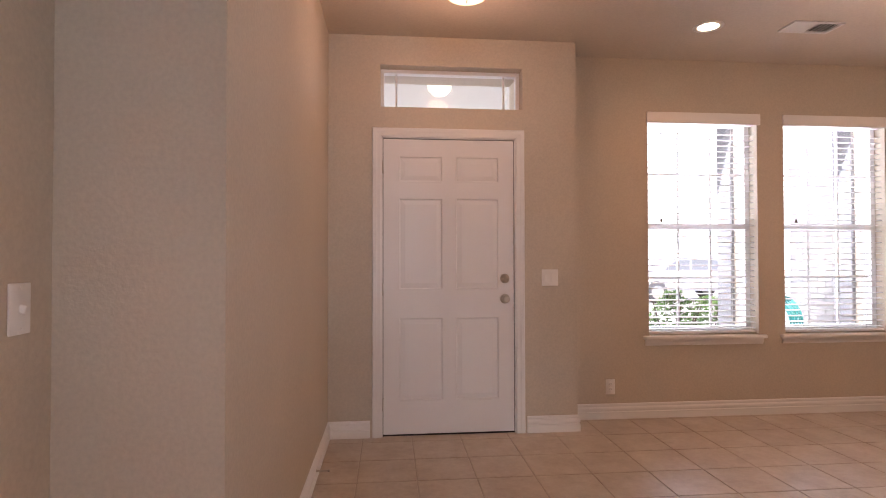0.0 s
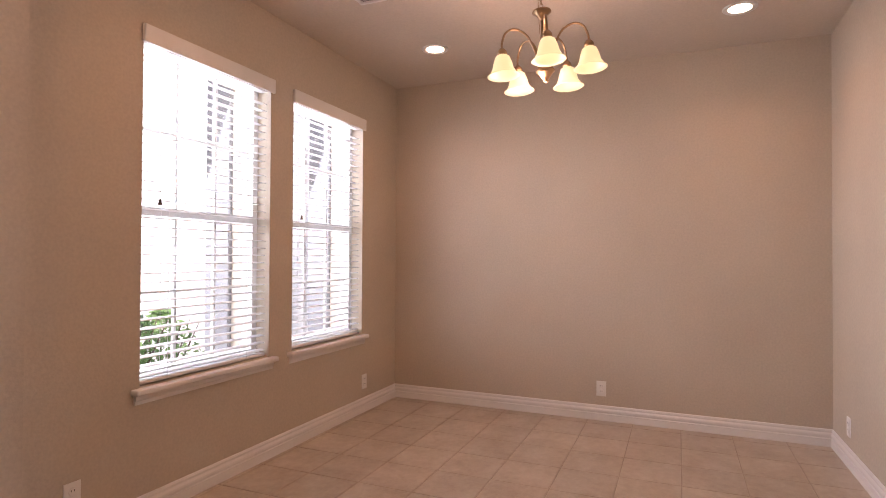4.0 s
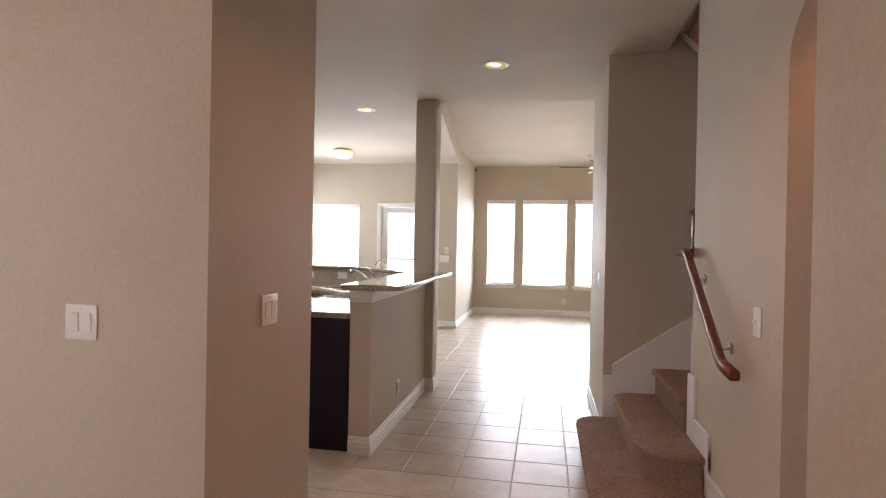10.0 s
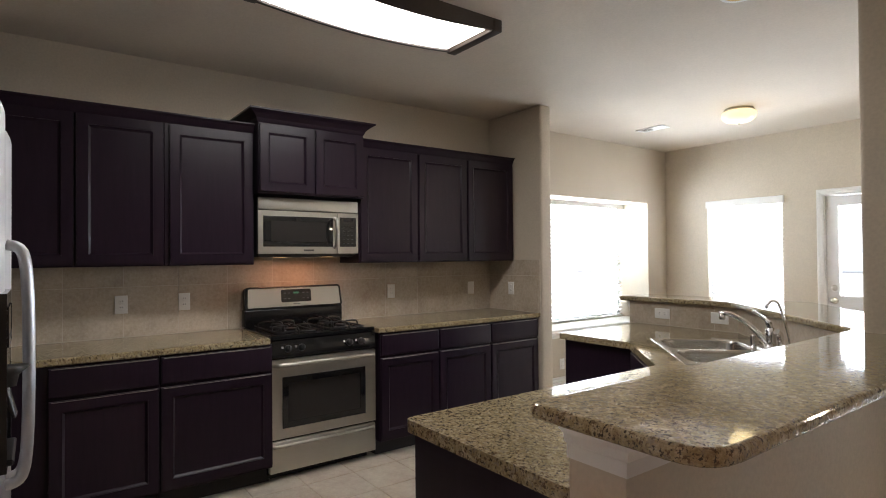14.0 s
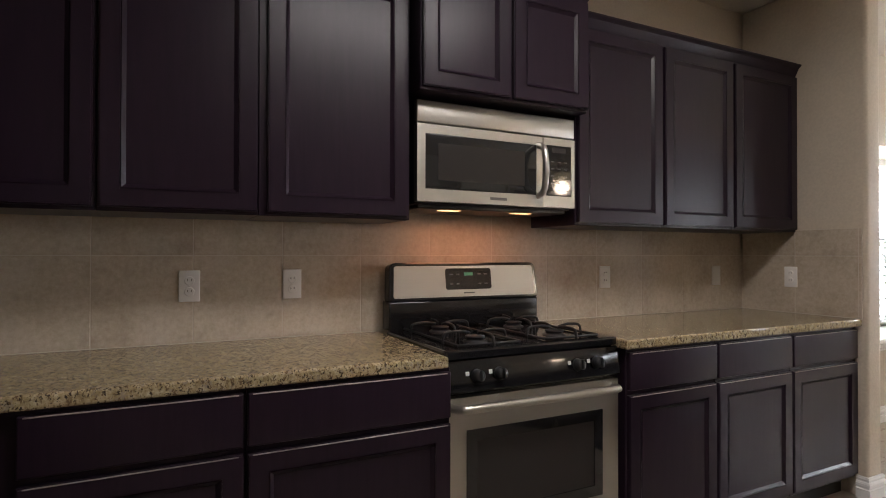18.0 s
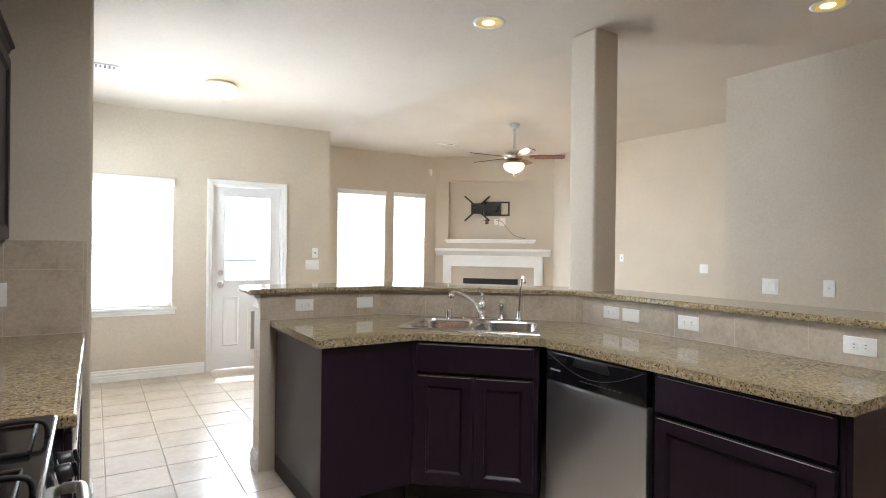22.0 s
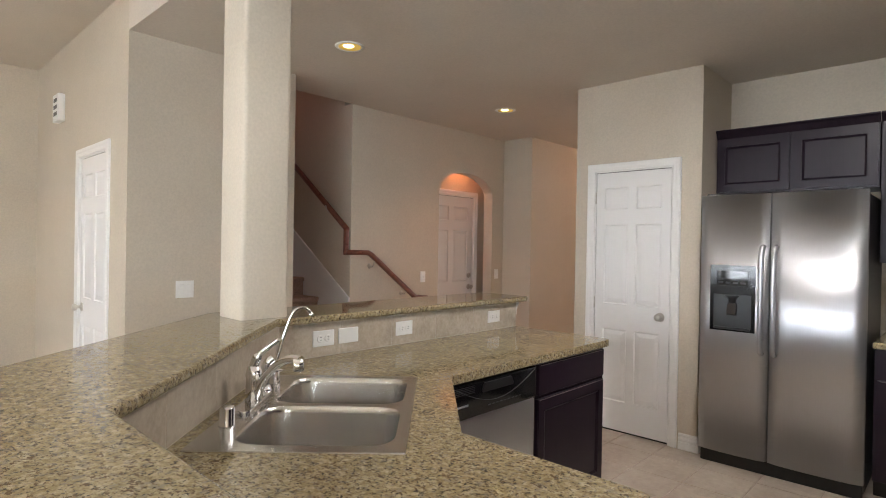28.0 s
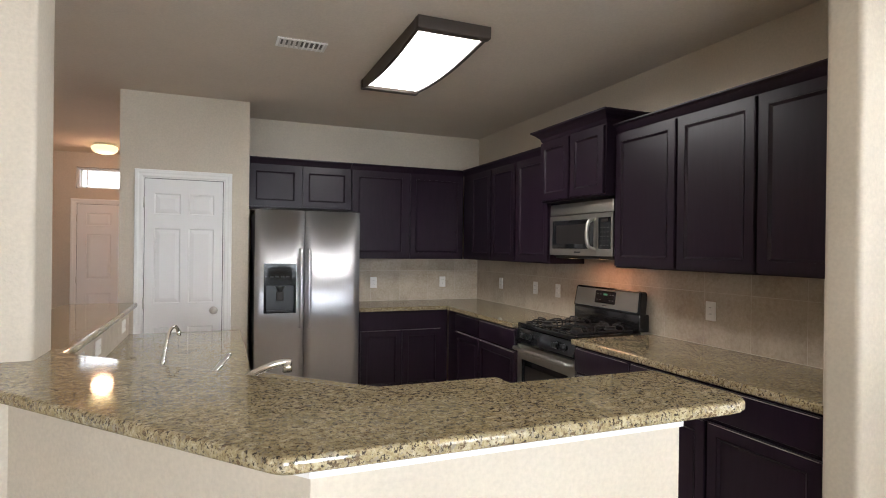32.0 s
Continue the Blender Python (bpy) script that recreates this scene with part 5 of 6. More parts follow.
    # burners and grates
    for i, bx in enumerate((0.20, w - 0.20)):
        gr = part("grate", bmesh.new(), M["iron"], g, "cast iron grate")
        bm = bmesh.new()
        for j, by in enumerate((0.11, 0.40)):
            b = part("burner", moved(lathe([(0.046, 0), (0.044, 0.004), (0.034, 0.005), (0.034, 0.014), (0.037, 0.015), (0.037, 0.021), (0.0, 0.022)], 20), pose(bx, by, 0.925)), M["iron"], g)
            for q in range(4):
                an = math.pi / 2 * q + math.pi / 4 * 0
                c, s = math.cos(an), math.sin(an)
                pts = [(bx + c * 0.022, by + s * 0.022, 0.957), (bx + c * 0.06, by + s * 0.06, 0.965), (bx + c * 0.115, by + s * 0.115, 0.962), (bx + c * 0.130, by + s * 0.130, 0.948), (bx + c * 0.132, by + s * 0.132, 0.926)]
                tube(bend(pts, 3), 0.0058, 6, bm)
        ring = [(bx - 0.125, -0.0 + 0.005, 0.932), (bx + 0.125, 0.005, 0.932), (bx + 0.125, 0.51, 0.932), (bx - 0.125, 0.51, 0.932), (bx - 0.125, 0.005, 0.932)]
        tube(ring, 0.0055, 6, bm)
        bm.to_mesh(gr.data)
        bm.free()
    return g


M["clock"] = glow("green clock digits", (0.3, 1.0, 0.45), 0.06, (0.02, 0.05, 0.03))
gas_range()


def microwave():
    g = thing("microwave", pose(4.388, -0.738, 1.432, 0, 0, -90) @ Matrix.Diagonal((0.971, 1, 0.975, 1)), "stainless over-the-range microwave with curved handle", "microwave")
    w, h, dp = 0.77, 0.408, XR - 4.388 - 0.02
    part("body", box(0.002, 0.012, 0.004, w - 0.002, dp, h, 0.003), M["black_satin"], g)
    part("vent_cover", box(0, -0.018, h - 0.088, w, 0.012, h, 0.006, 2), M["steel"], g, "stainless vent cover")
    d = part("door", wall_mesh("y", -0.02, 0.012, 0, 0.595, 0.012, h - 0.093, [(0.035, 0.562, 0.062, h - 0.13)]), M["steel"], g, "stainless microwave door")
    part("window", box(0.035, -0.0205, 0.062, 0.562, -0.01, h - 0.13, 0.004, 2), M["black_glass"], d)
    part("window_screen", box(0.09, -0.0214, 0.098, 0.50, -0.0204, h - 0.165), M["mesh_window"], d, "grey screened window")
    part("handle", tube(bend([(0.572, -0.018, 0.058), (0.568, -0.062, 0.075), (0.566, -0.078, 0.12), (0.566, -0.082, 0.165), (0.566, -0.078, 0.21), (0.568, -0.062, 0.258), (0.572, -0.018, 0.275)], 6), 0.0135, 12), M["steel"], d, "curved steel handle")
    cp = part("control_side", wall_mesh("y", -0.02, 0.012, 0.598, w, 0.012, h - 0.093, [(0.615, w - 0.018, 0.062, h - 0.125)]), M["steel"], g)
    cg = part("keypad", box(0.615, -0.0205, 0.062, w - 0.018, -0.008, h - 0.125, 0.003), M["black_glass"], cp)
    part("display", box(0.645, -0.0213, 0.252, 0.72, -0.0203, 0.272), M["mesh_window"], cp)
    for i in range(3):
        for j in range(5):
            part("key_mark", box(0.64 + i * 0.036, -0.0211, 0.085 + j * 0.031, 0.655 + i * 0.036, -0.0203, 0.089 + j * 0.031), M["mark_dark"], cg)
    part("maker_plate", box(0.33, -0.0213, 0.03, 0.41, -0.0203, 0.042), M["mark_dark"], d)
    part("grille", box(0.02, 0.02, -0.012, w - 0.02, dp - 0.02, 0.005, 0.004), M["black_satin"], g)
    for lx in (0.19, 0.55):
        part("hood_lamp", box(lx - 0.045, 0.06, -0.0135, lx + 0.045, 0.10, -0.0115), M["lamp_hood"], g, "warm hood lamp")


microwave()


# ---- refrigerator ----
def fridge():
    g = thing("refrigerator", pose(XP + 0.045, 0.60, 0), "stainless side-by-side refrigerator with ice dispenser", "refrigerator")
    w, h = 0.915, 1.80
    part("body", box(0.005, 0.0, 0.03, w - 0.005, 0.68, h - 0.02, 0.004), M["fridge_side"], g, "grey painted cabinet")
    part("toe_grille", box(0.01, -0.02, 0.0, w - 0.01, 0.03, 0.085, 0.004), M["black_satin"], g)
    xs = 0.42
    hole = (0.065, 0.335, 0.90, 1.345)

    def slab_door(nm, a, b, hol=None):
        n = 8
        bm = bmesh.new()
        rows = []
        for k in range(n + 1):
            x = a + (b - a) * k / n
            u = (x - a) / (b - a)
            edge = min(u, 1 - u) * (b - a)
            y = -0.062 - 0.010 * math.sin(math.pi * u) + (0.012 if k in (0, n) else 0)
            rows.append((x, y))
        z0, z1 = 0.095, h
        zs = [z0, z1]
        for (xa, ya), (xb, yb) in zip(rows, rows[1:]):
            f = bm.faces.new([bm.verts.new(p) for p in ((xa, ya, z0), (xb, yb, z0), (xb, yb, z1), (xa, ya, z1))])
            f.smooth = True
            for z in zs:
                bm.faces.new([bm.verts.new(p) for p in ((xa, ya, z), (xb, yb, z), (xb, 0.0 - 0.002, z), (xa, -0.002, z))])
        for x, y in (rows[0], rows[-1]):
            bm.faces.new([bm.verts.new(p) for p in ((x, y, z0), (x, -0.002, z0), (x, -0.002, z1), (x, y, z1))])
        bmesh.ops.remove_doubles(bm, verts=bm.verts, dist=1e-5)
        bmesh.ops.recalc_face_normals(bm, faces=bm.faces)
        return part(nm, bm, M["steel_up"], g, "brushed stainless door")

    left = slab_door("freezer_door", 0.002, xs - 0.004)
    right = slab_door("fridge_door", xs + 0.004, w - 0.002)
    di = part("dispenser", wall_mesh("y", -0.082, -0.06, 0.075, 0.345, 0.905, 1.335, [(0.095, 0.325, 0.925, 1.145)]), M["black_gloss"], left, "black water and ice dispenser")
    part("dispenser_bay", box(0.095, -0.0735, 0.925, 0.325, -0.070, 1.145), M["black_satin"], di)
    part("dispenser_display", box(0.115, -0.0838, 1.20, 0.305, -0.0818, 1.30, 0.003), M["black_glass"], di)
    for k in range(4):
        part("button", box(0.125 + 0.045 * k, -0.0846, 1.215, 0.155 + 0.045 * k, -0.0834, 1.228), M["mark_dark"], di)
    part("spout", moved(lathe([(0.02, 0.0), (0.026, 0.03), (0.05, 0.05), (0, 0.05)], 14), pose(0.21, -0.078, 1.09)), M["black_satin"], di)
    part("paddle", moved(box(-0.03, -0.006, -0.05, 0.03, 0.006, 0.03, 0.004), pose(0.21, -0.082, 1.06, -14)), M["mesh_window"], di)
    part("drip_tray", box(0.10, -0.095, 0.915, 0.32, -0.072, 0.93, 0.004), M["black_satin"], di)
    for x, dd in ((xs - 0.035, left), (xs + 0.035, right)):
        part("door_handle", tube(bend([(x, -0.068, 0.78), (x, -0.105, 0.80), (x, -0.118, 0.90), (x, -0.122, 1.12), (x, -0.118, 1.34), (x, -0.105, 1.44), (x, -0.068, 1.46)], 5), 0.0155, 12), M["steel_up"], dd, "long curved steel handle")
    part("hinge_cover", box(0.03, -0.05, h - 0.018, 0.11, 0.05, h + 0.012, 0.006), M["fridge_side"], g)
    part("hinge_cover", box(w - 0.11, -0.05, h - 0.018, w - 0.03, 0.05, h + 0.012, 0.006), M["fridge_side"], g)


M["fridge_side"] = paint("dark grey enamel", (0.09, 0.09, 0.095), 0.1, 0.4, 0.2, 300)
fridge()


# ---- dishwasher ----
def dishwasher():
    g = thing("dishwasher", pose(2.065, -1.80, 0, 0, 0, 90), "stainless dishwasher with black control panel under the island counter", "dishwasher")
    w = 0.61
    part("body", box(0.004, 0.02, 0.1, w - 0.004, 0.58, 0.87), M["black_satin"], g)
    part("toe_panel", box(0.004, 0.05, 0.0, w - 0.004, 0.08, 0.1), M["toe"], g)
    part("door_panel", box(0.006, -0.022, 0.115, w - 0.006, 0.02, 0.715, 0.006, 2), M["steel_dw"], g, "brushed stainless door panel")
    cp = part("control_panel", box(0.006, -0.03, 0.718, w - 0.006, 0.02, 0.868, 0.012, 3), M["black_gloss"], g)
    part("pocket_handle", moved(prism(rounded([(0.19, -0.02), (0.42, -0.02), (0.40, 0.02), (0.21, 0.02)], [0.01] * 4), 0, 0.008, 0.003), pose(0, -0.029, 0.835, 90)), M["black_satin"], cp)
    for k in range(5):
        part("vent_slot", box(0.02, -0.0312, 0.822 + 0.007 * k, 0.15, -0.0298, 0.825 + 0.007 * k), M["toe"], cp)
    bm = sweep([(0, 0.0), (0.002, 0.0), (0.002, 0.002), (0, 0.002)], [(0.02 + 0.57 * i / 12, -0.0305) for i in range(13)])
    for v in bm.verts:
        u = (v.co.x - 0.02) / 0.57
        v.co.z += 0.855 - 0.085 * math.sin(math.pi * u)
    part("trim_line", bm, M["mark_dark"], cp)
    for k in range(9):
        part("button_mark", box(0.24 + 0.028 * k, -0.0312, 0.752, 0.256 + 0.028 * k, -0.0299, 0.756), M["mark_dark"], cp)
    part("maker_plate", box(0.04, -0.0312, 0.772, 0.11, -0.0299, 0.780), M["mark"], cp)


M["steel_dw"] = steel("dishwasher steel", (0.72, 0.72, 0.73), 0.36, (1, 1, 0.02))
put_bump(M["steel_dw"], noise_of(M["steel_dw"], coords(M["steel_dw"], (1, 1, 0.2)), 3.0, 2), 0.5, 0.02)
dishwasher()


# ---- sink and taps ----
def sink():
    c, s = math.cos(radians(-SA)), math.sin(radians(-SA))
    g = thing("kitchen_sink", pose(SC.x, SC.y, 0, 0, 0, -SA), "double-bowl stainless drop-in sink", "sink")
    w, d = 0.40, 0.275

    def ring(x0, y0, x1, y1, r, z):
        return [(x, y, z) for x, y in rounded([(x0, y0), (x1, y0), (x1, y1), (x0, y1)], [r] * 4, 5)]
    # rim sheet with two bowl openings
    bowls = [(-w + 0.04, -d + 0.095, -0.016, d - 0.032), (0.016, -d + 0.095, w - 0.04, d - 0.032)]
    bm = bmesh.new()
    for (bx0, by0, bx1, by1), (hx0, hx1) in zip(bowls, ((-w, 0.0), (0.0, w))):
        inner = ring(bx0, by0, bx1, by1, 0.085, 0.9195)
        cx, cy = (bx0 + bx1) / 2, (by0 + by1) / 2
        outer = []
        for x, y, z in inner:
            u, v = x - cx, y - cy
            k = min(((hx1 - cx) if u > 0 else (hx0 - cx)) / u if abs(u) > 1e-6 else 9e9, ((d - cy) if v > 0 else (-d - cy)) / v if abs(v) > 1e-6 else 9e9)
            outer.append([cx + u * k, cy + v * k])
        for ex in (hx0, hx1):
            for ey in (-d, d):
                best = min(outer, key=lambda p: (p[0] - ex) ** 2 + (p[1] - ey) ** 2)
                best[0], best[1] = ex, ey
        vi = [bm.verts.new(p) for p in inner]
        vo = [bm.verts.new((x, y, 0.9185)) for x, y in outer]
        vl = [bm.verts.new((x * 1.003, y * 1.004, 0.9155)) for x, y in outer]
        for i in range(len(vi)):
            j = (i + 1) % len(vi)
            bm.faces.new((vi[i], vi[j], vo[j], vo[i]))
            bm.faces.new((vo[i], vo[j], vl[j], vl[i]))
    bmesh.ops.remove_doubles(bm, verts=bm.verts, dist=1e-5)
    bmesh.ops.recalc_face_normals(bm, faces=bm.faces)
    part("rim", bm, M["sink"], g)
    for b in bowls:
        bm = bmesh.new()
        rings = []
        for z, inset in ((0.9195, 0.0), (0.914, 0.004), (0.90, 0.007), (0.78, 0.015), (0.745, 0.025), (0.733, 0.05), (0.731, 0.10)):
            rr = max(0.02, 0.085 - inset * 0.3)
            rings.append([bm.verts.new(p) for p in ring(b[0] + inset, b[1] + inset, b[2] - inset, b[3] - inset, rr, z)])
        for a, e in zip(rings, rings[1:]):
            for i in range(len(a)):
                f = bm.faces.new((a[i], a[(i + 1) % len(a)], e[(i + 1) % len(a)], e[i]))
                f.smooth = True
        bm.faces.new(rings[-1])
        bmesh.ops.recalc_face_normals(bm, faces=bm.faces)
        bmesh.ops.reverse_faces(bm, faces=bm.faces)
        bo = part("bowl", bm, M["sink"], g, "satin steel bowl")
        part("drain", moved(lathe([(0.0, 0.001), (0.03, 0.001), (0.04, 0.005), (0.055, 0.003)], 18), pose((b[0] + b[2]) / 2, (b[1] + b[3]) / 2, 0.7315)), M["chrome"], bo)
    back = -d + 0.044
    f = thing("kitchen_faucet", pose(SC.x, SC.y, 0.9185, 0, 0, -SA) @ pose(-0.005, back, 0), "chrome single-lever kitchen faucet with swing spout", "faucet")
    part("deck_plate", prism(rounded([(-0.13, -0.028), (0.13, -0.028), (0.13, 0.028), (-0.13, 0.028)], [0.027] * 4), 0, 0.012, 0.005, 2, True), M["chrome"], f)
    part("column", lathe([(0, 0.01), (0.027, 0.01), (0.025, 0.05), (0.024, 0.075), (0.026, 0.095), (0.02, 0.118), (0.0, 0.128)], 20), M["chrome"], f)
    part("spout", tube(bend([(0.0, 0.012, 0.035), (0.035, 0.045, 0.088), (0.08, 0.092, 0.138), (0.12, 0.135, 0.166), (0.150, 0.170, 0.176), (0.166, 0.188, 0.174)], 6), [0.017] * 6 + [0.013] * 19 + [0.013] * 6, 12), M["chrome"], f)
    part("nozzle", moved(lathe([(0, 0.012), (0.016, 0.012), (0.0165, -0.020), (0.013, -0.024), (0, -0.024)], 14), pose(0.160, 0.180, 0.166)), M["chrome"], f)
    part("lever", tube(bend([(0, 0, 0.12), (0.0, 0.012, 0.150), (0.003, 0.045, 0.180), (0.006, 0.078, 0.206)], 5), [0.015] * 6 + [0.009] * 5 + [0.0075] * 5, 10), M["chrome"], f)
    sp = thing("side_sprayer", pose(SC.x, SC.y, 0.9185, 0, 0, -SA) @ pose(-0.125, back, 0), "chrome pull-out side sprayer", "sprayer")
    part("collar", lathe([(0, 0), (0.024, 0), (0.022, 0.012), (0.016, 0.03), (0, 0.03)], 16), M["chrome"], sp)
    part("wand", tube(bend([(0, 0, 0.028), (0, 0, 0.07), (-0.002, 0.004, 0.1), (-0.01, 0.022, 0.118)], 5), [0.012] * 6 + [0.016] * 10, 12), M["chrome"], sp)
    wf = thing("water_filter_tap", pose(SC.x, SC.y, 0.9185, 0, 0, -SA) @ pose(-0.235, back, 0), "slim chrome gooseneck water filter tap", "faucet")
    part("base", lathe([(0, 0), (0.021, 0), (0.02, 0.01), (0.016, 0.05), (0.013, 0.062), (0, 0.064)], 16), M["chrome"], wf)
    part("neck", tube(bend([(0, 0, 0.06), (-0.006, 0.014, 0.13), (-0.018, 0.048, 0.242), (-0.025, 0.068, 0.272), (-0.036, 0.096, 0.276), (-0.044, 0.116, 0.256)], 6), 0.0058, 10), M["chrome"], wf)
    part("tip", tube([(-0.043, 0.114, 0.258), (-0.047, 0.122, 0.244)], 0.008, 10), M["chrome"], wf)
    part("lever", box(-0.004, -0.012, 0.05, 0.004, 0.03, 0.058, 0.002), M["chrome"], wf)
    ag = thing("air_gap", pose(SC.x, SC.y, 0.9185, 0, 0, -SA) @ pose(0.215, back, 0), "short chrome air gap cap on the sink", "air gap")
    part("cap", lathe([(0, 0.055), (0.017, 0.055), (0.021, 0.05), (0.021, 0.004), (0.024, 0.0), (0, 0)], 18), M["chrome"], ag)


sink()

# ---- wall plates ----
XT = XR - 0.0085
for y in (0.71, 0.025, -0.347, -1.972):
    plate(pose(XT, y, 1.125, 0, 0, -90), "outlet")
plate(pose(XT, -2.842, 1.12, 0, 0, -90), "blank")
plate(pose(4.409, YS0 + 0.0085, 1.118, 0, 0, 180), "outlet")
for x in (3.49, 4.28):
    plate(pose(x, YK - 0.0085, 1.112), "outlet")
for x, k in ((2.90, "outlet"), (2.49, "blank"), (2.31, "outlet")):
    plate(pose(x, -3.13 + 0.0085, 0.998, 0, 0, 180), k, 1, True)
for y, k in ((-1.95, "outlet"), (-1.81, "blank"), (-1.45, "outlet"), (-0.697, "outlet")):
    plate(pose(1.428 + 0.0085, y, 0.998, 0, 0, 90), k, 1, True)
plate(pose(1.32, YD, 1.075), "rocker", 2)
plate(pose(1.86, YW, 0.24), "outlet")
plate(pose(4.19, YW, 0.24), "outlet")
plate(pose(XR, 2.933, 0.24, 0, 0, -90), "outlet")
plate(pose(4.343, YB, 0.235, 0, 0, 180), "outlet")
plate(pose(2.09, YB, 0.235, 0, 0, 180), "outlet")
plate(pose(1.655, YB, 1.10, 0, 0, 180), "rocker", 2)
plate(pose(XE, 1.06, 1.115, 0, 0, -90), "rocker", 2)
plate(pose(XE, 1.08, 0.25, 0, 0, -90), "outlet")
plate(pose(1.288, -1.155, 0.27, 0, 0, -90), "outlet")
plate(pose(1.835, YBK, 1.145, 0, 0, 180), "toggle", 3)
plate(pose(1.80, YBK, 1.285, 0, 0, 180), "phone")
plate(pose(4.13, YBK, 0.28, 0, 0, 180), "outlet")
plate(pose(XR, -4.10, 0.25, 0, 0, -90), "outlet")
plate(pose(XLV, -1.91, 1.11, 0, 0, 90), "rocker", 2)
plate(pose(XLV, -1.52, 1.12, 0, 0, 90), "toggle")
plate(pose(XL2, 0.70, 1.10, 0, 0, 90), "toggle")
plate(pose(XL2, 1.955, 1.10, 0, 0, 90), "toggle")
plate(pose(XLL, -4.06, 1.13, 0, 0, 90), "rocker", 2)
plate(pose(-0.2, YL, 0.28, 0, 0, 180), "outlet")
plate(pose(XLL - 1.25, -3.35, 0.28, 0, 0, 90), "outlet")
plate(pose(XJ2, -7.2, 0.28, 0, 0, -90), "outlet")
plate(pose(XLL, -5.4, 1.24, 0, 0, 90), "phone")
th = thing("thermostat", pose(XLL - 1.25, -2.86, 1.52, 0, 0, 90), "small white round-dial thermostat", "thermostat")
part("case", box(-0.055, -0.018, -0.04, 0.055, 0, 0.04, 0.004, 2), M["plastic"], th)
part("dial", moved(lathe([(0, 0.012), (0.02, 0.012), (0.022, 0.0), (0, 0)], 16), pose(0.01, -0.018, 0, 90)), M["black_satin"], th)
ch = thing("door_chime", pose(-1.85, YLV, 2.5), "white slotted door chime box high on the wall", "door chime")
part("case", box(-0.09, -0.05, -0.11, 0.09, 0, 0.11, 0.006, 2), M["plastic"], ch)
for k in range(3):
    part("slot", box(-0.05, -0.052, -0.065 + 0.055 * k, 0.05, -0.049, -0.035 + 0.055 * k), M["mesh_window"], ch)
ds = thing("door_stop", pose(0.4, 0, 0), "small spring door stop on the baseboard", "door stop")
ds.matrix_basis = pose(XL1 + 0.017, 3.72, 0.06, 0, 90)
part("spring", lathe([(0, 0), (0.008, 0), (0.005, 0.004), (0.005, 0.06), (0.008, 0.062), (0.008, 0.072), (0, 0.074)], 10), M["nickel"], ds)


# ---- lamps ----
def can(x, y, hot=False):
    c = thing("recessed_light", pose(x, y, H), "round white recessed ceiling light, switched on", "ceiling light", "recessed lights")
    part("trim_ring", lathe([(0.062, 0.0), (0.066, -0.004), (0.092, -0.006), (0.097, -0.002), (0.097, 0.0)], 28), M["white_metal"], c)
    if hot:
        part("reflector", lathe([(0.066, -0.003), (0.060, -0.0035), (0.045, -0.001), (0.0, -0.0008)], 28), M["lamp_can_hot"], c)
    else:
        part("baffle", lathe([(0.074, -0.0048), (0.068, -0.0045), (0.050, -0.001), (0.0, -0.0008)], 28), M["can_baffle"], c, "gold reflector with the bulb's glow painted in")
        part("bulb", moved(lathe([(0.038, -0.001), (0.034, -0.005), (0.020, -0.008), (0.0, -0.009)], 20), pose(0, -0.010, 0)), M["lamp_can"], c, "glowing lamp bulb")


for p in ((2.30, 4.10), (3.98, 4.01), (4.06, 2.05)):
    can(*p, True)
for p in ((0.58, -1.19), (2.0, -2.43), (0.33, 0.84)):
    can(*p)


def vent(x, y, z, a, b, label="white slatted ceiling air vent", rz=0.0):
    v = thing("ceiling_vent", pose(x, y, z, 0, 0, rz), label, "vent", "ceiling vents")
    part("frame", sweep([(0, 0.0), (0.0, -0.009), (-0.024, -0.006), (-0.026, 0.0)], [(-a / 2, -b / 2), (a / 2, -b / 2), (a / 2, b / 2), (-a / 2, b / 2)], True), M["white_metal"], v)
    part("backing", box(-a / 2, -b / 2, -0.002, a / 2, b / 2, -0.0005), M["vent_dark"], v)
    n = int(a / 0.028)
    for k in range(n):
        xx = -a / 2 + a * (k + 0.5) / n
        part("slat", moved(box(-0.010, -b / 2, -0.0008, 0.010, b / 2, 0.0008), pose(xx, 0, -0.006, 0, 35 if k < n / 2 else -35)), M["white_metal"], v)


M["vent_dark"] = mat("dark duct", (0.16, 0.15, 0.14), 0.8)
vent(2.98, 4.04, H, 0.35, 0.17)
vent(2.42, -0.94, H, 0.30, 0.15)
vent(4.02, -4.76, H, 0.30, 0.15)
vent(-0.67, -7.1, HL, 0.30, 0.15)


def dome(x, y, material, r=0.14):
    d = thing("dome_light", pose(x, y, H), "flush ceiling light with a glowing glass bowl", "ceiling light", "dome lights")
    part("canopy", lathe([(0, 0), (r * 0.80, 0), (r * 0.84, -0.006), (r * 0.80, -0.020), (r * 0.76, -0.021)], 32), M["nickel"], d)
    part("glass_bowl", lathe([(r * 0.78, -0.018), (r * 0.94, -0.030), (r * 0.99, -0.052), (r * 0.92, -0.085), (r * 0.7, -0.112), (r * 0.35, -0.124), (0, -0.126)], 32), M[material], d, "glowing frosted glass bowl")
    part("finial", moved(lathe([(0, -0.026), (0.006, -0.022), (0.009, -0.012), (0.004, -0.004), (0.012, 0), (0, 0)], 12), pose(0, 0, -0.125)), M["nickel"], d)


dome(3.12, -4.73, "lamp_warm", 0.15)
dome(0.62, 3.6, "lamp_warm", 0.15)


def fluorescent():
    f = thing("fluorescent_fixture", pose(3.155, -1.0, H), "long ceiling light with dark wood frame and white bowed diffuser", "ceiling light")
    a, b, hh = 0.215, 0.62, 0.065
    n = 12
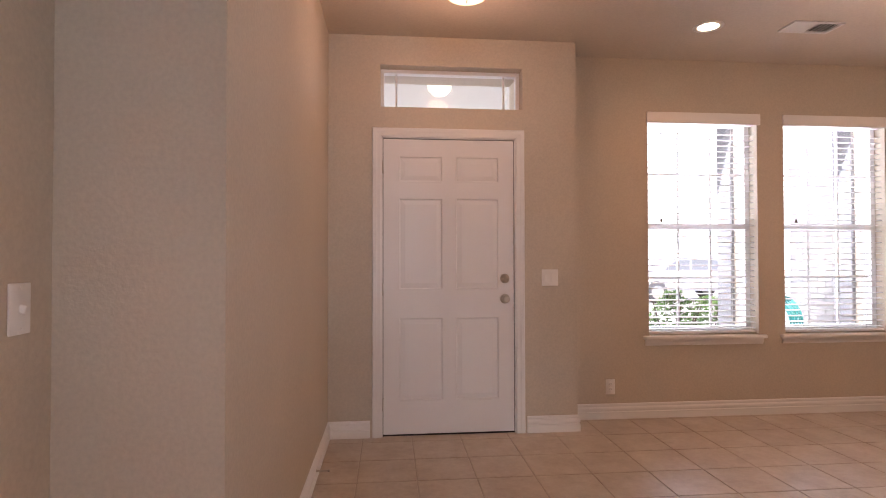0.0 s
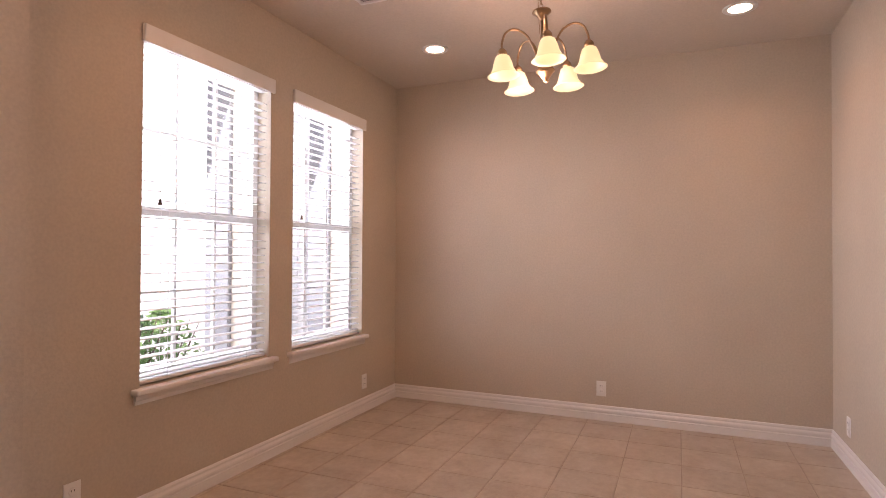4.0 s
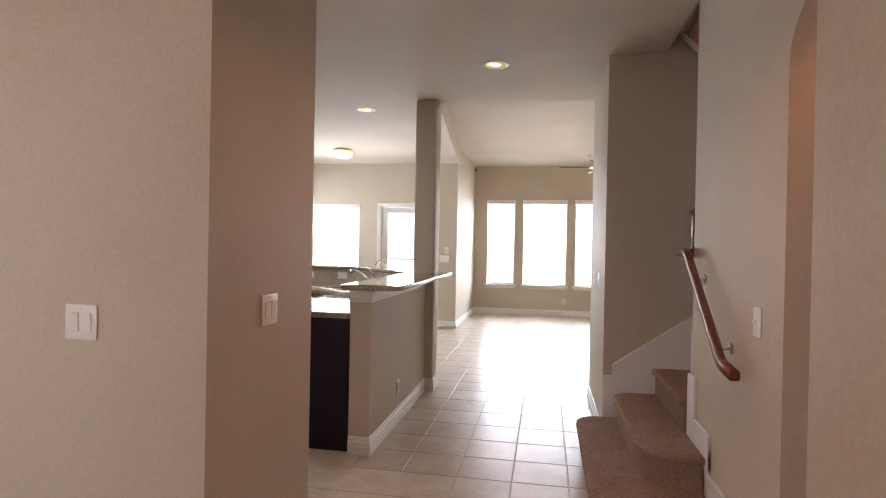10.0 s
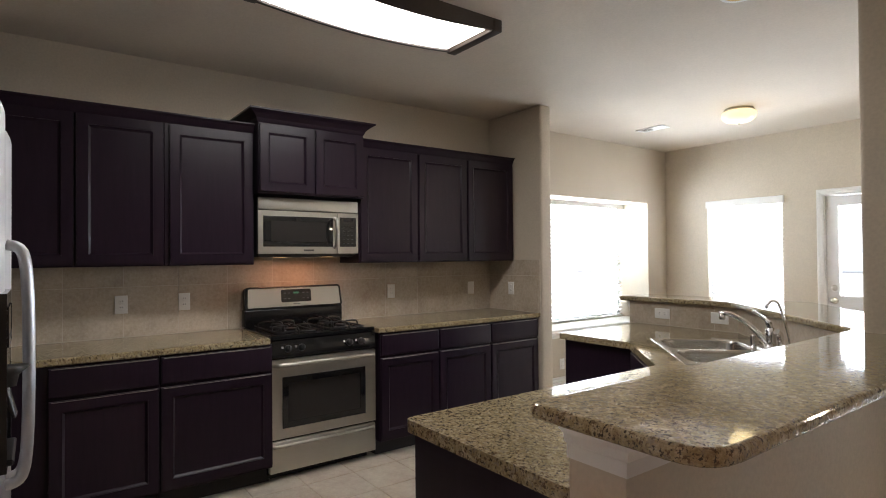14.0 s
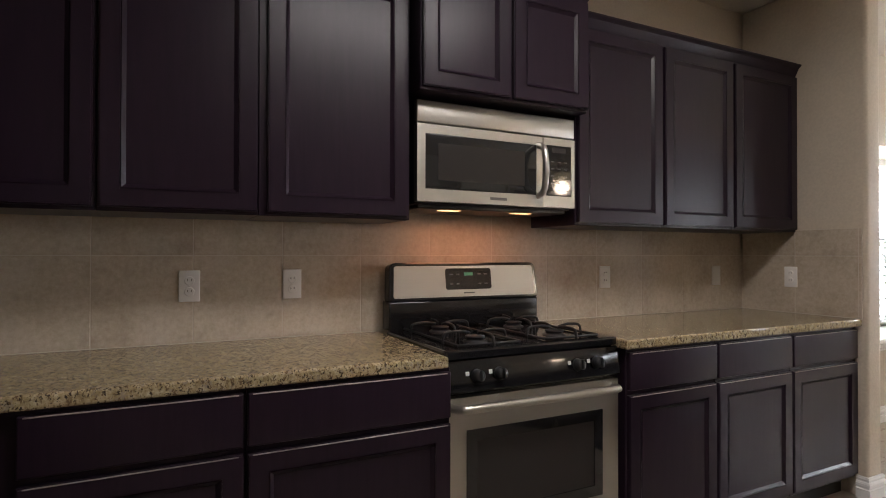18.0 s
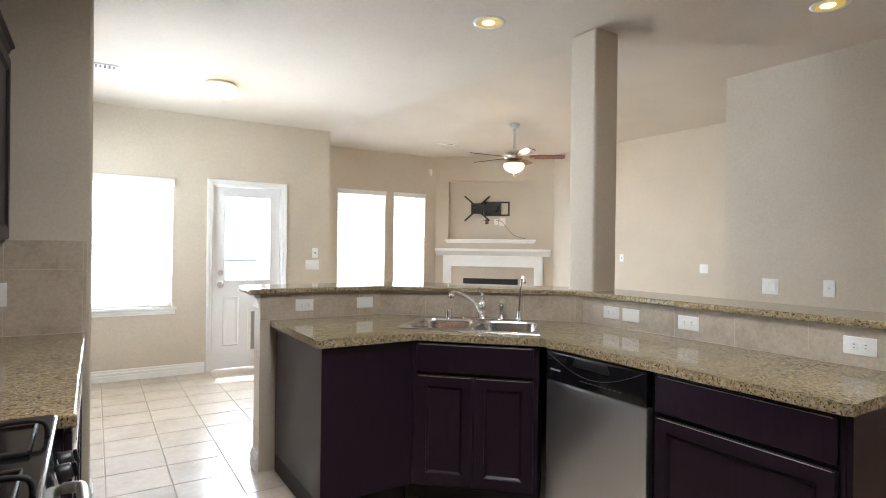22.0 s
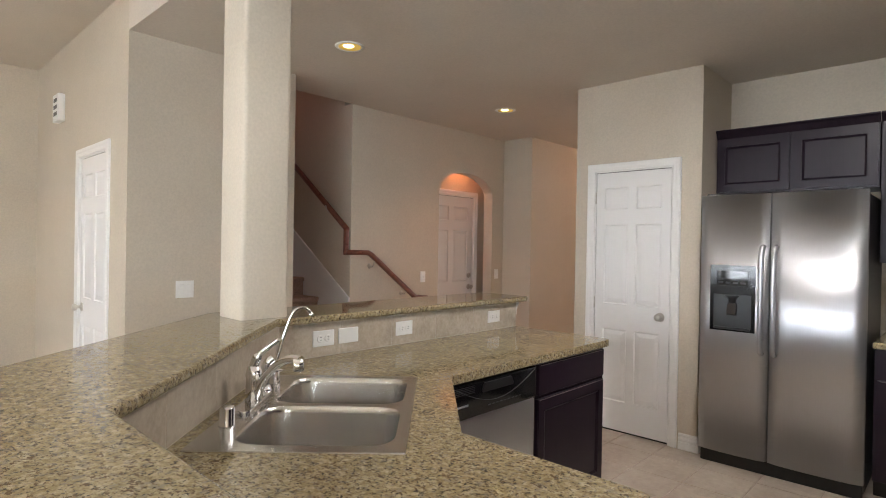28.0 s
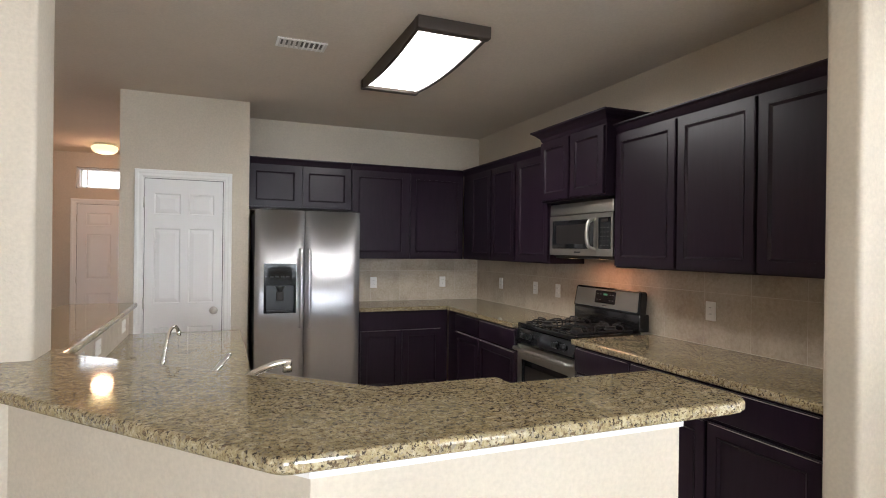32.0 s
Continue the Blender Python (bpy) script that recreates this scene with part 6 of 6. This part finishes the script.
    bm = bmesh.new()
    rows = [[bm.verts.new((x, -b + 0.05 + (2 * b - 0.1) * k / n, -hh + 0.012 - 0.035 * math.sin(math.pi * k / n))) for x in (-a + 0.02, a - 0.02)] for k in range(n + 1)]
    for r, q in zip(rows, rows[1:]):
        fc = bm.faces.new((r[0], r[1], q[1], q[0]))
        fc.smooth = True
    bmesh.ops.recalc_face_normals(bm, faces=bm.faces)
    part("diffuser", bm, M["lamp_cool"], f, "glowing white acrylic diffuser")
    for s in (-1, 1):
        part("end_board", box(-a - 0.005, s * b - 0.03, -hh - 0.005, a + 0.005, s * b + 0.03, 0.0, 0.006, 2), M["dark_frame"], f, "dark wood end board")
        bm = bmesh.new()
        rr = []
        for k in range(n + 1):
            y = -b + 2 * b * k / n
            zb = -hh + 0.004 - 0.035 * math.sin(math.pi * k / n)
            rr.append([bm.verts.new(p) for p in ((s * a, y, zb), (s * (a - 0.022), y, zb), (s * (a - 0.022), y, 0), (s * a, y, 0))])
        for r, q in zip(rr, rr[1:]):
            for j in range(4):
                bm.faces.new((r[j], r[(j + 1) % 4], q[(j + 1) % 4], q[j]))
        bmesh.ops.recalc_face_normals(bm, faces=bm.faces)
        part("side_board", bm, M["dark_frame"], f, "dark wood side board")


fluorescent()


def chandelier():
    c = thing("chandelier", pose(3.19, 3.065, H, -4, 1) @ pose(0, 0, 0.355 - H) @ Matrix.Diagonal((0.91, 0.91, 0.9, 1)), "five-arm antique brass chandelier with glowing bell glass shades", "chandelier")
    top = 2.65
    part("ceiling_rose", moved(lathe([(0, 0), (0.065, 0), (0.06, -0.02), (0.02, -0.035), (0, -0.036)], 20), pose(0, 0, top)), M["bronze"], c)
    for k in range(12):
        z = top - 0.05 - 0.022 * k
        if z < 2.43:
            break
        pts = [(0.009 * math.cos(t), 0, z + 0.016 * math.sin(t)) for t in [2 * math.pi * i / 10 for i in range(11)]]
        bm = tube(pts, 0.0018, 5, caps=False)
        part("chain_link", moved(bm, Matrix.Translation((0, 0, 0)) @ Matrix.Rotation(math.pi / 2 * (k % 2), 4, "Z")), M["bronze"], c)
    part("cord", tube(bend([(0.01, 0, top - 0.04), (0.03, 0.02, 2.55), (0.055, 0.03, 2.35), (0.03, 0.02, 2.22), (0.004, 0.0, 2.40)], 6), 0.002, 5), M["bronze"], c)
    part("top_cup", moved(lathe([(0.0, 0.045), (0.02, 0.045), (0.052, 0.03), (0.055, 0.022), (0.03, 0.005), (0.015, -0.02), (0.012, -0.03)], 22), pose(0, 0, 2.385)), M["bronze"], c)
    part("stem", tube([(0, 0, 2.06), (0, 0, 2.38)], 0.011, 14), M["bronze"], c)
    part("hub", moved(lathe([(0, 0.03), (0.02, 0.03), (0.05, 0.016), (0.055, 0.006), (0.04, -0.006), (0.025, -0.03), (0.012, -0.042), (0.016, -0.05), (0.0, -0.06)], 24), pose(0, 0, 2.05)), M["bronze"], c)
    for k in range(5):
        m = Matrix.Rotation(2 * math.pi * k / 5 + radians(196), 4, "Z")
        arm = part("arm", moved(tube(bend([(0.035, 0, 2.06), (0.05, 0, 2.16), (0.10, 0, 2.265), (0.17, 0, 2.30), (0.225, 0, 2.275), (0.25, 0, 2.215), (0.252, 0, 2.17)], 6), 0.0065, 8), m), M["bronze"], c)
        part("socket_cup", moved(lathe([(0, 0.03), (0.012, 0.03), (0.026, 0.012), (0.028, -0.012), (0.0, -0.012)], 16), m @ pose(0.252, 0, 2.155)), M["bronze"], arm)
        part("shade", moved(lathe([(0.024, 0.0), (0.04, -0.012), (0.052, -0.045), (0.06, -0.08), (0.075, -0.108), (0.092, -0.122), (0.089, -0.124), (0.07, -0.11), (0.055, -0.08), (0.046, -0.045), (0.03, -0.014)], 24), m @ pose(0.252, 0, 2.145)), M["lamp_shade"], arm, "glowing bell glass shade")


M["lamp_shade"] = glow("alabaster lamp glass", (1.0, 0.74, 0.34), 0.5, (0.35, 0.34, 0.3))
chandelier()


def fan():
    f = thing("ceiling_fan", pose(-0.66, -5.43, HL), "ceiling fan with walnut blades and a glowing bowl light", "ceiling fan")
    part("canopy", lathe([(0, 0), (0.07, 0), (0.068, -0.02), (0.045, -0.05), (0.02, -0.06), (0, -0.06)], 22), M["white_metal"], f)
    part("downrod", tube([(0, 0, -0.05), (0, 0, -0.36)], 0.012, 12), M["white_metal"], f)
    part("motor", lathe([(0, -0.34), (0.03, -0.34), (0.10, -0.365), (0.14, -0.39), (0.145, -0.44), (0.11, -0.47), (0.05, -0.475), (0, -0.475)], 28), M["nickel"], f)
    part("light_fitter", lathe([(0.05, -0.47), (0.10, -0.485), (0.13, -0.51), (0.125, -0.52), (0, -0.52)], 24), M["bronze"], f)
    part("glass_bowl", lathe([(0.128, -0.515), (0.14, -0.54), (0.125, -0.585), (0.08, -0.62), (0.03, -0.635), (0, -0.637)], 28), M["lamp_fan"], f, "glowing ribbed glass bowl")
    part("finial", lathe([(0, -0.66), (0.006, -0.655), (0.008, -0.645), (0.012, -0.636), (0, -0.636)], 10), M["bronze"], f)
    for x in (-0.05, 0.05):
        part("pull_chain", tube([(x, 0.04, -0.52), (x, 0.04, -0.72)], 0.0015, 5), M["bronze"], f)
    for k in range(5):
        m = Matrix.Rotation(2 * math.pi * k / 5 + 1.2, 4, "Z")
        br = part("blade_iron", moved(prism([(0.12, -0.02), (0.26, -0.035), (0.26, 0.035), (0.12, 0.02)], -0.448, -0.442), m), M["bronze"], f)
        part("blade", moved(prism(rounded([(0.20, -0.055), (0.66, -0.07), (0.66, 0.07), (0.20, 0.055)], [0.02, 0.05, 0.05, 0.02]), -0.004, 0.004), m @ Matrix.Translation((0, 0, -0.435)) @ Matrix.Rotation(radians(-12), 4, "X")), M["walnut"], br, "walnut fan blade")


fan()
sm = thing("smoke_detector", pose(-2.4, -2.75, HL), "round white smoke detector on the ceiling", "smoke detector")
part("case", lathe([(0, -0.035), (0.045, -0.035), (0.06, -0.02), (0.065, 0.0), (0, 0)], 24), M["plastic"], sm)
ms = thing("alarm_sensor", pose(-1.12, YL, 2.72, 0, 0, 180), "small white alarm sensor in the corner by the fireplace", "sensor")
part("case", box(-0.03, -0.04, -0.055, 0.03, 0, 0.055, 0.008, 2), M["plastic"], ms)
cs = thing("corner_sensor", pose(XJ2, YL, 2.93, 0, 0, -135), "small dark corner camera near the ceiling", "sensor")
part("case", lathe([(0, 0.03), (0.02, 0.028), (0.03, 0.01), (0.03, -0.02), (0, -0.03)], 14), M["fridge_side"], cs)


# ---- fireplace across the corner ----
def fireplace():
    m = pose(-1.25, YL, 0, 0, 0, 135)
    L = math.hypot(1.5, 1.5)
    niche = (L - 1.88, L - 0.36, 1.52, 2.56)
    fb = (L - 1.57, L - 0.63, 0.12, 0.80)
    w = tagged(obj("wall_fireplace", wall_mesh("y", 0.0, 0.12, 0.0, L, 0, HL, [niche, fb]), M["wall"]), "tan diagonal chimney wall with a shallow niche", "wall", kind="structure")
    w.matrix_basis = m
    nb = tagged(obj("niche_back", box(niche[0] - 0.02, 0.12, niche[2] - 0.02, niche[1] + 0.02, 0.15, niche[3] + 0.02), M["wall"]), "tan back of the television niche", "wall", kind="structure")
    nb.matrix_basis = m
    f = thing("fireplace", m, "white wooden mantel round a beige tiled gas fireplace", "fireplace")
    x0, x1 = L - 2.09, L - 0.05
    part("mantel_shelf", moved(sweep([(0.0, 0.0), (0.03, 0.0), (0.05, 0.02), (0.09, 0.05), (0.13, 0.085), (0.15, 0.09), (0.15, 0.13), (0.0, 0.13)], [(x0, 0), (x1, 0)]), pose(0, 0, 1.22)), M["trim"], f, "white moulded mantel shelf")
    part("frieze", box(x0 + 0.13, -0.05, 1.03, x1 - 0.13, 0.0, 1.225, 0.004), M["trim"], f)
    for a in (x0 + 0.13, x1 - 0.28):
        part("pilaster", join(box(a, -0.05, 0.0, a + 0.15, 0, 1.04, 0.004), box(a + 0.03, -0.062, 0.16, a + 0.12, -0.05, 0.98, 0.004)), M["trim"], f, "white mantel pilaster")
    part("surround", wall_mesh("y", -0.012, 0.0, x0 + 0.28, x1 - 0.28, 0.0, 1.03, [fb]), M["hearth_tile"], f, "beige stone tile surround")
    part("firebox", join(join(box(fb[0], 0.42, fb[2], fb[1], 0.44, fb[3]), box(fb[0] - 0.02, 0.0, fb[2], fb[0], 0.44, fb[3])), join(join(box(fb[1], 0.0, fb[2], fb[1] + 0.02, 0.44, fb[3]), box(fb[0], 0.0, fb[3], fb[1], 0.44, fb[3] + 0.02)), box(fb[0], 0.0, fb[2] - 0.02, fb[1], 0.44, fb[2]))), M["soot"], f, "sooty black firebox")
    part("metal_trim", wall_mesh("y", -0.02, -0.012, fb[0] - 0.02, fb[1] + 0.02, fb[2] - 0.02, fb[3] + 0.02, [(fb[0] + 0.03, fb[1] - 0.03, fb[2] + 0.05, fb[3] - 0.09)]), M["black_satin"], f)
    for k in range(3):
        part("gas_log", moved(tube([(-0.26, 0, 0), (0.0, 0.01, 0.02), (0.26, 0, 0)], [0.045, 0.05, 0.04], 10), pose((fb[0] + fb[1]) / 2, 0.18 + 0.07 * k, fb[2] + 0.06 + 0.06 * k, 0, 0, 8 - 9 * k)), M["bark"], f)
    part("hearth_slab", box(x0 + 0.05, -0.40, 0.0, x1 - 0.05, -0.065, 0.015, 0.003), M["hearth_tile"], f)
    lg = thing("niche_ledge", m, "white moulded ledge under the television niche", "ledge", "", "structure")
    part("ledge_board", box(niche[0] - 0.05, -0.045, 1.485, niche[1] + 0.05, 0.12, 1.52, 0.006, 2), M["trim"], lg)
    part("apron", box(niche[0] - 0.03, -0.018, 1.45, niche[1] + 0.03, 0.0, 1.485, 0.003), M["trim"], lg)
    tv = thing("tv_bracket", m @ pose(0.88, 0.12, 2.07), "black articulated television wall bracket, empty", "wall bracket")
    part("wall_plate", wall_mesh("y", -0.02, 0.0, 0.0, 0.46, -0.13, 0.13, [(0.31, 0.43, -0.10, 0.10), (0.08, 0.17, -0.04, 0.05)]), M["black_satin"], tv)
    part("swing_arm", box(-0.18, -0.09, -0.05, 0.26, -0.05, 0.05, 0.006), M["black_satin"], tv)
    head = part("head_plate", moved(wall_mesh("y", -0.012, 0.012, -0.10, 0.12, -0.095, 0.095, [(-0.05, -0.02, -0.02, 0.02)]), pose(-0.12, -0.11, 0)), M["black_satin"], tv)
    for sx in (-1, 1):
        for sz in (-1, 1):
            part("claw_arm", moved(box(0.0, -0.008, -0.014, 0.21, 0.008, 0.014, 0.003), pose(-0.11 + sx * 0.07, -0.125, sz * 0.08, 0, -sz * 42 if sx > 0 else 180 + sz * 42)), M["black_satin"], head)
    pl = thing("power_outlet", m @ pose(1.10, 0.12, 1.84), "white outlet plates in the television niche with loose cable", "outlet")
    part("cover", box(-0.04, -0.006, -0.055, 0.035, 0, 0.055, 0.002), M["plastic"], pl)
    part("cover", box(0.055, -0.006, -0.075, 0.165, 0, 0.075, 0.002), M["plastic"], pl)
    part("loose_cable", tube(bend([(0.0, -0.01, 0.02), (0.10, -0.03, 0.0), (0.2, -0.03, -0.12), (0.32, -0.03, -0.24), (0.5, -0.03, -0.30), (0.52, -0.03, -0.27)], 6), 0.0035, 6), M["black_satin"], pl)
    jb = thing("junction_box", m @ pose(0.90, 0.12, 1.84), "open brown cable box with loose wires", "junction box")
    part("case", box(0.0, -0.004, -0.045, 0.06, 0, 0.045, 0.002), M["rail"], jb)
    part("loose_wire", tube(bend([(0.03, -0.005, 0.01), (-0.03, -0.03, 0.02), (-0.08, -0.03, -0.02)], 5), 0.003, 6), M["black_satin"], jb)


fireplace()


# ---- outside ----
# emissive ring added round the house so the view outside washes out white
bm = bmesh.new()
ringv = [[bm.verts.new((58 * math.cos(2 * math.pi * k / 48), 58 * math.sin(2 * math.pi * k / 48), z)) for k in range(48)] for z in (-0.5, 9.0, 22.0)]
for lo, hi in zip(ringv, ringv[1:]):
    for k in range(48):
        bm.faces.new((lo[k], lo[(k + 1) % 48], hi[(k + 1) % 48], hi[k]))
tagged(obj("backdrop", bm, M["sky_glow"]), "glowing ring added as a washed-out bright distance", "backdrop", kind="structure")
gnd = tagged(obj("ground", box(-60, -70, -0.3, 60, 70, -0.14), M["grass"]), "green lawn outside the house", "ground", kind="structure")
walkway = tagged(obj("pavement", box(-30, YW + 1.3, -0.14, 30.0, YW + 8.9, -0.09), M["concrete"]), "pale concrete front walk", "pavement", kind="structure")
yard = tagged(obj("patio_slab", box(-45, YL - 45, -0.14, 45, YBK - 0.35, -0.10), M["concrete"]), "pale concrete patio behind the house", "pavement", kind="structure")
drive = tagged(obj("road", box(-40, YW + 9.0, -0.14, 40, YW + 44.0, -0.12), M["concrete"]), "pale concrete street", "road", kind="structure")


def brick_wall(name, m, length, height, label, limit=300):
    """A wall of running-bond brick; local x along it, face towards -y."""
    w = tagged(obj(name, box(0, 0.012, 0, length, 0.11, height), M["mortar"]), label, "wall", "", "structure")
    w.matrix_basis = m
    me = bpy.data.meshes.new("brick")
    bm = box(0, 0, 0, 0.194, 0.05, 0.057, 0.004)
    bm.to_mesh(me)
    bm.free()
    me.materials.append(M["brick"])
    n, row = 0, 0
    z = 0.0
    while z < height - 0.06:
        x = -0.1 * (row % 2)
        while x < length - 0.12:
            if x >= -0.001:
                o = new("brick", me)
                o.parent = w
                o.location = (x, 0, z)
                n += 1
            x += 0.204
        z += 0.067
        row += 1
    return w


brick_wall("wall_porch_brick", pose(4.62, YW + 1.70, -0.1, 0, 0, -90), 1.35, 2.9, "brick wing wall outside the dining windows")
brick_wall("wall_front_brick", pose(1.30, YW + 0.42, -0.1, 0, 0, 90), 0.12, 2.9, "brick jamb beside the dining window")
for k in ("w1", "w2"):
    ret = tagged(obj("wall_brick_return", box(WIN[k][1] - 0.02, YW + 0.302, -0.1, WIN[k][1] + 0.09, YW + 0.50, 2.75), M["brick_shaded"]), "brick return beside a dining window, coloured as in shade", "wall", kind="structure")
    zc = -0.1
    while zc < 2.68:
        br = obj("brick", box(WIN[k][1] - 0.026, YW + 0.306, zc + 0.005, WIN[k][1] - 0.012, YW + 0.497, zc + 0.062), M["brick_shaded"], ret)
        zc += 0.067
pc = tagged(obj("ceiling_porch", box(-1.6, YD + 0.45, 2.85, 1.5, YD + 2.4, 2.95), M["soffit"]), "white porch ceiling over the front door", "ceiling", kind="structure")
pl = thing("porch_light", pose(0.655, YD + 1.2, 2.85), "glowing glass porch ceiling light", "ceiling light")
part("canopy", lathe([(0, 0), (0.08, 0), (0.08, -0.03), (0, -0.03)], 20), M["nickel"], pl)
part("glass_bowl", lathe([(0.085, -0.03), (0.112, -0.06), (0.104, -0.11), (0.06, -0.155), (0, -0.168)], 24), M["porch_lamp"], pl)


def shrub(x, y, r, hgt, seed):
    s = thing("shrub", pose(x, y, -0.14), "leafy green garden shrub outside the window", "shrub", "shrubs")
    rnd = random.Random(seed)
    tr = bmesh.new()
    for k in range(7):
        a = 2 * math.pi * k / 7
        tube([(0, 0, 0), (r * 0.3 * math.cos(a), r * 0.3 * math.sin(a), hgt * 0.5), (r * 0.7 * math.cos(a), r * 0.7 * math.sin(a), hgt * 0.9)], [0.012, 0.009, 0.004], 5, tr)
    part("stems", tr, M["bark"], s)
    verts, faces = [], []
    for k in range(1500):
        a, u, v = rnd.uniform(0, 2 * math.pi), rnd.random() ** 0.4, rnd.uniform(0.15, 1)
        q = r * u * math.sin(math.pi * (0.25 + 0.7 * v)) * (1 + 0.2 * math.sin(3 * a + seed))
        c = Vector((q * math.cos(a), q * math.sin(a), hgt * v))
        d = Vector((rnd.uniform(-1, 1), rnd.uniform(-1, 1), rnd.uniform(-0.5, 1))).normalized()
        e = d.orthogonal().normalized() * 0.013
        k0 = len(verts)
        verts += [c - d * 0.025, c + e, c + d * 0.03, c - e]
        faces.append((k0, k0 + 1, k0 + 2, k0 + 3))
    me = bpy.data.meshes.new("leaves")
    me.from_pydata([tuple(v) for v in verts], [], faces)
    me.materials.append(M["leaf"])
    lv = new("foliage", me)
    lv.parent = s


shrub(3.02, YW + 1.25, 0.42, 1.02, 3)
shrub(3.52, YW + 1.45, 0.40, 0.95, 5)
hs = thing("garden_hose", pose(3.95, YW + 0.95, 0.55), "coiled green garden hose on the brick wall", "hose")
for k in range(5):
    part("coil", tube([(0.02 * k - 0.04, (0.20 + 0.012 * k) * math.cos(t), (0.24 + 0.012 * k) * math.sin(t)) for t in [2 * math.pi * i / 20 for i in range(21)]], 0.011, 6, caps=False), M["hose"], hs)
part("hanger", box(-0.05, -0.06, 0.2, 0.62, 0.06, 0.23, 0.004), M["white_metal"], hs)


# ---- parked car on the street ----
def parked_car(m):
    c = thing("parked_car", m, "pale silver saloon car parked on the street", "car")
    side = [(-2.2, 0.35), (-2.25, 0.75), (-1.9, 0.92), (-1.25, 0.98), (-0.75, 1.38), (0.55, 1.42), (1.25, 1.02), (2.1, 0.88), (2.25, 0.6), (2.2, 0.35)]
    bm = bmesh.new()
    ends = [[bm.verts.new((x, y, z)) for x, z in side] for y in (-0.85, 0.85)]
    for k in range(len(side)):
        q = (k + 1) % len(side)
        bm.faces.new((ends[0][k], ends[0][q], ends[1][q], ends[1][k]))
    bm.faces.new(ends[0])
    bm.faces.new(ends[1][::-1])
    bmesh.ops.recalc_face_normals(bm, faces=bm.faces)
    bmesh.ops.bevel(bm, geom=bm.edges[:], offset=0.05, segments=2, affect="EDGES")
    part("body", bm, M["car_paint"], c)
    for y in (-0.862, 0.862):
        for x0, x1, t0, t1 in ((-1.1, -0.30, -0.66, -0.30), (-0.22, 0.95, -0.22, 0.50)):
            w = bmesh.new()
            w.faces.new([w.verts.new(p) for p in ((x0, y, 0.99), (x1, y, 0.99), (t1, y, 1.32), (t0, y, 1.32))])
            part("side_window", w, M["car_glass"], c)
    for x in (-1.35, 1.35):
        for y in (-0.80, 0.80):
            wh = part("wheel", moved(lathe([(0.0, -0.10), (0.30, -0.10), (0.33, -0.06), (0.33, 0.06), (0.30, 0.10), (0.0, 0.10)], 20), pose(x, y, 0.33, 90)), M["tyre"], c, "grey tyre")
            part("rim", moved(lathe([(0.0, -0.112), (0.17, -0.112), (0.20, -0.10)], 16), pose(x, y, 0.33, 90)), M["nickel"], wh)
            part("rim", moved(lathe([(0.0, 0.112), (0.17, 0.112), (0.20, 0.10)], 16), pose(x, y, 0.33, 90)), M["nickel"], wh)


M["tyre"] = mat("grey tyre rubber", (0.10, 0.10, 0.10), 0.9)
M["car_glass"] = mat("car window glass", (0.22, 0.24, 0.26), 0.08)
M["car_paint"] = mat("pale silver car paint", (0.55, 0.56, 0.57), 0.25, 0.2)
parked_car(pose(9.3, YW + 12.5, -0.12, 0, 0, 4))


# ---- floor tiles ----
PITCH, GAP = 0.3275, 0.005
TX, TY = 0.68, -3.52


def tile_mesh(x0, y0, x1, y1):
    me = bpy.data.meshes.new("tile")
    bm = bmesh.new()
    b = 0.003
    lo = [bm.verts.new(p) for p in ((x0, y0, -0.006), (x1, y0, -0.006), (x1, y1, -0.006), (x0, y1, -0.006))]
    mi = [bm.verts.new((x, y, -0.0025)) for x, y in ((x0, y0), (x1, y0), (x1, y1), (x0, y1))]
    hi = [bm.verts.new((x, y, 0)) for x, y in ((x0 + b, y0 + b), (x1 - b, y0 + b), (x1 - b, y1 - b), (x0 + b, y1 - b))]
    for r, s in ((lo, mi), (mi, hi)):
        for i in range(4):
            bm.faces.new((r[i], r[(i + 1) % 4], s[(i + 1) % 4], s[i]))
    bm.faces.new(hi)
    bm.to_mesh(me)
    bm.free()
    me.materials.append(M["tile"])
    return me


whole = tile_mesh(GAP / 2, GAP / 2, PITCH - GAP / 2, PITCH - GAP / 2)


def lay(x0, y0, x1, y1, x_off=0.0):
    """Whole tiles over a rectangle of the plan, on the common grid."""
    cells = []
    for i in range(math.floor((x0 - TX) / PITCH), math.ceil((x1 - TX) / PITCH)):
        for j in range(math.floor((y0 - TY) / PITCH), math.ceil((y1 - TY) / PITCH)):
            cells.append((TX + i * PITCH, TY + j * PITCH))
    return cells


spaces = [(-1.25, -8.38, 4.75, 4.75)]
near, far = [], []
for sp in spaces:
    for x, y in lay(*sp):
        cx, cy = x + PITCH / 2, y + PITCH / 2
        if cx < -0.75 and cy > -2.4:
            continue
        close = (-0.3 < cx < 1.3 and -4.6 < cy < 0.6) or (2.4 < cx < 4.6 and -6.0 < cy < -2.2) or (1.8 < cx < 4.2 and 1.8 < cy < 4.6)
        (near if close and len(near) < 300 else far).append((x, y))
for x, y in near:
    o = new("tile", whole)
    o.parent = slab
    o.location = (x, y, 0)
rest = bmesh.new()
for x, y in far + [(x, y) for x, y in lay(-4.1, -8.38, -1.25, -2.32)]:
    k = len(rest.verts)
    rest.from_mesh(whole)
    rest.verts.ensure_lookup_table()
    bmesh.ops.translate(rest, vec=(x, y, 0), verts=rest.verts[k:])
tagged(obj("tile_field", rest, M["tile"], slab), kind="stuff")
